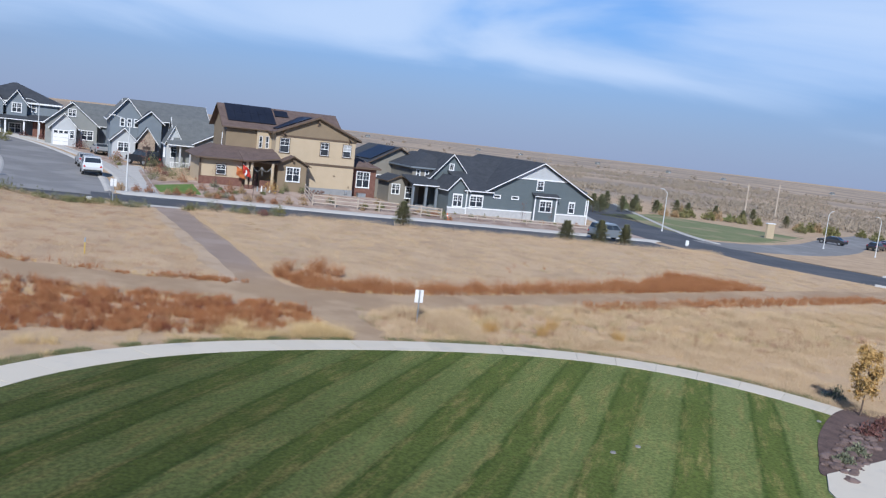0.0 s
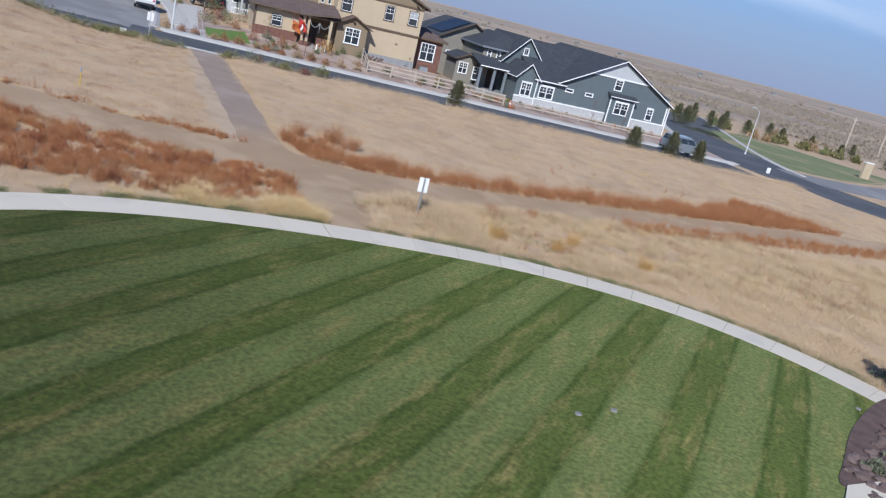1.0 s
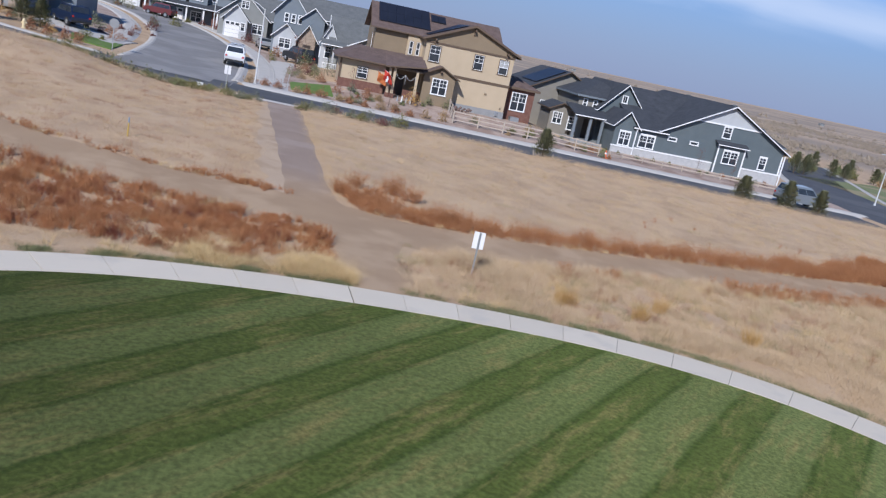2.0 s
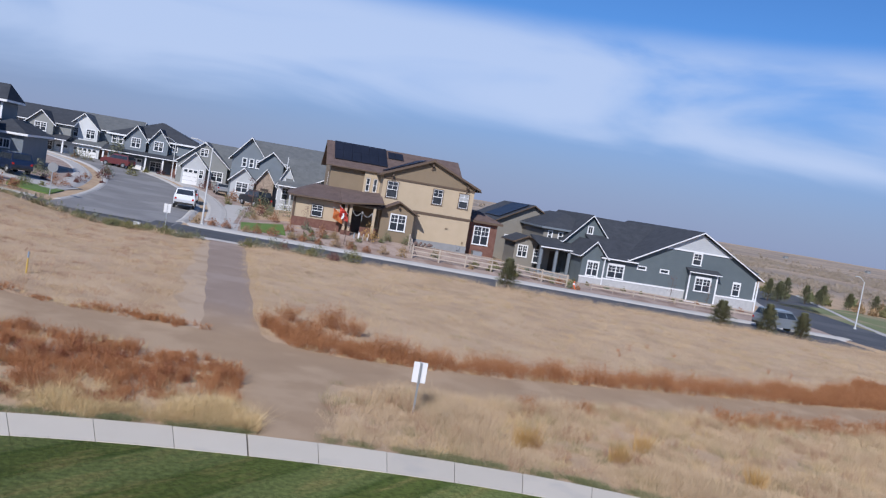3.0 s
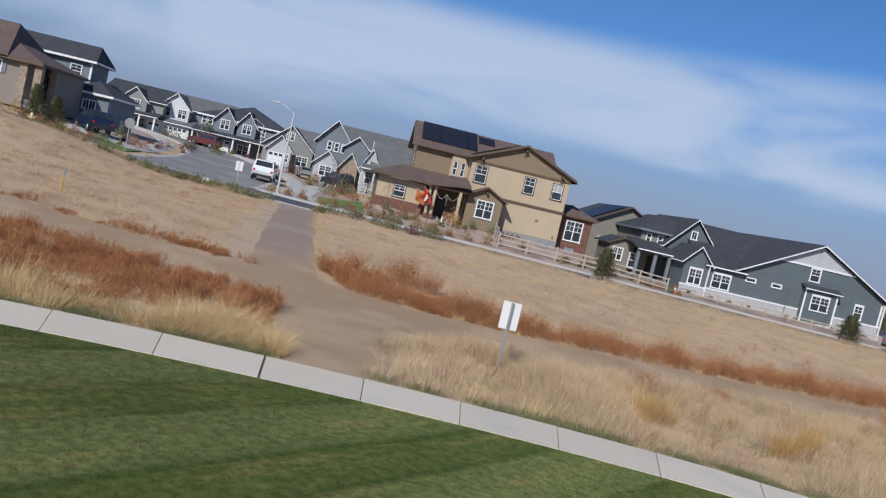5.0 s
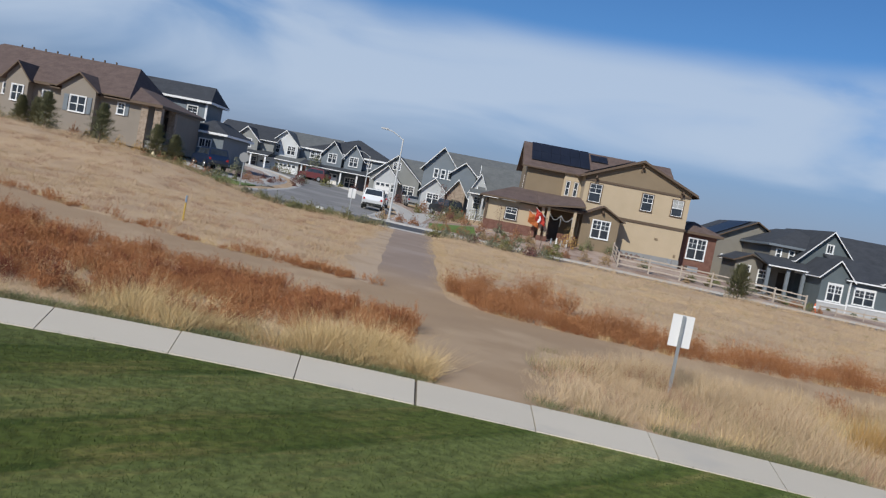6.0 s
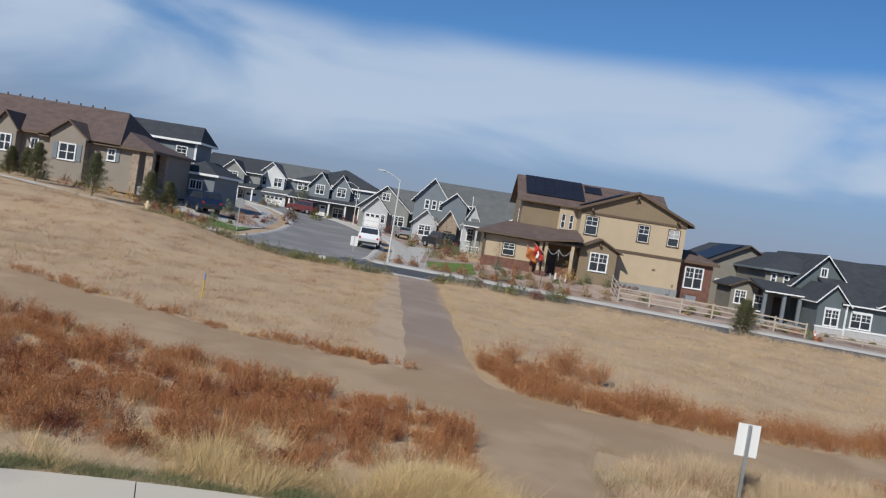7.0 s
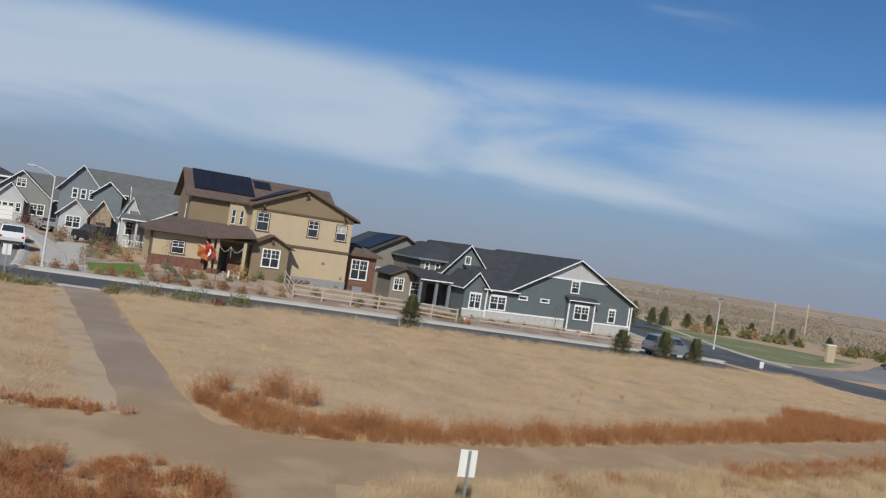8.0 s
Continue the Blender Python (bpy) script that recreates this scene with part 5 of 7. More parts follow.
def wave_noise(x, y, s, k=0.0):
    return np.array([noise.noise((a / s + k, b / s - k, k)) for a, b in zip(x, y)])


def stuff(name, tris, material, label, category):
    return tagged(new(name, tri_mesh(name, tris, material)), label, category, kind="stuff")


# the field: short pale grass, sparser where the soil shows
p = scatter(29000, -62, 48, 13.5, 42)
keep = wave_noise(p[:, 0], p[:, 1], 3.5) + rng.normal(0, 0.25, len(p)) > -0.25
p = p[keep]
h = 0.09 + 0.1 * rng.random(len(p)) + 0.3 * (p[:, 1] > 39.6)
stuff("dry_grass", blades(p, h, 15, 0.5, 0.006, 0.8), tan_blades, "short tan dry grass over the open field", "grass")
# near band: golden bunches beside the walk, thick towards the trail's mouth
p = ring(3000, 20, 135, 0.25, 2.3)
p = p[p[:, 0] < -17.6]
lump = wave_noise(p[:, 0], p[:, 1], 0.9, 3.1)
dist = off_walk(p[:, 0], p[:, 1])
thick = np.exp(-((p[:, 0] + 18.8) / 1.0) ** 2) * np.exp(-((dist - 1.0) / 0.95) ** 2) + 1.05 * np.exp(-((p[:, 0] + 22.0) / 0.95) ** 2) * np.exp(-((dist - 0.75) / 0.5) ** 2) + 0.25 * np.exp(-((p[:, 0] + 20.3) / 0.6) ** 2) * np.exp(-((dist - 0.6) / 0.4) ** 2)
ok = 0.55 * lump + thick + rng.normal(0, 0.1, len(p)) > 0.36
ok |= (rng.random(len(p)) < 0.05) & (p[:, 0] > -26)
p, lump, dist, thick = p[ok], lump[ok], dist[ok], thick[ok]
h = np.clip(0.2 + 0.5 * lump + 0.4 * thick + rng.normal(0, 0.06, len(p)), 0.16, 0.85) * np.clip(0.4 + dist / 0.9, 0.4, 1)
h *= rng.uniform(0.6, 1.15, len(p))
stuff("tall_grass", blades(p, h, 80, 0.15, 0.0028, 0.72), gold_blades, "tall golden bunch grass beside the walk", "grass")
q = p[rng.random(len(p)) < 0.22]
stuff("tall_grass", blades(q, 0.2 + 0.22 * rng.random(len(q)), 50, 0.16, 0.003, 0.6), olive_stems, "olive-tinged grass under golden bunch grass", "grass")
p = ring(5200, 20, 175, 0.2, 3.0)
h = np.clip(0.1 + 0.16 * wave_noise(p[:, 0], p[:, 1], 0.7, 2.2), 0.05, 0.24)
stuff("dry_grass", blades(p, h, 34, 0.2, 0.0035, 1.0), tan_blades, "matted dry grass litter beside the walk", "grass")
p = scatter(1900, -46, -18.4, 4.5, 17, 0.15, lambda x, y: (y < np.interp(x, TRAIL_N[:, 0], TRAIL_N[:, 1])))
p = p[wave_noise(p[:, 0], p[:, 1], 1.3, 4.4) > 0.05]
stuff("tall_grass", blades(p, 0.25 + 0.25 * rng.random(len(p)), 24, 0.25, 0.0035, 0.4), gold_blades, "golden grass among rust-red weeds", "grass")
p = scatter(16000, -18, 32, 2.5, 13.5, 0.1, lambda x, y: (x > -16.3 + 0.3 * np.sin(1.7 * y) + 0.2 * np.sin(4.1 * y)) & (off_walk(x, y) > 0.4) & (y < np.interp(x, TRAIL_N[:, 0], TRAIL_N[:, 1])))
lump = wave_noise(p[:, 0], p[:, 1], 2.2, 7.7)
edge = np.clip((p[:, 0] + 16.5) / 2.0, 0, 1)
ok = rng.random(len(p)) < 0.25 + 0.75 * edge
p, lump, edge = p[ok], lump[ok], edge[ok]
fine = wave_noise(p[:, 0], p[:, 1], 0.8, 2.6)
h = np.clip(0.24 + 0.45 * lump + 0.4 * fine + 0.12 * rng.random(len(p)), 0.07, 0.68) * (0.45 + 0.55 * edge)
stuff("tall_grass", blades(p, h, 36, 0.2, 0.0034, 0.55), tan_blades, "pale tan grass between walk and trail", "grass")
for n, size, phase, mat, what in ((1500, 0.34, 1.9, mauve_stems, "dull reddish grass among pale tan grass"), (1500, 0.36, 8.3, olive_stems, "olive-tinged grass among pale tan grass"), (900, 0.4, 4.7, gold_blades, "golden tufts among pale tan grass")):
    p = scatter(n, -16, 30, 2.5, 13, 0.1, lambda x, y: (off_walk(x, y) > 0.45) & (y < np.interp(x, TRAIL_N[:, 0], TRAIL_N[:, 1])))
    lump = wave_noise(p[:, 0], p[:, 1], 1.1, phase) + rng.normal(0, 0.08, len(p))
    p, lump = p[lump > 0.12], lump[lump > 0.12]
    stuff("tall_grass", blades(p, size * (0.55 + 0.7 * rng.random(len(p)) + 0.5 * lump), 44, 0.2, 0.0036, 0.45), mat, what, "grass")
for k, (x, y) in enumerate(((-11.0, 5.2), (-10.7, 5.4), (-8.3, 5.0), (-6.9, 6.4), (-4.6, 4.2))):
    q = np.array([[x, y, gz(x, y)], [x + 0.2, y + 0.1, gz(x, y)]])
    stuff("bunch_grass", blades(q, np.array([0.78, 0.62]), 220, 0.2, 0.004, 0.3), rust_gold, "upright ochre bunch of grass", "grass")
p = scatter(6000, 3, 60, -12, 18, 0.1)
stuff("dry_grass", blades(p, np.full(len(p), 0.26), 16, 0.4, 0.008, 0.5), tan_blades, "pale tan grass between walk and street", "grass")
p = scatter(8000, -9, 11, -6.5, 6, 0.1)
h = np.clip(0.2 + 0.4 * wave_noise(p[:, 0], p[:, 1], 1.8, 3.3), 0.1, 0.45)
stuff("dry_grass", blades(p, h, 24, 0.26, 0.005, 0.6), tan_blades, "pale tan grass outside the curved walk", "grass")
# small rust and grey clumps through the pale grass
p = scatter(240, -15, 14, 3.0, 11.5, 0.2, lambda x, y: (off_walk(x, y) > 0.7) & (y < np.interp(x, TRAIL_N[:, 0], TRAIL_N[:, 1])))
p = p[wave_noise(p[:, 0], p[:, 1], 1.6, 6.2) > 0.12]
stuff("red_weeds", stalks(p, 0.34 + 0.3 * rng.random(len(p)), 14, 14, 0.009), rust_leaves, "dull rust weeds among pale tan grass", "weeds")
# low green weeds at the walk's rim
p = ring(6800, 20, 175, 0.02, 0.55)
p = p[wave_noise(p[:, 0], p[:, 1], 0.8, 5) + rng.normal(0, 0.15, len(p)) > -0.06]
stuff("green_weeds", blades(p, 0.06 + 0.09 * rng.random(len(p)), 34, 0.13, 0.005, 0.8), weed_green, "low green weeds along the walk's edge", "weeds")


def red_band(n, x0, x1, y0, y1, size, name_label, keep=None, thin=-0.25, stems=9, per=12, verge=0.12, leaf=0.0125, material=None, gaps=-0.3):
    p = scatter(n, x0, x1, y0, y1, verge, keep)
    ok = wave_noise(p[:, 0], p[:, 1], 1.9, 1.3) + rng.normal(0, 0.12, len(p)) > thin
    ok &= wave_noise(p[:, 0], p[:, 1], 0.75, 5.7) + rng.normal(0, 0.08, len(p)) > gaps
    p = p[ok]
    s = size * (0.62 + 0.45 * rng.random(len(p)) + 0.95 * wave_noise(p[:, 0], p[:, 1], 1.0, 9))
    return stuff("red_weeds", stalks(p, np.clip(s, 0.12, None), stems, per, leaf), material or red_leaves, name_label, "weeds")


def above(lo, hi):
    """Beside the trail's line, north of it by lo to hi."""
    return lambda x, y: (lambda d: (d > lo) & (d < hi))(y - np.interp(x, TRAIL_N[:, 0], TRAIL_N[:, 1]) - np.sign(lo) * (trail_half(x) - 1.35))


def south(x, y):
    """Between the walk's grass rim and the trail."""
    inner = 0.75 + 0.5 * np.sin(x * 0.9) ** 2 + 1.6 * np.exp(-((x + 18.8) / 1.6) ** 2)
    return (off_walk(x, y) > inner) & (y < np.interp(x, TRAIL_N[:, 0], TRAIL_N[:, 1]))


red_band(3600, -30, -18.3, 4.0, 14.0, 0.46, "rust-red dry weeds between walk and trail", south, -0.5, 12, 26, 0.02, 0.0085, None, -0.23)
red_band(1000, -30, -18.6, 4.0, 14.0, 0.5, "deep maroon clumps among rust-red weeds", lambda x, y: south(x, y) & (wave_noise(x, y, 1.5, 12.3) > 0.08), -0.6, 12, 24, 0.1, 0.0085, maroon_leaves, -0.5)
red_band(3800, -47, -30, 0.0, 19, 0.46, "rust-red dry weeds between walk and trail", south, -0.5, 9, 13)
red_band(900, -44, -30, 2.0, 19.0, 0.5, "deep maroon clumps among rust-red weeds", lambda x, y: south(x, y) & (wave_noise(x, y, 1.8, 12.3) > 0.08), -0.6, 9, 13, 0.1, 0.0125, maroon_leaves, -0.5)
red_band(9000, -17.6, 16, 12.5, 21, 0.82, "rust-orange weeds lining the trail", above(1.25, 3.0), -0.9, 9, 15, 0.06, 0.0115, orange_weeds, -0.8)
red_band(900, -18.0, -12.0, 13, 18.5, 0.58, "rust-orange weeds at the trail fork", lambda x, y: (y - np.interp(x, TRAIL_N[:, 0], TRAIL_N[:, 1]) > 1.9) & (y < 17.2 - 0.5 * (x + 17.4)) & (y < 17.6), -0.2, 9, 14, 0.12, 0.0115, orange_weeds)
for k, (x, y, s) in enumerate(((-17.0, 18.0, 1.0), (-15.4, 17.8, 1.25), (-14.9, 17.9, 1.45), (-17.6, 16.4, 0.75), (-16.2, 16.8, 0.75), (-14.4, 17.2, 1.0), (-17.2, 15.5, 0.75), (-16.2, 15.2, 0.8))):
    q = np.array([[x + 0.28 * math.cos(j * 2.4 + k), y + 0.22 * math.sin(j * 2.4 + k), gz(x, y)] for j in range(4)])
    stuff("rust_bush", stalks(q, s * np.array([1.0, 0.85, 0.7, 0.9]), 22, 46, 0.0125, 0.7), orange_weeds, "dry rust-orange bush at the trail fork", "bush")
red_band(13000, 6, 29, 17, 27, 0.62, "rust-red weeds in a broad patch", lambda x, y: (y - np.interp(x, TRAIL_N[:, 0], TRAIL_N[:, 1]) > 1.5) & (y < 19.2 + 5.2 * np.exp(-((x - 16.5) / 5.5) ** 2) + 0.5 * np.sin(1.3 * x)), -0.75, 7, 9, 0.06, 0.0125, orange_weeds, -0.45)
red_band(7500, -1.5, 34, 8, 19.5, 0.58, "rust-red weeds south of the trail", above(-2.9, -1.25), -0.7, 9, 13, 0.0, 0.0125, orange_weeds, -0.5)
red_band(700, -9.5, -4.6, 8, 13.5, 0.4, "rust-red weeds south of the trail", above(-2.3, -1.3), -0.5, 9, 13, 0.0, 0.0125, orange_weeds, -0.25)
red_band(3800, -43, -20.3, 13.5, 22, 0.36, "sparse rust weeds at the trail's edge", lambda x, y: above(1.25, 2.2)(x, y) & (wave_noise(x, y, 1.2, 6.6) > -0.16), -0.5, 8, 12, 0.0, 0.0125, orange_weeds)
p = scatter(1100, -16, 24, 3, 12, 0.1)
p = p[wave_noise(p[:, 0], p[:, 1], 1.4, 2.9) > 0.15]
stuff("green_weeds", blades(p, 0.14 + 0.16 * rng.random(len(p)), 40, 0.22, 0.005, 0.6), verge_green, "grey-green weeds among the pale tan grass", "weeds")
k = 70
p = np.stack([rng.normal(-21.7, 0.7, k), 14.85 + rng.normal(0, 0.2, k), np.zeros(k)], 1)
p[:, 1] -= 0.2 * (p[:, 0] + 21.7)
p[:, 2] = [gz(a, b) for a, b in zip(p[:, 0], p[:, 1])]
stuff("red_weeds", stalks(p, 0.2 + 0.2 * rng.random(k), 9, 14), orange_weeds, "low rust-orange weeds at the corner of path and trail", "weeds")
for side, n, far, mat, what in ((-1, 900, 3.2, tan_blades, "sparse trampled grass beside the footpath"), (1, 1100, 1.5, field_straw, "ragged dry grass at the footpath's edge")):
    out, y = rng.uniform(0.72, far, n), rng.uniform(15.2, 41, n)
    x = path_x(y) + side * out
    p = np.stack([x, y, np.array([gz(a, b) for a, b in zip(x, y)])], 1)
    p = p[rng.random(n) < np.clip((out - 0.7) / (0.8 * (far - 0.7)), 0.06, 1)]
    stuff("dry_grass", blades(p, 0.05 + 0.08 * rng.random(len(p)), 26, 0.3, 0.005, 0.9), mat, what, "grass")
red_band(14, -1, 10, 19, 26, 0.4, "single rust weeds in the field", None, 0.0, 10, 12)
# golden fringe along the trail's north edge
p = scatter(5200, -44, 12, 12.5, 22, 0.0, lambda x, y: above(1.3, 2.1)(x, y) & (wave_noise(x, y, 0.9, 3.7) > -0.1))
stuff("tall_grass", blades(p, 0.12 + 0.2 * rng.random(len(p)), 30, 0.16, 0.004, 0.6), gold_blades, "golden grass fringe along the dirt trail", "grass")
# straw-coloured clumps in the field
p = scatter(3800, -48, 30, 15.0, 39.5)
p = p[wave_noise(p[:, 0], p[:, 1], 1.7, 10.4) + rng.normal(0, 0.1, len(p)) > 0.1]
stuff("dry_grass", blades(p, 0.14 + 0.16 * rng.random(len(p)), 30, 0.3, 0.005, 0.65), field_straw, "loose straw-coloured clumps of grass in the field", "grass")
for n, x0, x1, mat, what in ((4200, -48, -21.5, mauve_stems, "dull reddish tufts in the dry field"), (1800, -19, 30, olive_stems, "olive-brown tufts in the dry field")):
    p = scatter(n, x0, x1, 15.5, 40.5)
    p = p[wave_noise(p[:, 0], p[:, 1], 1.3, 7.1) + rng.normal(0, 0.1, len(p)) > 0.14]
    stuff("dry_grass", blades(p, 0.1 + 0.14 * rng.random(len(p)), 26, 0.26, 0.005, 0.6), mat, what, "grass")
# soft clumps over the field and the green verge of the street
p = scatter(8000, -58, 46, 15.5, 39.5)
p = p[wave_noise(p[:, 0], p[:, 1], 2.4, 8.8) + 0.5 * wave_noise(p[:, 0], p[:, 1], 0.7, 2.8) > 0.12]
stuff("dry_grass", blades(p, 0.14 + 0.16 * rng.random(len(p)), 26, 0.22, 0.0045, 0.6), tan_blades, "soft clumps of pale tan grass in the field", "grass")
x, y = rng.uniform(-38.5, -23.2, 1500), rng.uniform(40.3, 42.0, 1500)
p = np.stack([x, y, np.array([gz(a, b) for a, b in zip(x, y)])], 1)
p = p[wave_noise(x, y, 1.3, 4.1) > -0.02]
stuff("verge_grass", blades(p, 0.2 + 0.28 * rng.random(len(p)), 40, 0.2, 0.008, 0.5), verge_green, "olive-green grass along the street's verge", "grass")
# scattered darker tufts over the field
p = scatter(2600, -60, 45, 15.5, 42)
p = p[wave_noise(p[:, 0], p[:, 1], 2.8, 5.5) + rng.normal(0, 0.12, len(p)) > 0.12]
stuff("dry_grass", blades(p, 0.1 + 0.14 * rng.random(len(p)), 30, 0.2, 0.0045, 0.7), straw_leaves, "scattered straw tufts over the field", "grass")

# lawn blades over the northern part
n = 110000
x, y = rng.uniform(-27, -8, n), rng.uniform(-6.6, 2.5, n)
ok = off_walk(x, y) < -WALK_WIDE - 0.03
x, y = x[ok], y[ok]
z = -0.75 - 0.025 * (x + 12) - 0.33 * np.exp(-((y - 12) / 9) ** 2) + 0.04
stuff("lawn_grass", blades(np.stack([x, y, z], 1), 0.035 + 0.03 * rng.random(len(x)), 3, 0.07, 0.0045, 0.6), lawn_blades, "short mown green grass blades", "grass")


def leaf_thing(name, tris, material, trunk, at, label, category, group=""):
    """A plant: stem and crown under one root."""
    root = thing(name, at, label, category, group)
    if trunk is not None:
        me = mesh_from(trunk, "trunk", bark)
        ob = new("trunk", me)
        ob.parent = root
    ob = new("crown", tri_mesh("crown", tris, material))
    ob.parent = root
    return root


def pine(at, high, wide, label, seed, group="young pines"):
    r = np.random.default_rng(seed)
    m = 3600
    t = r.uniform(0, 1, m) ** 0.8
    whorl = 1 + 0.35 * np.sin(t * 34 + r.normal(0, 0.5, m))
    a = r.uniform(0, 2 * np.pi, m)
    rad = 1.25 * wide / 2 * (1 - t) ** 0.55 * np.minimum(1, 0.68 + 2.2 * t) * whorl * r.uniform(0.35, 1.0, m) * (1 + 0.25 * np.sin(3 * a + 5 * t + seed)) + 0.03
    p = np.stack([rad * np.cos(a), rad * np.sin(a), 0.08 * high + t * 0.93 * high - 0.1 * rad], 1)
    out = np.stack([np.cos(a), np.sin(a), 0.5 + 0.8 * t], 1) * (0.16 * r.uniform(0.6, 1.3, m))[:, None]
    side = np.stack([-np.sin(a), np.cos(a), r.normal(0, 0.4, m)], 1) * 0.025
    tris = np.stack([p - side, p + side, p + out], 1)
    trunk = tube(bmesh.new(), (0, 0, -0.1), (0, 0, 0.95 * high), 0.035 * high / 2 + 0.02, 0.008, 8)
    return leaf_thing("pine_tree", tris, pine_needles, trunk, (at[0], at[1], gz(*at)), label, "tree", group)


pine((-0.9, 41.4), 2.1, 1.4, "young dark green pine staked in dry grass", 1)
pine((16.8, 41.5), 1.9, 1.6, "young dark green pine beside the street", 2)
pine((21.0, 41.6), 2.3, 1.5, "young dark green pine beside the street", 3)
pine((24.0, 41.4), 2.0, 1.2, "young dark green pine beside the street", 4)
pine((-50.4, 52.0), 2.7, 1.5, "young pine before a taupe house", 5)
pine((-45.6, 51.0), 3.0, 1.7, "dense dark pine before a taupe house", 6)
pine((-42.6, 54.0), 2.6, 1.6, "dark pine beside a stone porch", 7)
pine((-41.3, 54.5), 2.2, 1.5, "dark pine beside a stone porch", 8)
pine((-53.5, 54.0), 2.0, 1.0, "slim young pine before a taupe house", 9)
pine((-52.4, 54.2), 2.1, 1.0, "slim young pine before a taupe house", 10)
for i, (x, y, s) in enumerate(((54, 90, 3.2), (57, 92, 2.8), (60, 96, 3.0), (64, 100, 3.6), (67, 99, 3.0), (71, 101, 2.6), (74, 104, 3.4), (81, 106, 2.8), (88, 108, 3.2), (93, 110, 2.8), (98, 107, 3.0), (103, 104, 2.8), (110, 108, 3.2), (116, 104, 2.7))):
    pine((x, y), s, 2.0, "dark green pine beyond the cross street", 20 + i, "pines beyond the cross street")


def shrub(at, radius, material, label, seed, squash=0.7, leaf=0.035, each=420, group=""):
    global rng
    keep_rng, rng = rng, np.random.default_rng(seed)
    c = np.zeros((1, 3))
    tris = leaves(c, np.array([radius]), each, leaf, squash)
    rng = keep_rng
    stem = bmesh.new()
    for k in range(4):
        a = k * 1.6 + seed
        tube(stem, (0, 0, -0.05), (0.5 * radius * math.cos(a), 0.5 * radius * math.sin(a), radius * 0.9), 0.012, 0.006, 5)
    return leaf_thing("shrub", tris, material, stem, (at[0], at[1], gz(*at) + 0.02), label, "shrub", group)


pick = random.Random(11)
for i in range(13):
    shrub((-24.0 + i * 1.25 + pick.uniform(-0.3, 0.3), 51.9 + pick.uniform(-0.2, 0.5)), pick.uniform(0.3, 0.52), rust_leaves if i % 3 else straw_leaves, "small rust-orange shrub in a gravel bed", i, 0.8, group="rust shrubs along the kerb")
for i in range(9):
    x = -19.6 + i * 0.85 + pick.uniform(-0.2, 0.2)
    shrub((x, 40.6 + pick.uniform(-0.7, 0.6)), pick.uniform(0.45, 0.8), pick.choice([sage_leaves, sage_leaves, olive_leaves, plum_leaves]), "grey-green shrub in a roadside bed", 40 + i, 0.55, group="shrubs beside the footpath end")
shrub((-12.3, 40.6), 0.55, olive_leaves, "upright olive-green shrub in a roadside bed", 50, 1.0, each=600)
for i in range(14):
    x = -36.5 + i * 1.05
    shrub((x, 40.4 + pick.uniform(-0.5, 0.5)), pick.uniform(0.45, 0.75), pick.choice([sage_leaves, olive_leaves, weed_green]), "low olive shrub beside the street", 60 + i, 0.55, each=300, group="low shrubs beside the street")
for i in range(40):
    x, y = pick.uniform(-17, 10), pick.uniform(52.4, 57.0)
    shrub((x, y), pick.uniform(0.22, 0.5), pick.choice([sage_leaves, olive_leaves, straw_leaves, rust_leaves, weed_green, straw_leaves]), "small mixed shrub in a gravel yard", 90 + i, 0.7, each=260, group="yard shrubs")
for i, (x, y, r, mat) in enumerate(((-18.6, 62.5, 0.7, olive_leaves), (-17.2, 66.0, 0.95, pine_needles), (-19.2, 65.0, 0.5, plum_leaves), (-16.2, 60.0, 0.45, rust_leaves), (-18.0, 59.0, 0.5, rust_leaves), (-19.8, 60.6, 0.4, straw_leaves), (-16.0, 69.0, 0.6, plum_leaves), (-19.6, 69.5, 0.55, rust_leaves), (-15.2, 56.8, 0.4, sage_leaves), (-16.6, 55.0, 0.5, rust_leaves), (-13.8, 56.2, 0.45, rust_leaves), (-12.8, 55.2, 0.4, straw_leaves))):
    shrub((x, y), r, mat, "autumn shrub between two front yards", 330 + i, 0.85, each=420, group="yard shrubs")
shrub((-9.6, 56.6), 0.75, amber_leaves, "amber ornamental shrub before a porch", 130, 0.95, each=700)
shrub((-7.8, 57.9), 0.45, pine_needles, "dark green conical shrub below a bay", 131, 1.0)
shrub((-6.0, 57.9), 0.45, pine_needles, "dark green conical shrub below a bay", 132, 1.1)
for i in range(12):
    shrub((9 + i * 1.9 + pick.uniform(-0.5, 0.5), 57.6 + pick.uniform(-1.2, 1.4)), pick.uniform(0.15, 0.32), pick.choice([sage_leaves, rust_leaves, olive_leaves]), "small shrub in a pale gravel yard", 140 + i, 0.7, each=180, group="yard shrubs")
for i in range(16):
    shrub((-58 + i * 1.3 + pick.uniform(-0.4, 0.4), 56.5 + pick.uniform(-3.2, 1.2)), pick.uniform(0.3, 0.6), pick.choice([rust_leaves, olive_leaves, plum_leaves, sage_leaves, amber_leaves]), "autumn-coloured shrub before a taupe house", 170 + i, 0.7, each=320, group="shrubs before the taupe house")
for i, x in enumerate((-41.0, -39.8, -38.5, -37.4)):
    shrub((x, 51.2), 0.45, rust_leaves, "round rust-orange ornamental grass", 190 + i, 0.9, group="rust grasses at the corner")
for i in range(12):
    shrub((-37.5 + pick.uniform(-2, 2.4), 54 + i * 1.9), pick.uniform(0.25, 0.6), pick.choice([rust_leaves, olive_leaves, plum_leaves]), "autumn shrub beside the side street", 200 + i, 0.7, each=260, group="shrubs along the side street")
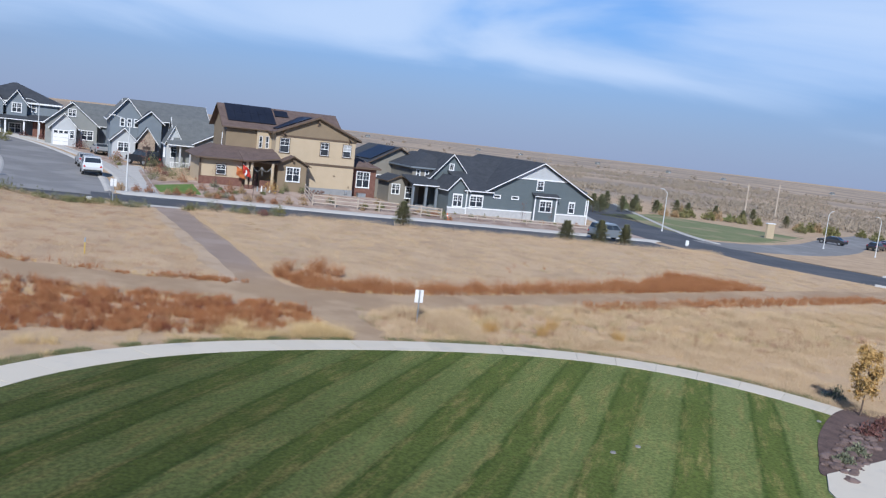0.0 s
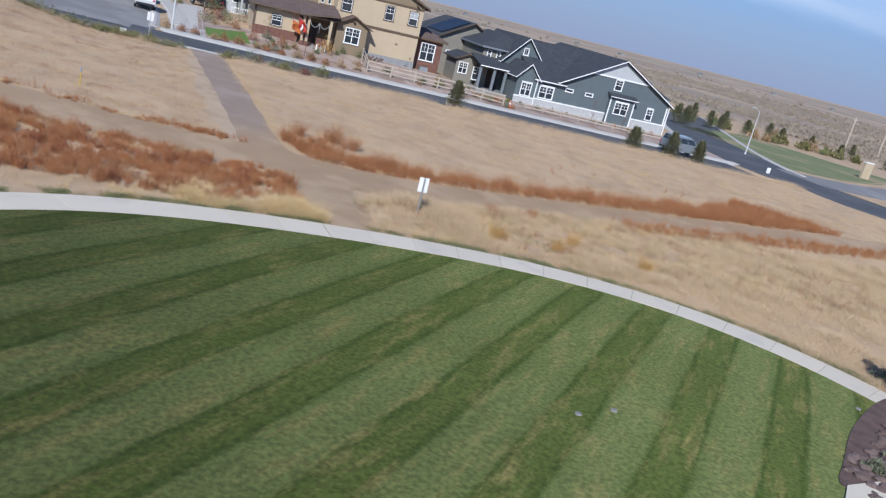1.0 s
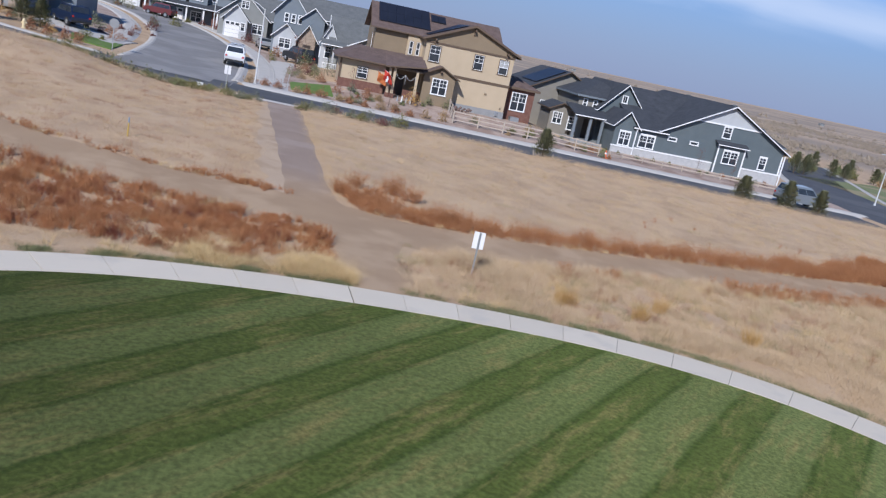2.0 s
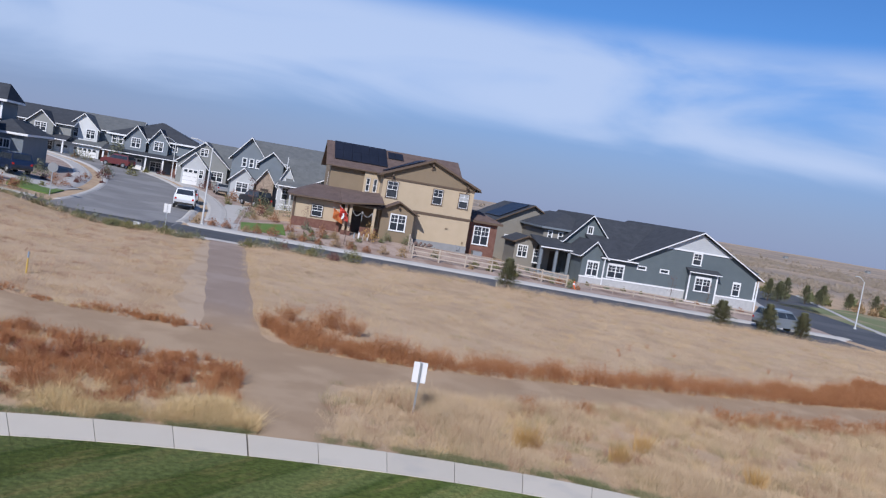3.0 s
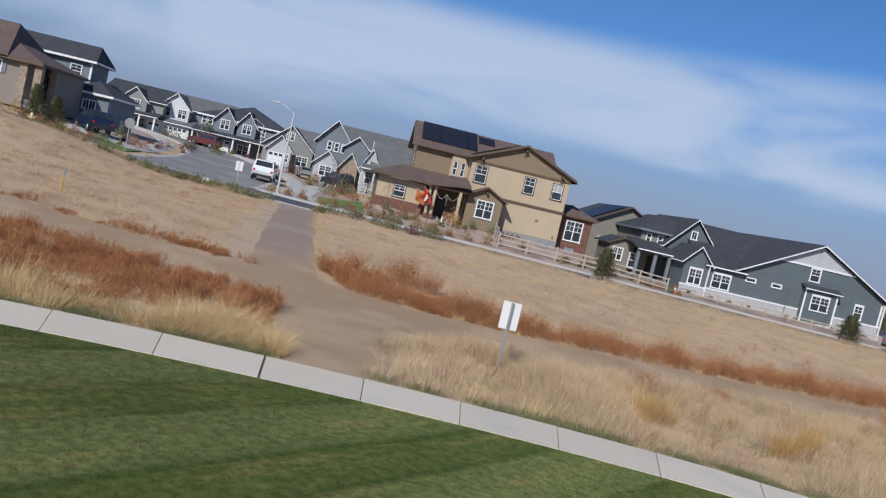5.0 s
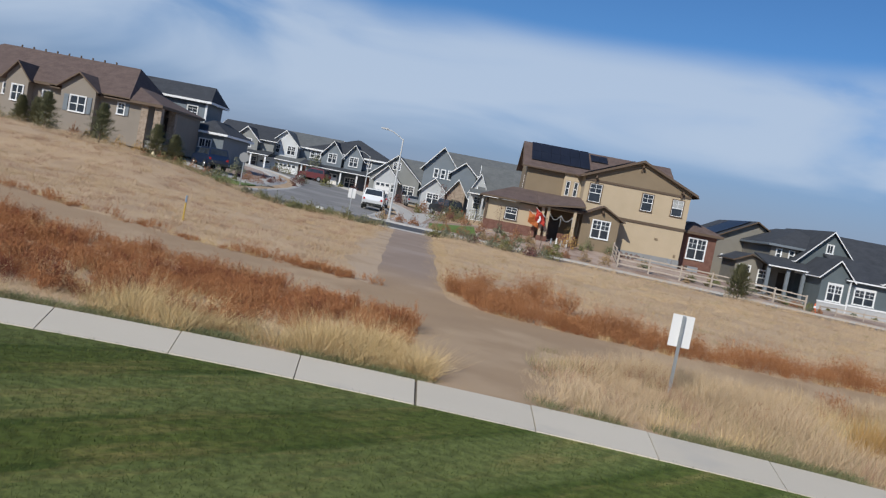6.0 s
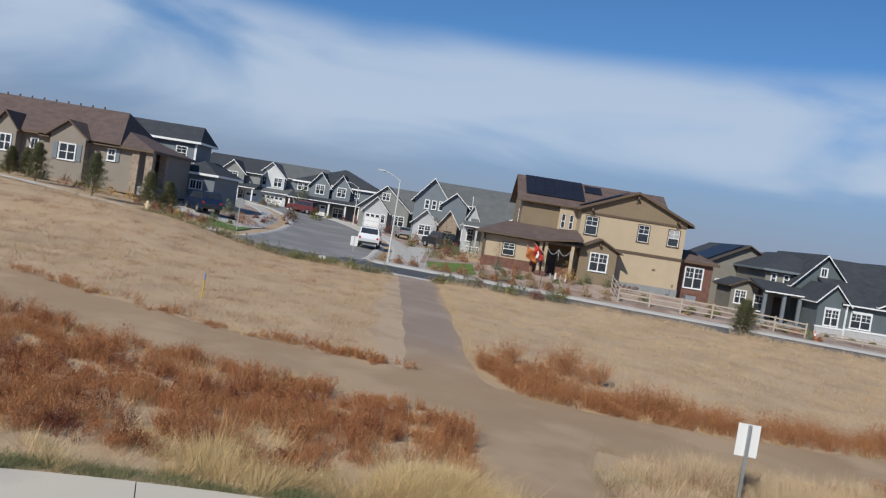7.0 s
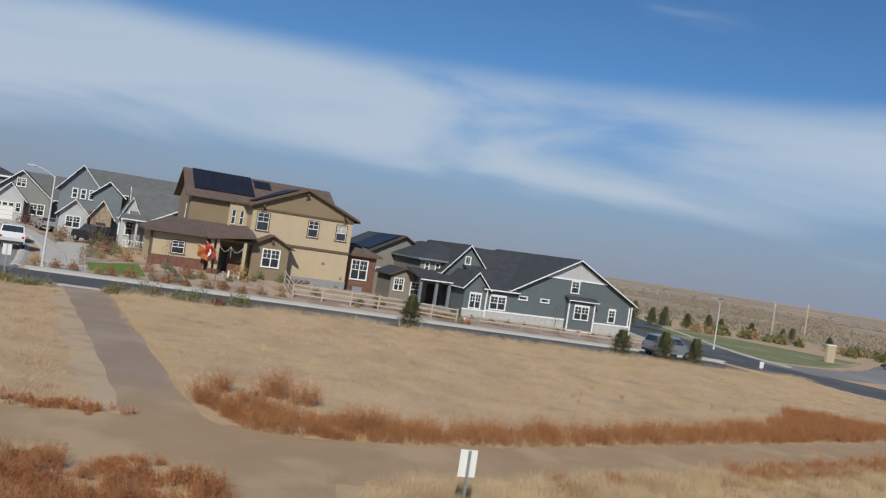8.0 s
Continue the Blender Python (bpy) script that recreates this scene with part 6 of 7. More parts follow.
for i in range(14):
    shrub((-21.5 + pick.uniform(-2.5, 3.5), 62 + i * 2.2), pick.uniform(0.3, 0.8), pick.choice([rust_leaves, plum_leaves, sage_leaves, olive_leaves, pine_needles]), "autumn shrub before sided houses", 220 + i, 0.8, each=300, group="shrubs along the side street")
for i in range(10):
    shrub((-47 + i * 2.4 + pick.uniform(-0.7, 0.7), 108.5 + pick.uniform(-1.5, 1.5)), pick.uniform(0.4, 0.9), pick.choice([rust_leaves, plum_leaves, olive_leaves]), "autumn shrub before far houses", 240 + i, 0.8, each=200, leaf=0.06, group="shrubs before the far houses")


def leafy_tree(at, high, crown, material, label, seed, base=0.45, each=1500, leaf=0.05, radius=0.06):
    """Tapered trunk, limbs and a broken crown of small leaves."""
    r = np.random.default_rng(seed)
    trunk = bmesh.new()
    tube(trunk, (0, 0, -0.1), (0.03 * high, 0, high * 0.55), radius, radius * 0.6, 8)
    tube(trunk, (0.03 * high, 0, high * 0.55), (0.02 * high, 0.02, high * 0.9), radius * 0.6, radius * 0.2, 8)
    lumps = []
    for k in range(11):
        a, t = k * 2.4 + seed, 0.3 + 0.62 * k / 10
        reach = crown * (0.35 + 0.4 * math.sin(math.pi * (t - 0.25) / 0.75))
        q = Vector((reach * math.cos(a), reach * math.sin(a), high * (t + 0.08)))
        tube(trunk, (0.03 * high * min(1, t / 0.55), 0, high * t * 0.95), q, radius * 0.3, radius * 0.1, 5)
        lumps.append((q, crown * (0.28 + 0.12 * r.random())))
    lumps.append((Vector((0, 0, high * 0.95)), crown * 0.25))
    tris = []
    for q, s in lumps:
        m = each // len(lumps)
        d = r.normal(0, 1, (m, 3)) * s * np.array([0.6, 0.6, 0.8]) + np.array(q)
        u, v = r.normal(0, 1, (m, 3)), r.normal(0, 1, (m, 3))
        tris.append(np.stack([d - u * leaf * 0.5, d + u * leaf * 0.5, d + v * leaf], 1))
    return leaf_thing("tree", np.concatenate(tris), material, trunk, (at[0], at[1], gz(*at)), label, "tree")


leafy_tree((-1.3, -6.1), 2.45, 0.5, amber_leaves, "young amber-leaved tree in a mulch bed", 3, each=3000, leaf=0.055, radius=0.035)
for i, (x, y) in enumerate(((-15.4, 55.5), (-12.0, 53.6), (20.3, 56.5), (24.0, 56.0))):
    leafy_tree((x, y), 2.4, 0.5, plum_leaves, "thin young street tree almost bare of leaves", 30 + i, each=140, leaf=0.04, radius=0.03)
leafy_tree((-41.6, 110), 3.4, 1.0, sage_leaves, "small tree before a far garage", 41, each=700, leaf=0.1)
leafy_tree((-20.6, 73.5), 3.2, 0.8, plum_leaves, "thin dark tree beside a bungalow", 42, each=300, leaf=0.06)

for i, (x, y, r, mat) in enumerate(((-19.6, 76.6, 0.95, pine_needles), (-27.4, 97.0, 0.9, plum_leaves), (-23.6, 90.5, 0.8, plum_leaves), (-23.2, 84.5, 0.7, rust_leaves), (-36.8, 96.0, 0.8, olive_leaves), (-38.2, 88.0, 0.7, sage_leaves), (-37.0, 80.0, 0.8, plum_leaves), (-46.5, 109.0, 1.1, sage_leaves), (-39.8, 66.5, 0.8, sage_leaves))):
    shrub((x, y), r, mat, "dense garden shrub beside the side street", 450 + i, 0.85, 0.05, 520, group="shrubs along the side street")
# trees and willows beyond the cross street
for i in range(40):
    x = 58 + 2.2 * i + pick.uniform(-2, 2)
    y = 106 - 0.2 * (x - 74) + pick.uniform(-6, 12)
    mat = pick.choice([olive_leaves, olive_leaves, verge_green, straw_leaves, far_green])
    shrub((x, y), pick.uniform(0.7, 1.3), mat, "yellow-green willow bush beyond the cross street", 400 + i, 0.75, 0.14, 420, group="willows beyond the cross street")
# distance: bare woods and far hedges on the low ground
p = []
for i in range(15000):
    a = pick.uniform(0.35, 1.4)
    d = 185 + 620 * pick.random() ** 0.9
    x, y = d * math.sin(a), d * math.cos(a)
    if noise.noise((x / 70, y / 70, 2)) + 0.5 * noise.noise((x / 22, y / 22, 5)) > -0.12:
        p.append((x, y, gz(x, y)))
p = np.array(p)
stuff("far_woods", leaves(p, 0.8 + 0.9 * rng.random(len(p)) ** 2, 30, 0.2, 0.62), grey_twigs, "bare grey-brown woods on low distant ground", "woods")
p = []
for i in range(260):
    a = pick.uniform(-1.2, 1.5)
    d = pick.uniform(700, 1300)
    x, y = d * math.sin(a), d * math.cos(a)
    p.append((x, y, gz(x, y)))
p = np.array(p)
stuff("far_trees", leaves(p, 2 + 2 * rng.random(len(p)), 40, 0.6, 0.5), grey_twigs, "scattered trees on distant hills", "woods")
# ---- park edge: bed, pad, sprinkler covers ----
def flat_patch(points, lift, thick=0.0):
    bm = bmesh.new()
    top = [bm.verts.new((x, y, gz(x, y) + lift)) for x, y in points]
    bm.faces.new(top)
    if thick:
        low = [bm.verts.new(v.co - Vector((0, 0, thick))) for v in top]
        for i in range(len(top)):
            j = (i + 1) % len(top)
            bm.faces.new((top[i], low[i], low[j], top[j]))
    bmesh.ops.recalc_face_normals(bm, faces=bm.faces)
    if bm.faces[:][0].normal.z < 0:
        bmesh.ops.reverse_faces(bm, faces=bm.faces)
    return bm


BED = curve_line([(-0.6, -5.2), (-2.5, -5.9), (-5.2, -7.6), (-7.2, -9.3), (-8.3, -10.4), (-6.6, -10.6), (-3.8, -9.5), (0.4, -7.9), (2.0, -7.3)], 5)
solid("planting_bed", flat_patch(BED, 0.06, 0.1), mulch, "dark red-brown mulch bed with rocks", "planting bed", kind="structure")
solid("patio", flat_patch([(-8.2, -10.4), (-9.2, -11.3), (-9.7, -12.2), (-9.9, -14.0), (-9.1, -17.5), (1.4, -17.5), (1.4, -7.7), (-3.8, -9.6)], 0.085, 0.2), concrete, "pale concrete pad beside the lawn", "pavement", kind="structure")


rock_stone = surf("rock_stone", (0.075, 0.05, 0.043), (0.23, 0.165, 0.145), 4, 0.9, 0.6, 14, pieces=0.4)
rock_meshes = []
for k in range(5):
    bm = bmesh.new()
    bmesh.ops.create_icosphere(bm, subdivisions=2, radius=1.0)
    for v in bm.verts:
        v.co *= 1 + 0.35 * noise.noise(v.co * 1.3 + Vector((k * 7, 0, 0)))
        v.co.z *= 0.6
    rock_meshes.append(mesh_from(bm, "rock", rock_stone))
pick = random.Random(3)
for i in range(150):
    t, u = pick.random(), pick.random()
    x, y = -7.8 + 5.6 * t + pick.uniform(-0.2, 0.2), -9.9 + 3.4 * t - 1.2 * u + pick.uniform(-0.15, 0.15)
    s = pick.uniform(0.04, 0.15)
    ob = tagged(new("rock", rock_meshes[i % 5]), "rough red-brown rock in a mulch bed", "rock", "rocks in the mulch bed")
    ob.matrix_world = pose(x, y, gz(x, y) + 0.06 + 0.2 * s, 0, 0, pick.uniform(0, 360)) @ Matrix.Diagonal((s * 1.3, s, s, 1))
for i, (x, y, r) in enumerate(((-3.2, -7.9, 0.42), (-2.0, -7.5, 0.5), (-0.8, -7.1, 0.45), (-5.4, -9.2, 0.3), (-6.6, -9.7, 0.3))):
    shrub((x, y), r, plum_leaves if i < 3 else sage_leaves, "low dark shrub in a mulch bed", 300 + i, 0.5, 0.03, 500, group="bed shrubs")
shrub((-0.4, -4.3), 0.4, sage_leaves, "dark shrub at the walk's edge", 310, 0.6, 0.03, 500)
for x, y in ((-14.0, -8.2), (-12.9, -7.9), (-3.9, -6.5)):
    bm = bmesh.new()
    bmesh.ops.create_cone(bm, cap_ends=True, segments=20, radius1=0.085, radius2=0.07, depth=0.03)
    bmesh.ops.translate(bm, verts=bm.verts, vec=(x, y, gz(x, y) + 0.06))
    cover = solid("sprinkler_cover", bm, old_asphalt, "pale round plastic sprinkler cover in the lawn", "cover", "sprinkler covers")


# ---- signs, posts, lamps ----
def trail_sign():
    x, y = -13.5, 7.25
    z = gz(x, y)
    s = thing("trail_sign", (x, y, z), "white metal trail sign seen from behind on a steel post", "sign")
    part("post", beam(bmesh.new(), (x, y, z - 0.2), (x, y, z + 1.49), 0.055), metal_grey, s, "galvanised steel post")
    bm = boxes((x - 0.195, x + 0.195, y + 0.035, y + 0.045, z + 0.91, z + 1.5))
    bmesh.ops.bevel(bm, geom=bm.edges[:], offset=0.004, segments=1)
    panel = part("panel", bm, white_paint, s, "white sign panel")
    for zz in (0.98, 1.43):
        part("bolt", tube(bmesh.new(), (x, y - 0.035, z + zz), (x, y - 0.028, z + zz), 0.012, 0.012, 8), metal_grey, panel)
    s.rotation_euler = (0, 0, radians(-8))


def marker_post():
    x, y = -27.2, 19.4
    z = gz(x, y)
    s = thing("marker_post", (x, y, z), "yellow utility marker post with a blue cap", "post")
    part("post", tube(bmesh.new(), (x, y, z - 0.1), (x, y, z + 0.62), 0.03, 0.03, 12), yellow_plastic, s)
    part("cap", tube(bmesh.new(), (x, y, z + 0.62), (x, y, z + 0.86), 0.033, 0.03, 12), blue_plastic, s, "blue cap")


yellow_plastic = surf("yellow_plastic", (0.5, 0.34, 0.06), (0.6, 0.42, 0.09), 3, 0.5, 0.02)
blue_plastic = surf("blue_plastic", (0.2, 0.27, 0.36), (0.26, 0.34, 0.44), 3, 0.5, 0.02)
hydrant_paint = surf("hydrant_paint", (0.62, 0.52, 0.3), (0.7, 0.6, 0.38), 3, 0.55, 0.05)
HYDRANT = (-41.4, 50.8)
faded_orange = surf("faded_orange", (0.4, 0.13, 0.05), (0.5, 0.18, 0.08), 3, 0.8, 0.1)
orange_plastic = surf("orange_plastic", (0.7, 0.13, 0.04), (0.8, 0.18, 0.06), 3, 0.5, 0.02)
red_cloth = surf("red_cloth", (0.7, 0.07, 0.045), (0.82, 0.12, 0.08), 6, 0.85, 0.1, 60)
lamp_lens = surf("lamp_lens", (0.6, 0.6, 0.58), (0.7, 0.7, 0.68), 3, 0.3, 0.0)
trail_sign()
marker_post()


def street_lamp(at, high, reach, turn, label):
    """Tapered pole with a curved arm and a flat head."""
    x, y = at
    z = gz(x, y)
    s = thing("street_lamp", (x, y, z), label, "lamp", "street lamps")
    part("pole", tube(bmesh.new(), (x, y, z - 0.1), (x, y, z + high), 0.085, 0.05, 12), pole_paint, s)
    part("base", tube(bmesh.new(), (x, y, z - 0.1), (x, y, z + 0.25), 0.17, 0.12, 12), pole_paint, s)
    dx, dy = math.cos(radians(turn)), math.sin(radians(turn))
    bm = bmesh.new()
    q = None
    for i in range(9):
        t = i / 8
        p = Vector((x + dx * reach * t, y + dy * reach * t, z + high - 0.1 + 0.55 * math.sin(t * math.pi / 2)))
        if q is not None:
            tube(bm, q, p, 0.04, 0.038, 8)
        q = p
    part("arm", bm, pole_paint, s)
    bm = bmesh.new()
    d, n = Vector((dx, dy, 0)), Vector((-dy, dx, 0))
    prism(bm, [q + n * 0.1 - d * 0.1, q - n * 0.1 - d * 0.1, q - n * 0.14 + d * 0.45, q + n * 0.14 + d * 0.45], (0, 0, 0.09))
    head = part("head", bm, pole_paint, s)
    part("lens", prism(bmesh.new(), [q + n * 0.09 + Vector((0, 0, -0.02)), q - n * 0.09 + Vector((0, 0, -0.02)), q - n * 0.11 + d * 0.4 + Vector((0, 0, -0.02)), q + n * 0.11 + d * 0.4 + Vector((0, 0, -0.02))], (0, 0, 0.02)), lamp_lens, head)


pole_paint = surf("pole_paint", (0.5, 0.51, 0.51), (0.6, 0.61, 0.61), 2, 0.5, 0.05, 30)
street_lamp((-23.6, 52.2), 6.2, 1.3, 185, "tall pale grey street lamp at the corner")
street_lamp((-33.0, 105), 5.3, 1.3, 200, "tall pale grey street lamp along the side street")
street_lamp((48.6, 65.0), 5.6, 1.0, 190, "tall pale grey street lamp at the cross street")
street_lamp((78.0, 62.0), 5.4, 1.2, 20, "pale grey street lamp beside the parking lane")
street_lamp((82.0, 56.0), 5.6, 1.2, 190, "pale grey street lamp beside the parking lane")
street_lamp((118.0, 66.0), 5.4, 1.2, 100, "pale grey street lamp beside the parking lane")
for x, y, hh in ((150, 150, 9.0), (160, 148, 10.0)):
    z = gz(x, y)
    s = thing("utility_pole", (x, y, z), "weathered wooden utility pole in rough grass", "pole", "utility poles")
    part("pole", tube(bmesh.new(), (x, y, z - 0.3), (x, y, z + hh), 0.24, 0.2, 10), pale_wood, s)
    part("cross_arm", boxes((x - 0.7, x + 0.7, y - 0.08, y + 0.08, z + hh - 0.9, z + hh - 0.7)), pale_wood, s)


def small_sign(at, high, w, hgt, label, panels=1):
    x, y = at
    z = gz(x, y)
    s = thing("street_sign", (x, y, z), label, "sign", "street signs")
    part("post", beam(bmesh.new(), (x, y, z - 0.1), (x, y, z + high), 0.06), metal_grey, s)
    for i in range(panels):
        u = x + (i - (panels - 1) / 2) * (w + 0.05)
        part("panel", boxes((u - w / 2, u + w / 2, y - 0.05, y - 0.035, z + high - hgt, z + high)), white_paint, s, "white sign panel")


small_sign((-25.1, 42.0), 1.9, 0.2, 0.6, "paired white sign panels beside the street", 2)
x, y = -35.2, 52.6
z = gz(x, y)
s = thing("stop_sign", (x, y, z), "grey back of an eight-sided sign on a steel post", "sign")
part("post", beam(bmesh.new(), (x, y, z - 0.1), (x, y, z + 2.4), 0.06), metal_grey, s)
part("panel", prism(bmesh.new(), [(x + 0.4 * math.cos(a), y - 0.05, z + 2.2 + 0.4 * math.sin(a)) for a in (math.pi / 8 + k * math.pi / 4 for k in range(8))], (0, 0.012, 0)), foundation, s)
small_sign((37.2, 46.9), 0.8, 0.5, 0.6, "low pale blue-white sign at the kerb")
mon = thing("monument_sign", (77, 72, gz(77, 72)), "cream slab sign standing in green grass", "sign")
part("slab", boxes((76.2, 77.8, 71.8, 72.2, gz(77, 72) - 0.3, gz(77, 72) + 2.4)), tan_stucco, mon)
part("cap", boxes((76.1, 77.9, 71.75, 72.25, gz(77, 72) + 2.4, gz(77, 72) + 2.55)), white_trim, mon)
solid("verge", strip(bmesh.new(), curve_line([(51, 59.5), (62, 61), (78, 69.5), (94, 80)], 5), lambda s: min(28.0, 1 + 4.0 * s), 0.0, 0.05, 2), far_green, "green grass verge beyond the cross street", "grass", kind="structure")


# ---- fence ----
def rail_fence(line, label, rails=(0.35, 0.72, 1.08), high=1.2, wide=0.11):
    f = thing("fence", (line[0][0], line[0][1], gz(*line[0])), label, "fence")
    pts = []
    for a, b in zip(line, line[1:]):
        a, b = Vector(a), Vector(b)
        k = max(1, round((b - a).length / 2.3))
        pts += [a.lerp(b, i / k) for i in range(k)]
    pts.append(Vector(line[-1]))
    for i, p in enumerate(pts):
        z = gz(p.x, p.y)
        lean = 0.02 * math.sin(i * 1.7)
        part("post", beam(bmesh.new(), (p.x, p.y, z - 0.2), (p.x + lean, p.y, z + high), wide), pale_wood, f)
    for a, b in zip(pts, pts[1:]):
        for r in rails:
            za, zb = gz(a.x, a.y) + r, gz(b.x, b.y) + r
            part("rail", beam(bmesh.new(), (a.x - 0.05, a.y, za), (b.x + 0.05, b.y, zb), 0.045, 0.1), pale_wood, f)


rail_fence([(-5.8, 57.4), (-6.1, 53.0), (8.2, 53.0)], "pale weathered split-rail fence around a yard")
rail_fence([(9.6, 53.6), (11.4, 54.8), (31.0, 55.2)], "low pale split-rail fence before a blue house", (0.3, 0.58), 0.68, 0.08)

# ---- small things in the yards ----
for x, lean in ((-1.65, -0.12), (-0.2, 0.12)):
    st = thing("tree_stake", (x, 41.2, gz(x, 41.2)), "pale wooden stake beside a young pine", "stake", "tree stakes")
    part("stake", tube(bmesh.new(), (x, 41.2, gz(x, 41.2) - 0.1), (x + lean, 41.2, gz(x, 41.2) + 0.4), 0.03, 0.025, 8), pale_wood, st)
hx, hy = HYDRANT
hz = gz(hx, hy)
hyd = thing("fire_hydrant", (hx, hy, hz), "pale yellow fire hydrant beside the kerb", "hydrant")
part("barrel", tube(bmesh.new(), (hx, hy, hz - 0.05), (hx, hy, hz + 0.55), 0.12, 0.11, 14), hydrant_paint, hyd)
part("bonnet", tube(bmesh.new(), (hx, hy, hz + 0.55), (hx, hy, hz + 0.75), 0.14, 0.05, 14), hydrant_paint, hyd)
for k in (-1, 1):
    part("outlet", tube(bmesh.new(), (hx + 0.1 * k, hy, hz + 0.42), (hx + 0.22 * k, hy, hz + 0.42), 0.06, 0.06, 10), hydrant_paint, hyd)
part("flange", tube(bmesh.new(), (hx, hy, hz - 0.02), (hx, hy, hz + 0.06), 0.18, 0.18, 14), hydrant_paint, hyd)
cone = thing("traffic_cone", (8.9, 52.9, gz(8.9, 52.9)), "orange traffic cone at the fence end", "cone")
z = gz(8.9, 52.9)
part("base", boxes((8.7, 9.1, 52.7, 53.1, z, z + 0.05)), orange_plastic, cone)
part("cone", tube(bmesh.new(), (8.9, 52.9, z + 0.05), (8.9, 52.9, z + 0.75), 0.16, 0.03, 14), orange_plastic, cone)
part("band", tube(bmesh.new(), (8.9, 52.9, z + 0.4), (8.9, 52.9, z + 0.55), 0.1, 0.073, 14), white_paint, cone, "white band")


def flag(x, y, z, turn, material, label):
    """A staff slanting up from a post, with a cloth hanging in folds."""
    f = thing("flag", (x, y, z), label, "flag", "porch flags")
    d = Vector((math.cos(radians(turn)), math.sin(radians(turn)), 0))
    foot = Vector((x, y, z))
    tip = foot + d * 1.0 + Vector((0, 0, 0.7))
    part("staff", tube(bmesh.new(), foot, tip, 0.018, 0.014, 8), white_paint, f)
    g, bm = [], bmesh.new()
    for i in range(11):
        row = []
        for j in range(9):
            u, v = i / 10, j / 8
            p = tip.lerp(foot, 0.85 * v) + Vector((0.05 * math.sin(5 * u + 4 * v), 0.07 * math.sin(6 * u + 7 * v), -1.0 * u * (1 - 0.15 * v))) - d * 0.12 * u
            row.append(bm.verts.new(p))
        g.append(row)
    for i in range(10):
        for j in range(8):
            bm.faces.new((g[i][j], g[i + 1][j], g[i + 1][j + 1], g[i][j + 1]))
    bmesh.ops.solidify(bm, geom=bm.faces[:], thickness=0.012)
    cloth = part("cloth", bm, material, f, "red-orange cloth")
    c = tip.lerp(foot, 0.42) + Vector((0, -0.13, -0.62))
    arrow = [(-0.12, -0.3), (0.06, -0.2), (0.14, 0.02), (0.05, 0.3), (-0.06, 0.26), (0.0, 0.08), (-0.1, -0.02)]
    if material == red_cloth:
        part("emblem", prism(bmesh.new(), [c + Vector((p, 0, q)) for p, q in arrow], (0, 0.012, 0)), white_paint, cloth, "pale plain emblem")


orange_cloth = surf("orange_cloth", (0.6, 0.2, 0.06), (0.72, 0.28, 0.1), 6, 0.85, 0.1, 60)
flag(-12.05, 57.65, 1.7, 178, orange_cloth, "orange flag slanting from a porch post")
flag(-11.6, 57.25, 1.95, 197, red_cloth, "red flag with a pale emblem on a porch post")
pumpkin = thing("garden_ornament", (-11.2, 57.2, gz(-11.2, 57.2)), "pale garden ornaments beside the porch steps", "ornament")
for i in range(4):
    x = -10.9 + i * 0.42
    part("figure", tube(bmesh.new(), (x, 56.9, gz(x, 56.9) - 0.05), (x, 56.9, gz(x, 56.9) + 0.5 + 0.1 * (i % 2)), 0.1, 0.06, 10), white_paint if i % 2 else metal_grey, pumpkin)
wood = thing("stone_heap", (-4.6, 58.6, gz(-4.6, 58.6)), "heap of dark grey landscaping rocks by the wall", "rocks")
for i in range(12):
    bm = bmesh.new()
    bmesh.ops.create_icosphere(bm, subdivisions=1, radius=pick.uniform(0.12, 0.22))
    x, y = -5.2 + i * 0.16, 58.7 + pick.uniform(-0.3, 0.3)
    bmesh.ops.translate(bm, verts=bm.verts, vec=(x, y, gz(x, y) + pick.uniform(0.05, 0.35)))
    part("stone", bm, rock_stone, wood)
ball = thing("play_ball", (-50.6, 46.0, gz(-50.6, 46.0) + 0.22), "faded orange ball lying in the field", "ball")
bm = bmesh.new()
bmesh.ops.create_uvsphere(bm, u_segments=20, v_segments=12, radius=0.22)
bmesh.ops.translate(bm, verts=bm.verts, vec=ball.location)
part("shell", bm, faded_orange, ball)
hyd = thing("utility_box", (-26.8, 41.3, gz(-26.8, 41.3)), "small white utility box beside the pavement", "utility box")
part("body", boxes((-27.0, -26.6, 41.2, 41.5, gz(-26.8, 41.3) - 0.05, gz(-26.8, 41.3) + 0.4)), white_paint, hyd)
solid("driveway", strip(bmesh.new(), [(-22.0, 49.0), (-22.0, 78)], 1.3, -1.0, 0.06, 1.5), kerb_concrete, "pale concrete walk beside a lamp", "pavement", kind="structure")
solid("front_lawn", flat_patch([(-20.6, 53.2), (-16.9, 53.2), (-17.2, 57.5), (-20.8, 57.5)], 0.09, 0.1), turf_green, "small bright green front lawn", "lawn", kind="structure")
solid("front_lawn", flat_patch([(-38.5, 53.0), (-35.4, 53.0), (-35.6, 58.5), (-39.5, 57.0)], 0.09, 0.1), turf_green, "small green lawn at the street corner", "lawn", kind="structure")
solid("driveway", strip(bmesh.new(), [(-35.5, 60.5), (-43, 61.5)], 2.4, -2.4, 0.07, 1.0), kerb_concrete, "pale concrete driveway", "driveway", kind="structure")


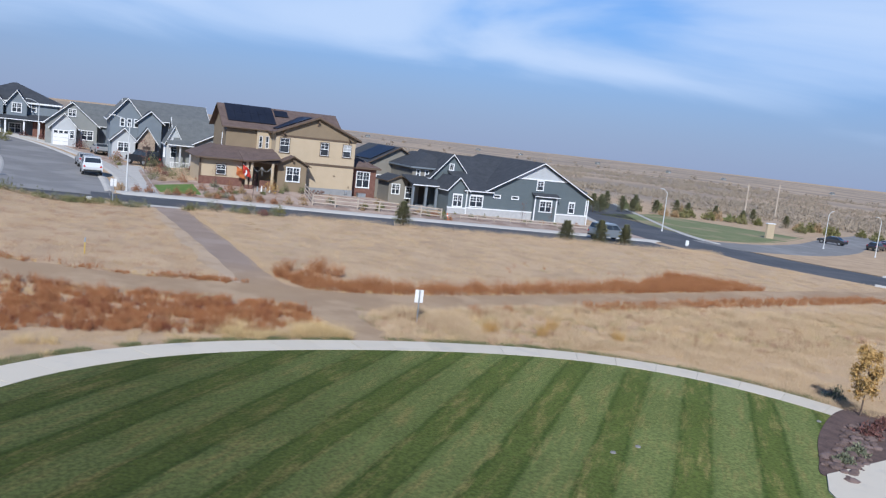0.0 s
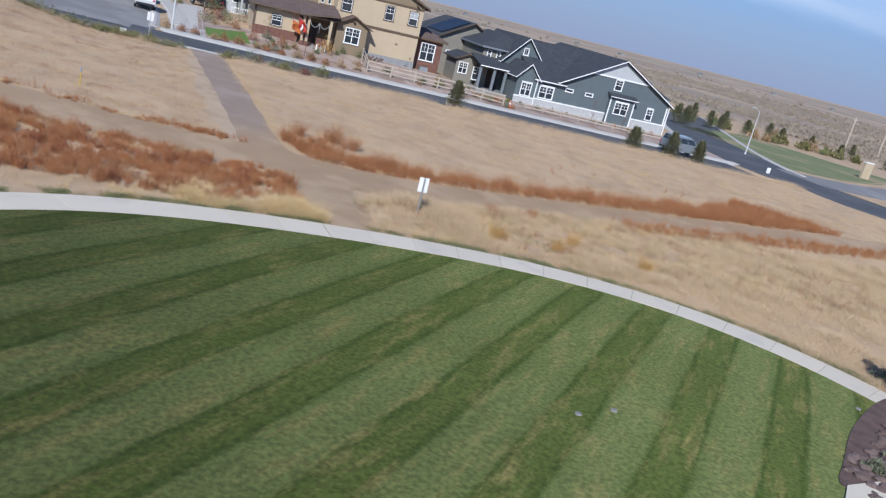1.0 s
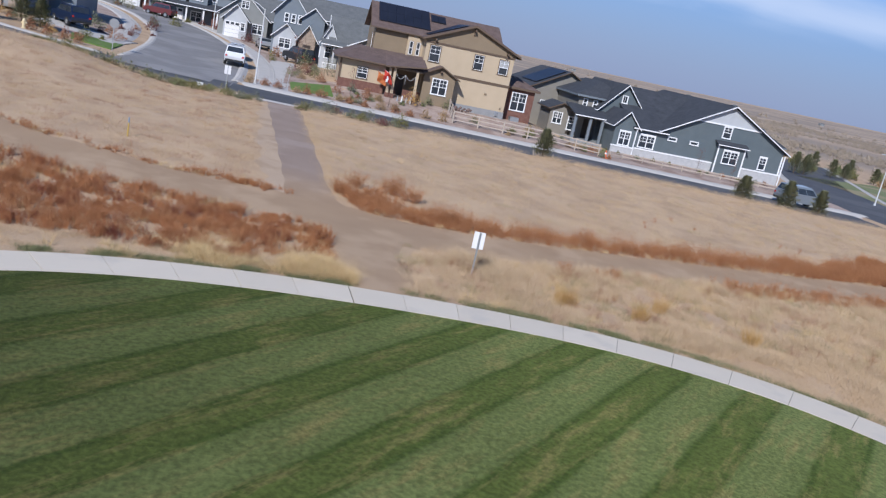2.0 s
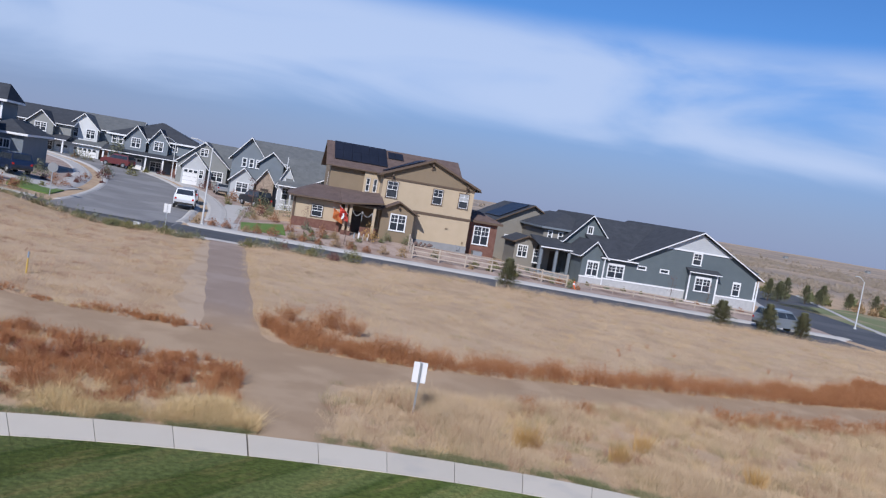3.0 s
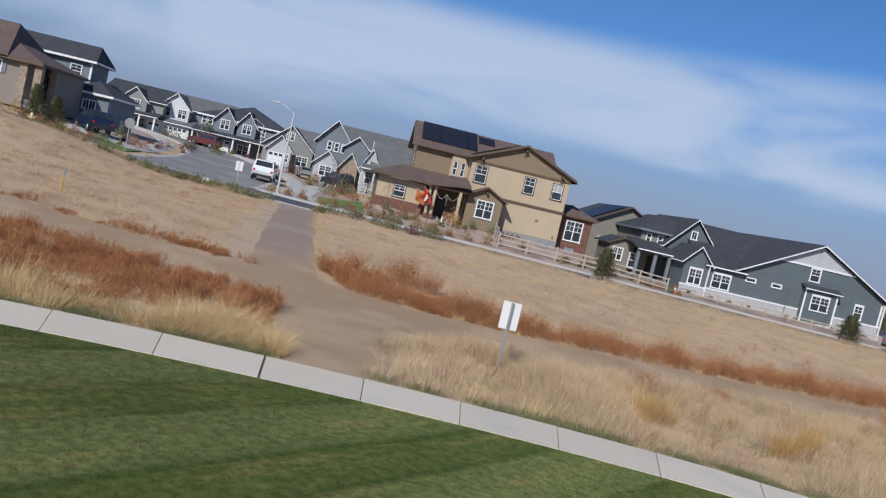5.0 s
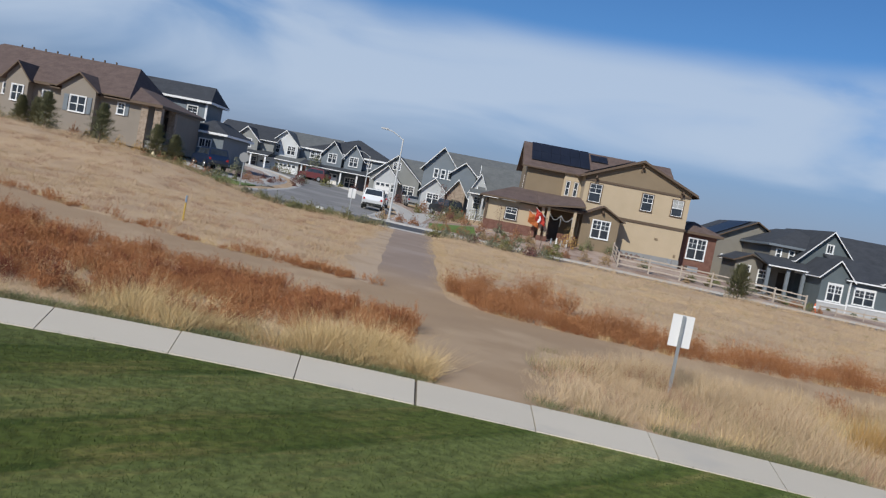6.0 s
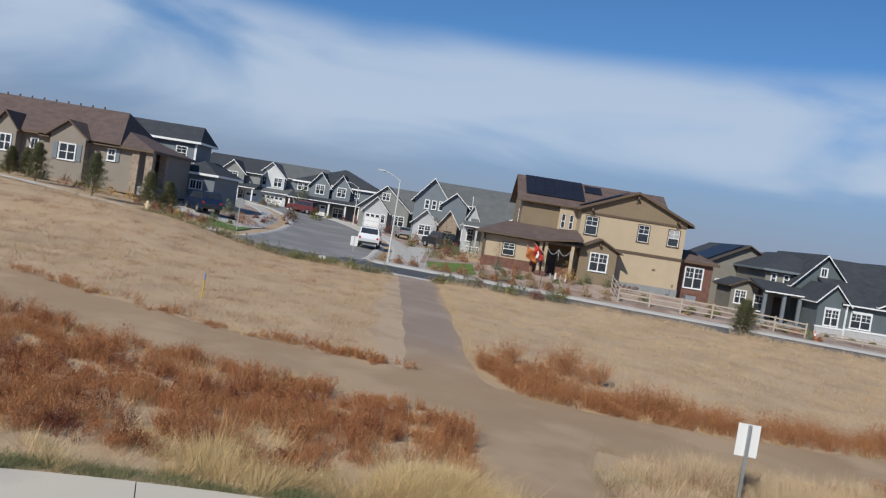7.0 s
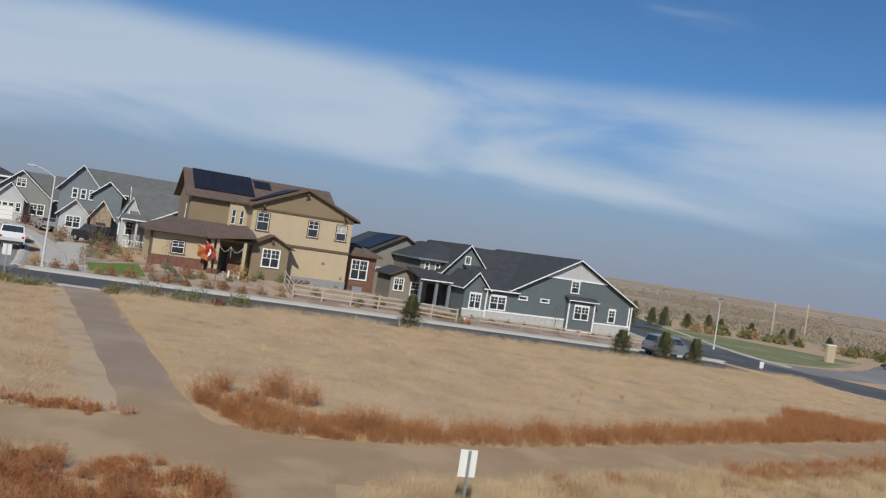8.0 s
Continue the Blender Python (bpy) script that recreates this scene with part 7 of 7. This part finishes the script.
# ---- vehicles ----
def paint(name, colour):
    m, n, l, b = node_mat(name)
    b.inputs["Base Color"].default_value = (*colour, 1)
    b.inputs["Roughness"].default_value, b.inputs["Coat Weight"].default_value, b.inputs["Coat Roughness"].default_value = 0.35, 0.8, 0.05
    b.inputs["Metallic"].default_value = 0.25
    t = n.new("ShaderNodeTexNoise")
    t.inputs["Scale"].default_value = 5
    bp = n.new("ShaderNodeBump")
    bp.inputs["Strength"].default_value = 0.02
    l.new(t.outputs["Fac"], bp.inputs["Height"]), l.new(bp.outputs[0], b.inputs["Normal"])
    return m


tyre_rubber = surf("tyre_rubber", (0.02, 0.02, 0.02), (0.035, 0.035, 0.035), 8, 0.9)
rim_metal = surf("rim_metal", (0.45, 0.46, 0.47), (0.55, 0.56, 0.57), 4, 0.3, 0.0, 30, metal=0.9)
tail_red = surf("tail_red", (0.4, 0.02, 0.015), (0.5, 0.03, 0.02), 4, 0.25, 0.0)
head_clear = surf("head_clear", (0.75, 0.76, 0.77), (0.82, 0.83, 0.84), 4, 0.15, 0.0)
SHAPES = {
    "suv": ([(-2.15, 0.42), (-2.2, 0.85), (-2.12, 1.2), (0.95, 1.2), (1.9, 1.1), (2.15, 0.9), (2.18, 0.42)], [(-2.08, 1.18), (-1.85, 1.84), (0.3, 1.88), (1.02, 1.18)], 0.93),
    "pickup": ([(-2.7, 0.55), (-2.72, 1.1), (2.4, 1.12), (2.65, 1.0), (2.68, 0.55)], [(-0.7, 1.1), (-0.55, 1.8), (0.75, 1.8), (1.4, 1.12)], 0.98),
    "sedan": ([(-2.3, 0.4), (-2.32, 0.85), (-1.9, 0.98), (1.9, 0.88), (2.28, 0.7), (2.3, 0.4)], [(-1.6, 0.97), (-1.0, 1.42), (0.4, 1.44), (1.2, 0.9)], 0.88),
}


def vehicle(name, kind, at, turn, colour, label, lift=0.0):
    root = thing(name, None, label, "vehicle")
    low, cab, w = SHAPES[kind]
    bm = bmesh.new()
    prism(bm, [(x, -w, z) for x, z in low], (0, 2 * w, 0))
    bmesh.ops.bevel(bm, geom=[e for e in bm.edges], offset=0.07, segments=2, profile=0.6)
    mat = paint(name + "_paint", colour)
    body = part("body", bm, mat, root)
    bm = bmesh.new()
    k = w * 0.82
    outline = [(x, z) for x, z in cab]
    a = [bm.verts.new((x, -(w - 0.04 if i in (0, 3) else k), z)) for i, (x, z) in enumerate(outline)]
    b = [bm.verts.new((x, (w - 0.04 if i in (0, 3) else k), z)) for i, (x, z) in enumerate(outline)]
    bm.faces.new(a), bm.faces.new(b[::-1])
    for i in range(4):
        j = (i + 1) % 4
        bm.faces.new((a[i], b[i], b[j], a[j]))
    bmesh.ops.recalc_face_normals(bm, faces=bm.faces)
    bmesh.ops.bevel(bm, geom=bm.edges[:], offset=0.06, segments=2)
    part("cabin", bm, mat, root)

    def panel(nm, pts, push, material, parent=root):
        bm2 = bmesh.new()
        prism(bm2, pts, push)
        return part(nm, bm2, material, parent)
    (x0, z0), (x1, z1), (x2, z2), (x3, z3) = outline
    for s in (-1, 1):
        def side(x, z):
            t = (z - z0) / (z1 - z0)
            return (x, s * ((w - 0.04) * (1 - t) + k * t + 0.012), z)
        zl, zh = z0 + 0.05, z1 - 0.13
        lerp = lambda p, q, z: p[0] + (q[0] - p[0]) * (z - p[1]) / (q[1] - p[1])
        e0, e1 = lerp((x0, z0), (x1, z1), zl), lerp((x0, z0), (x1, z1), zh)
        f0, f1 = lerp((x3, z3), (x2, z2), zl), lerp((x3, z3), (x2, z2), zh)
        parts = 3 if kind == "suv" else 2
        for i in range(parts):
            a0, a1 = i / parts + 0.008, (i + 1) / parts - 0.008
            p = [side(e0 + 0.12 + (f0 - e0 - 0.2) * a0, zl), side(e0 + 0.12 + (f0 - e0 - 0.2) * a1, zl), side(e1 + 0.1 + (f1 - e1 - 0.16) * a1, zh), side(e1 + 0.1 + (f1 - e1 - 0.16) * a0, zh)]
            panel("side_window", p, (0, -0.01 * s, 0), glass_dark)
    for nm, (ax, az), (bx, bz), o in (("rear_window", (x0, z0), (x1, z1), -0.015), ("windscreen", (x3, z3), (x2, z2), 0.015)):
        l0, l1 = 0.18, 0.88
        px, pz, qx, qz = ax + (bx - ax) * l0 + o, az + (bz - az) * l0 + 0.01, ax + (bx - ax) * l1 + o, az + (bz - az) * l1 + 0.01
        panel(nm, [(px, -w * 0.82, pz), (px, w * 0.82, pz), (qx, w * 0.74, qz), (qx, -w * 0.74, qz)], (-o * 0.7, 0, -0.005), glass_dark)
    back, front = min(x for x, z in low), max(x for x, z in low)
    for s in (-1, 1):
        panel("tail_light", [(back - 0.02, s * w * 0.92, 0.85), (back - 0.02, s * w * 0.7, 0.85), (back - 0.02, s * w * 0.75, 1.02), (back - 0.02, s * w * 0.92, 1.02)], (0.08, 0, 0), tail_red, body)
        panel("headlight", [(front + 0.015, s * w * 0.92, 0.68), (front + 0.015, s * w * 0.6, 0.68), (front + 0.015, s * w * 0.62, 0.8), (front + 0.015, s * w * 0.92, 0.82)], (-0.08, 0, 0), head_clear, body)
        for x in (back + 0.85, front - 0.85):
            r = 0.36
            r = 0.37
            wh = part("wheel", tube(bmesh.new(), (x, s * (w - 0.2), r), (x, s * (w + 0.03), r), r, r, 20), tyre_rubber, root)
            part("rim", tube(bmesh.new(), (x, s * (w + 0.02), r), (x, s * (w + 0.045), r), 0.22, 0.2, 14), rim_metal, wh)
    for x, nm in ((back - 0.03, "bumper"), (front - 0.05, "bumper")):
        part(nm, boxes((x, x + 0.08, -w * 0.9, w * 0.9, 0.42, 0.6)), tyre_rubber, root)
    root.matrix_world = pose(at[0], at[1], gz(*at) + 0.05 + lift, 0, 0, turn)
    return root


vehicle("parked_car", "suv", (-26.4, 64.5), 93, (0.7, 0.71, 0.72), "white parked sport utility car at the kerb")
vehicle("parked_car", "sedan", (-26.9, 72.5), 95, (0.45, 0.47, 0.5), "silver parked car behind a white one")
vehicle("car", "suv", (25.3, 46.0), 0, (0.2, 0.23, 0.26), "silver-blue sport utility car on the street", 0.06)
vehicle("parked_car", "suv", (-41.0, 62.2), 128, (0.015, 0.027, 0.065), "dark blue car in a driveway")
vehicle("parked_car", "suv", (-20.4, 79.5), 122, (0.01, 0.012, 0.014), "black sport utility car in a driveway")
vehicle("parked_car", "suv", (-40.8, 107.5), 160, (0.13, 0.025, 0.03), "dark red car before far houses")
vehicle("parked_car", "sedan", (-25.0, 92), 100, (0.35, 0.36, 0.37), "grey car parked by far houses")
for i, (x, y, c) in enumerate(((98, 68, (0.03, 0.03, 0.035)), (104, 71, (0.2, 0.03, 0.03)), (110, 75, (0.05, 0.05, 0.06)), (92, 72, (0.04, 0.04, 0.045)))):
    vehicle("parked_car", "sedan", (x, y), 20 + 30 * i, c, "dark car in a distant parking lot")
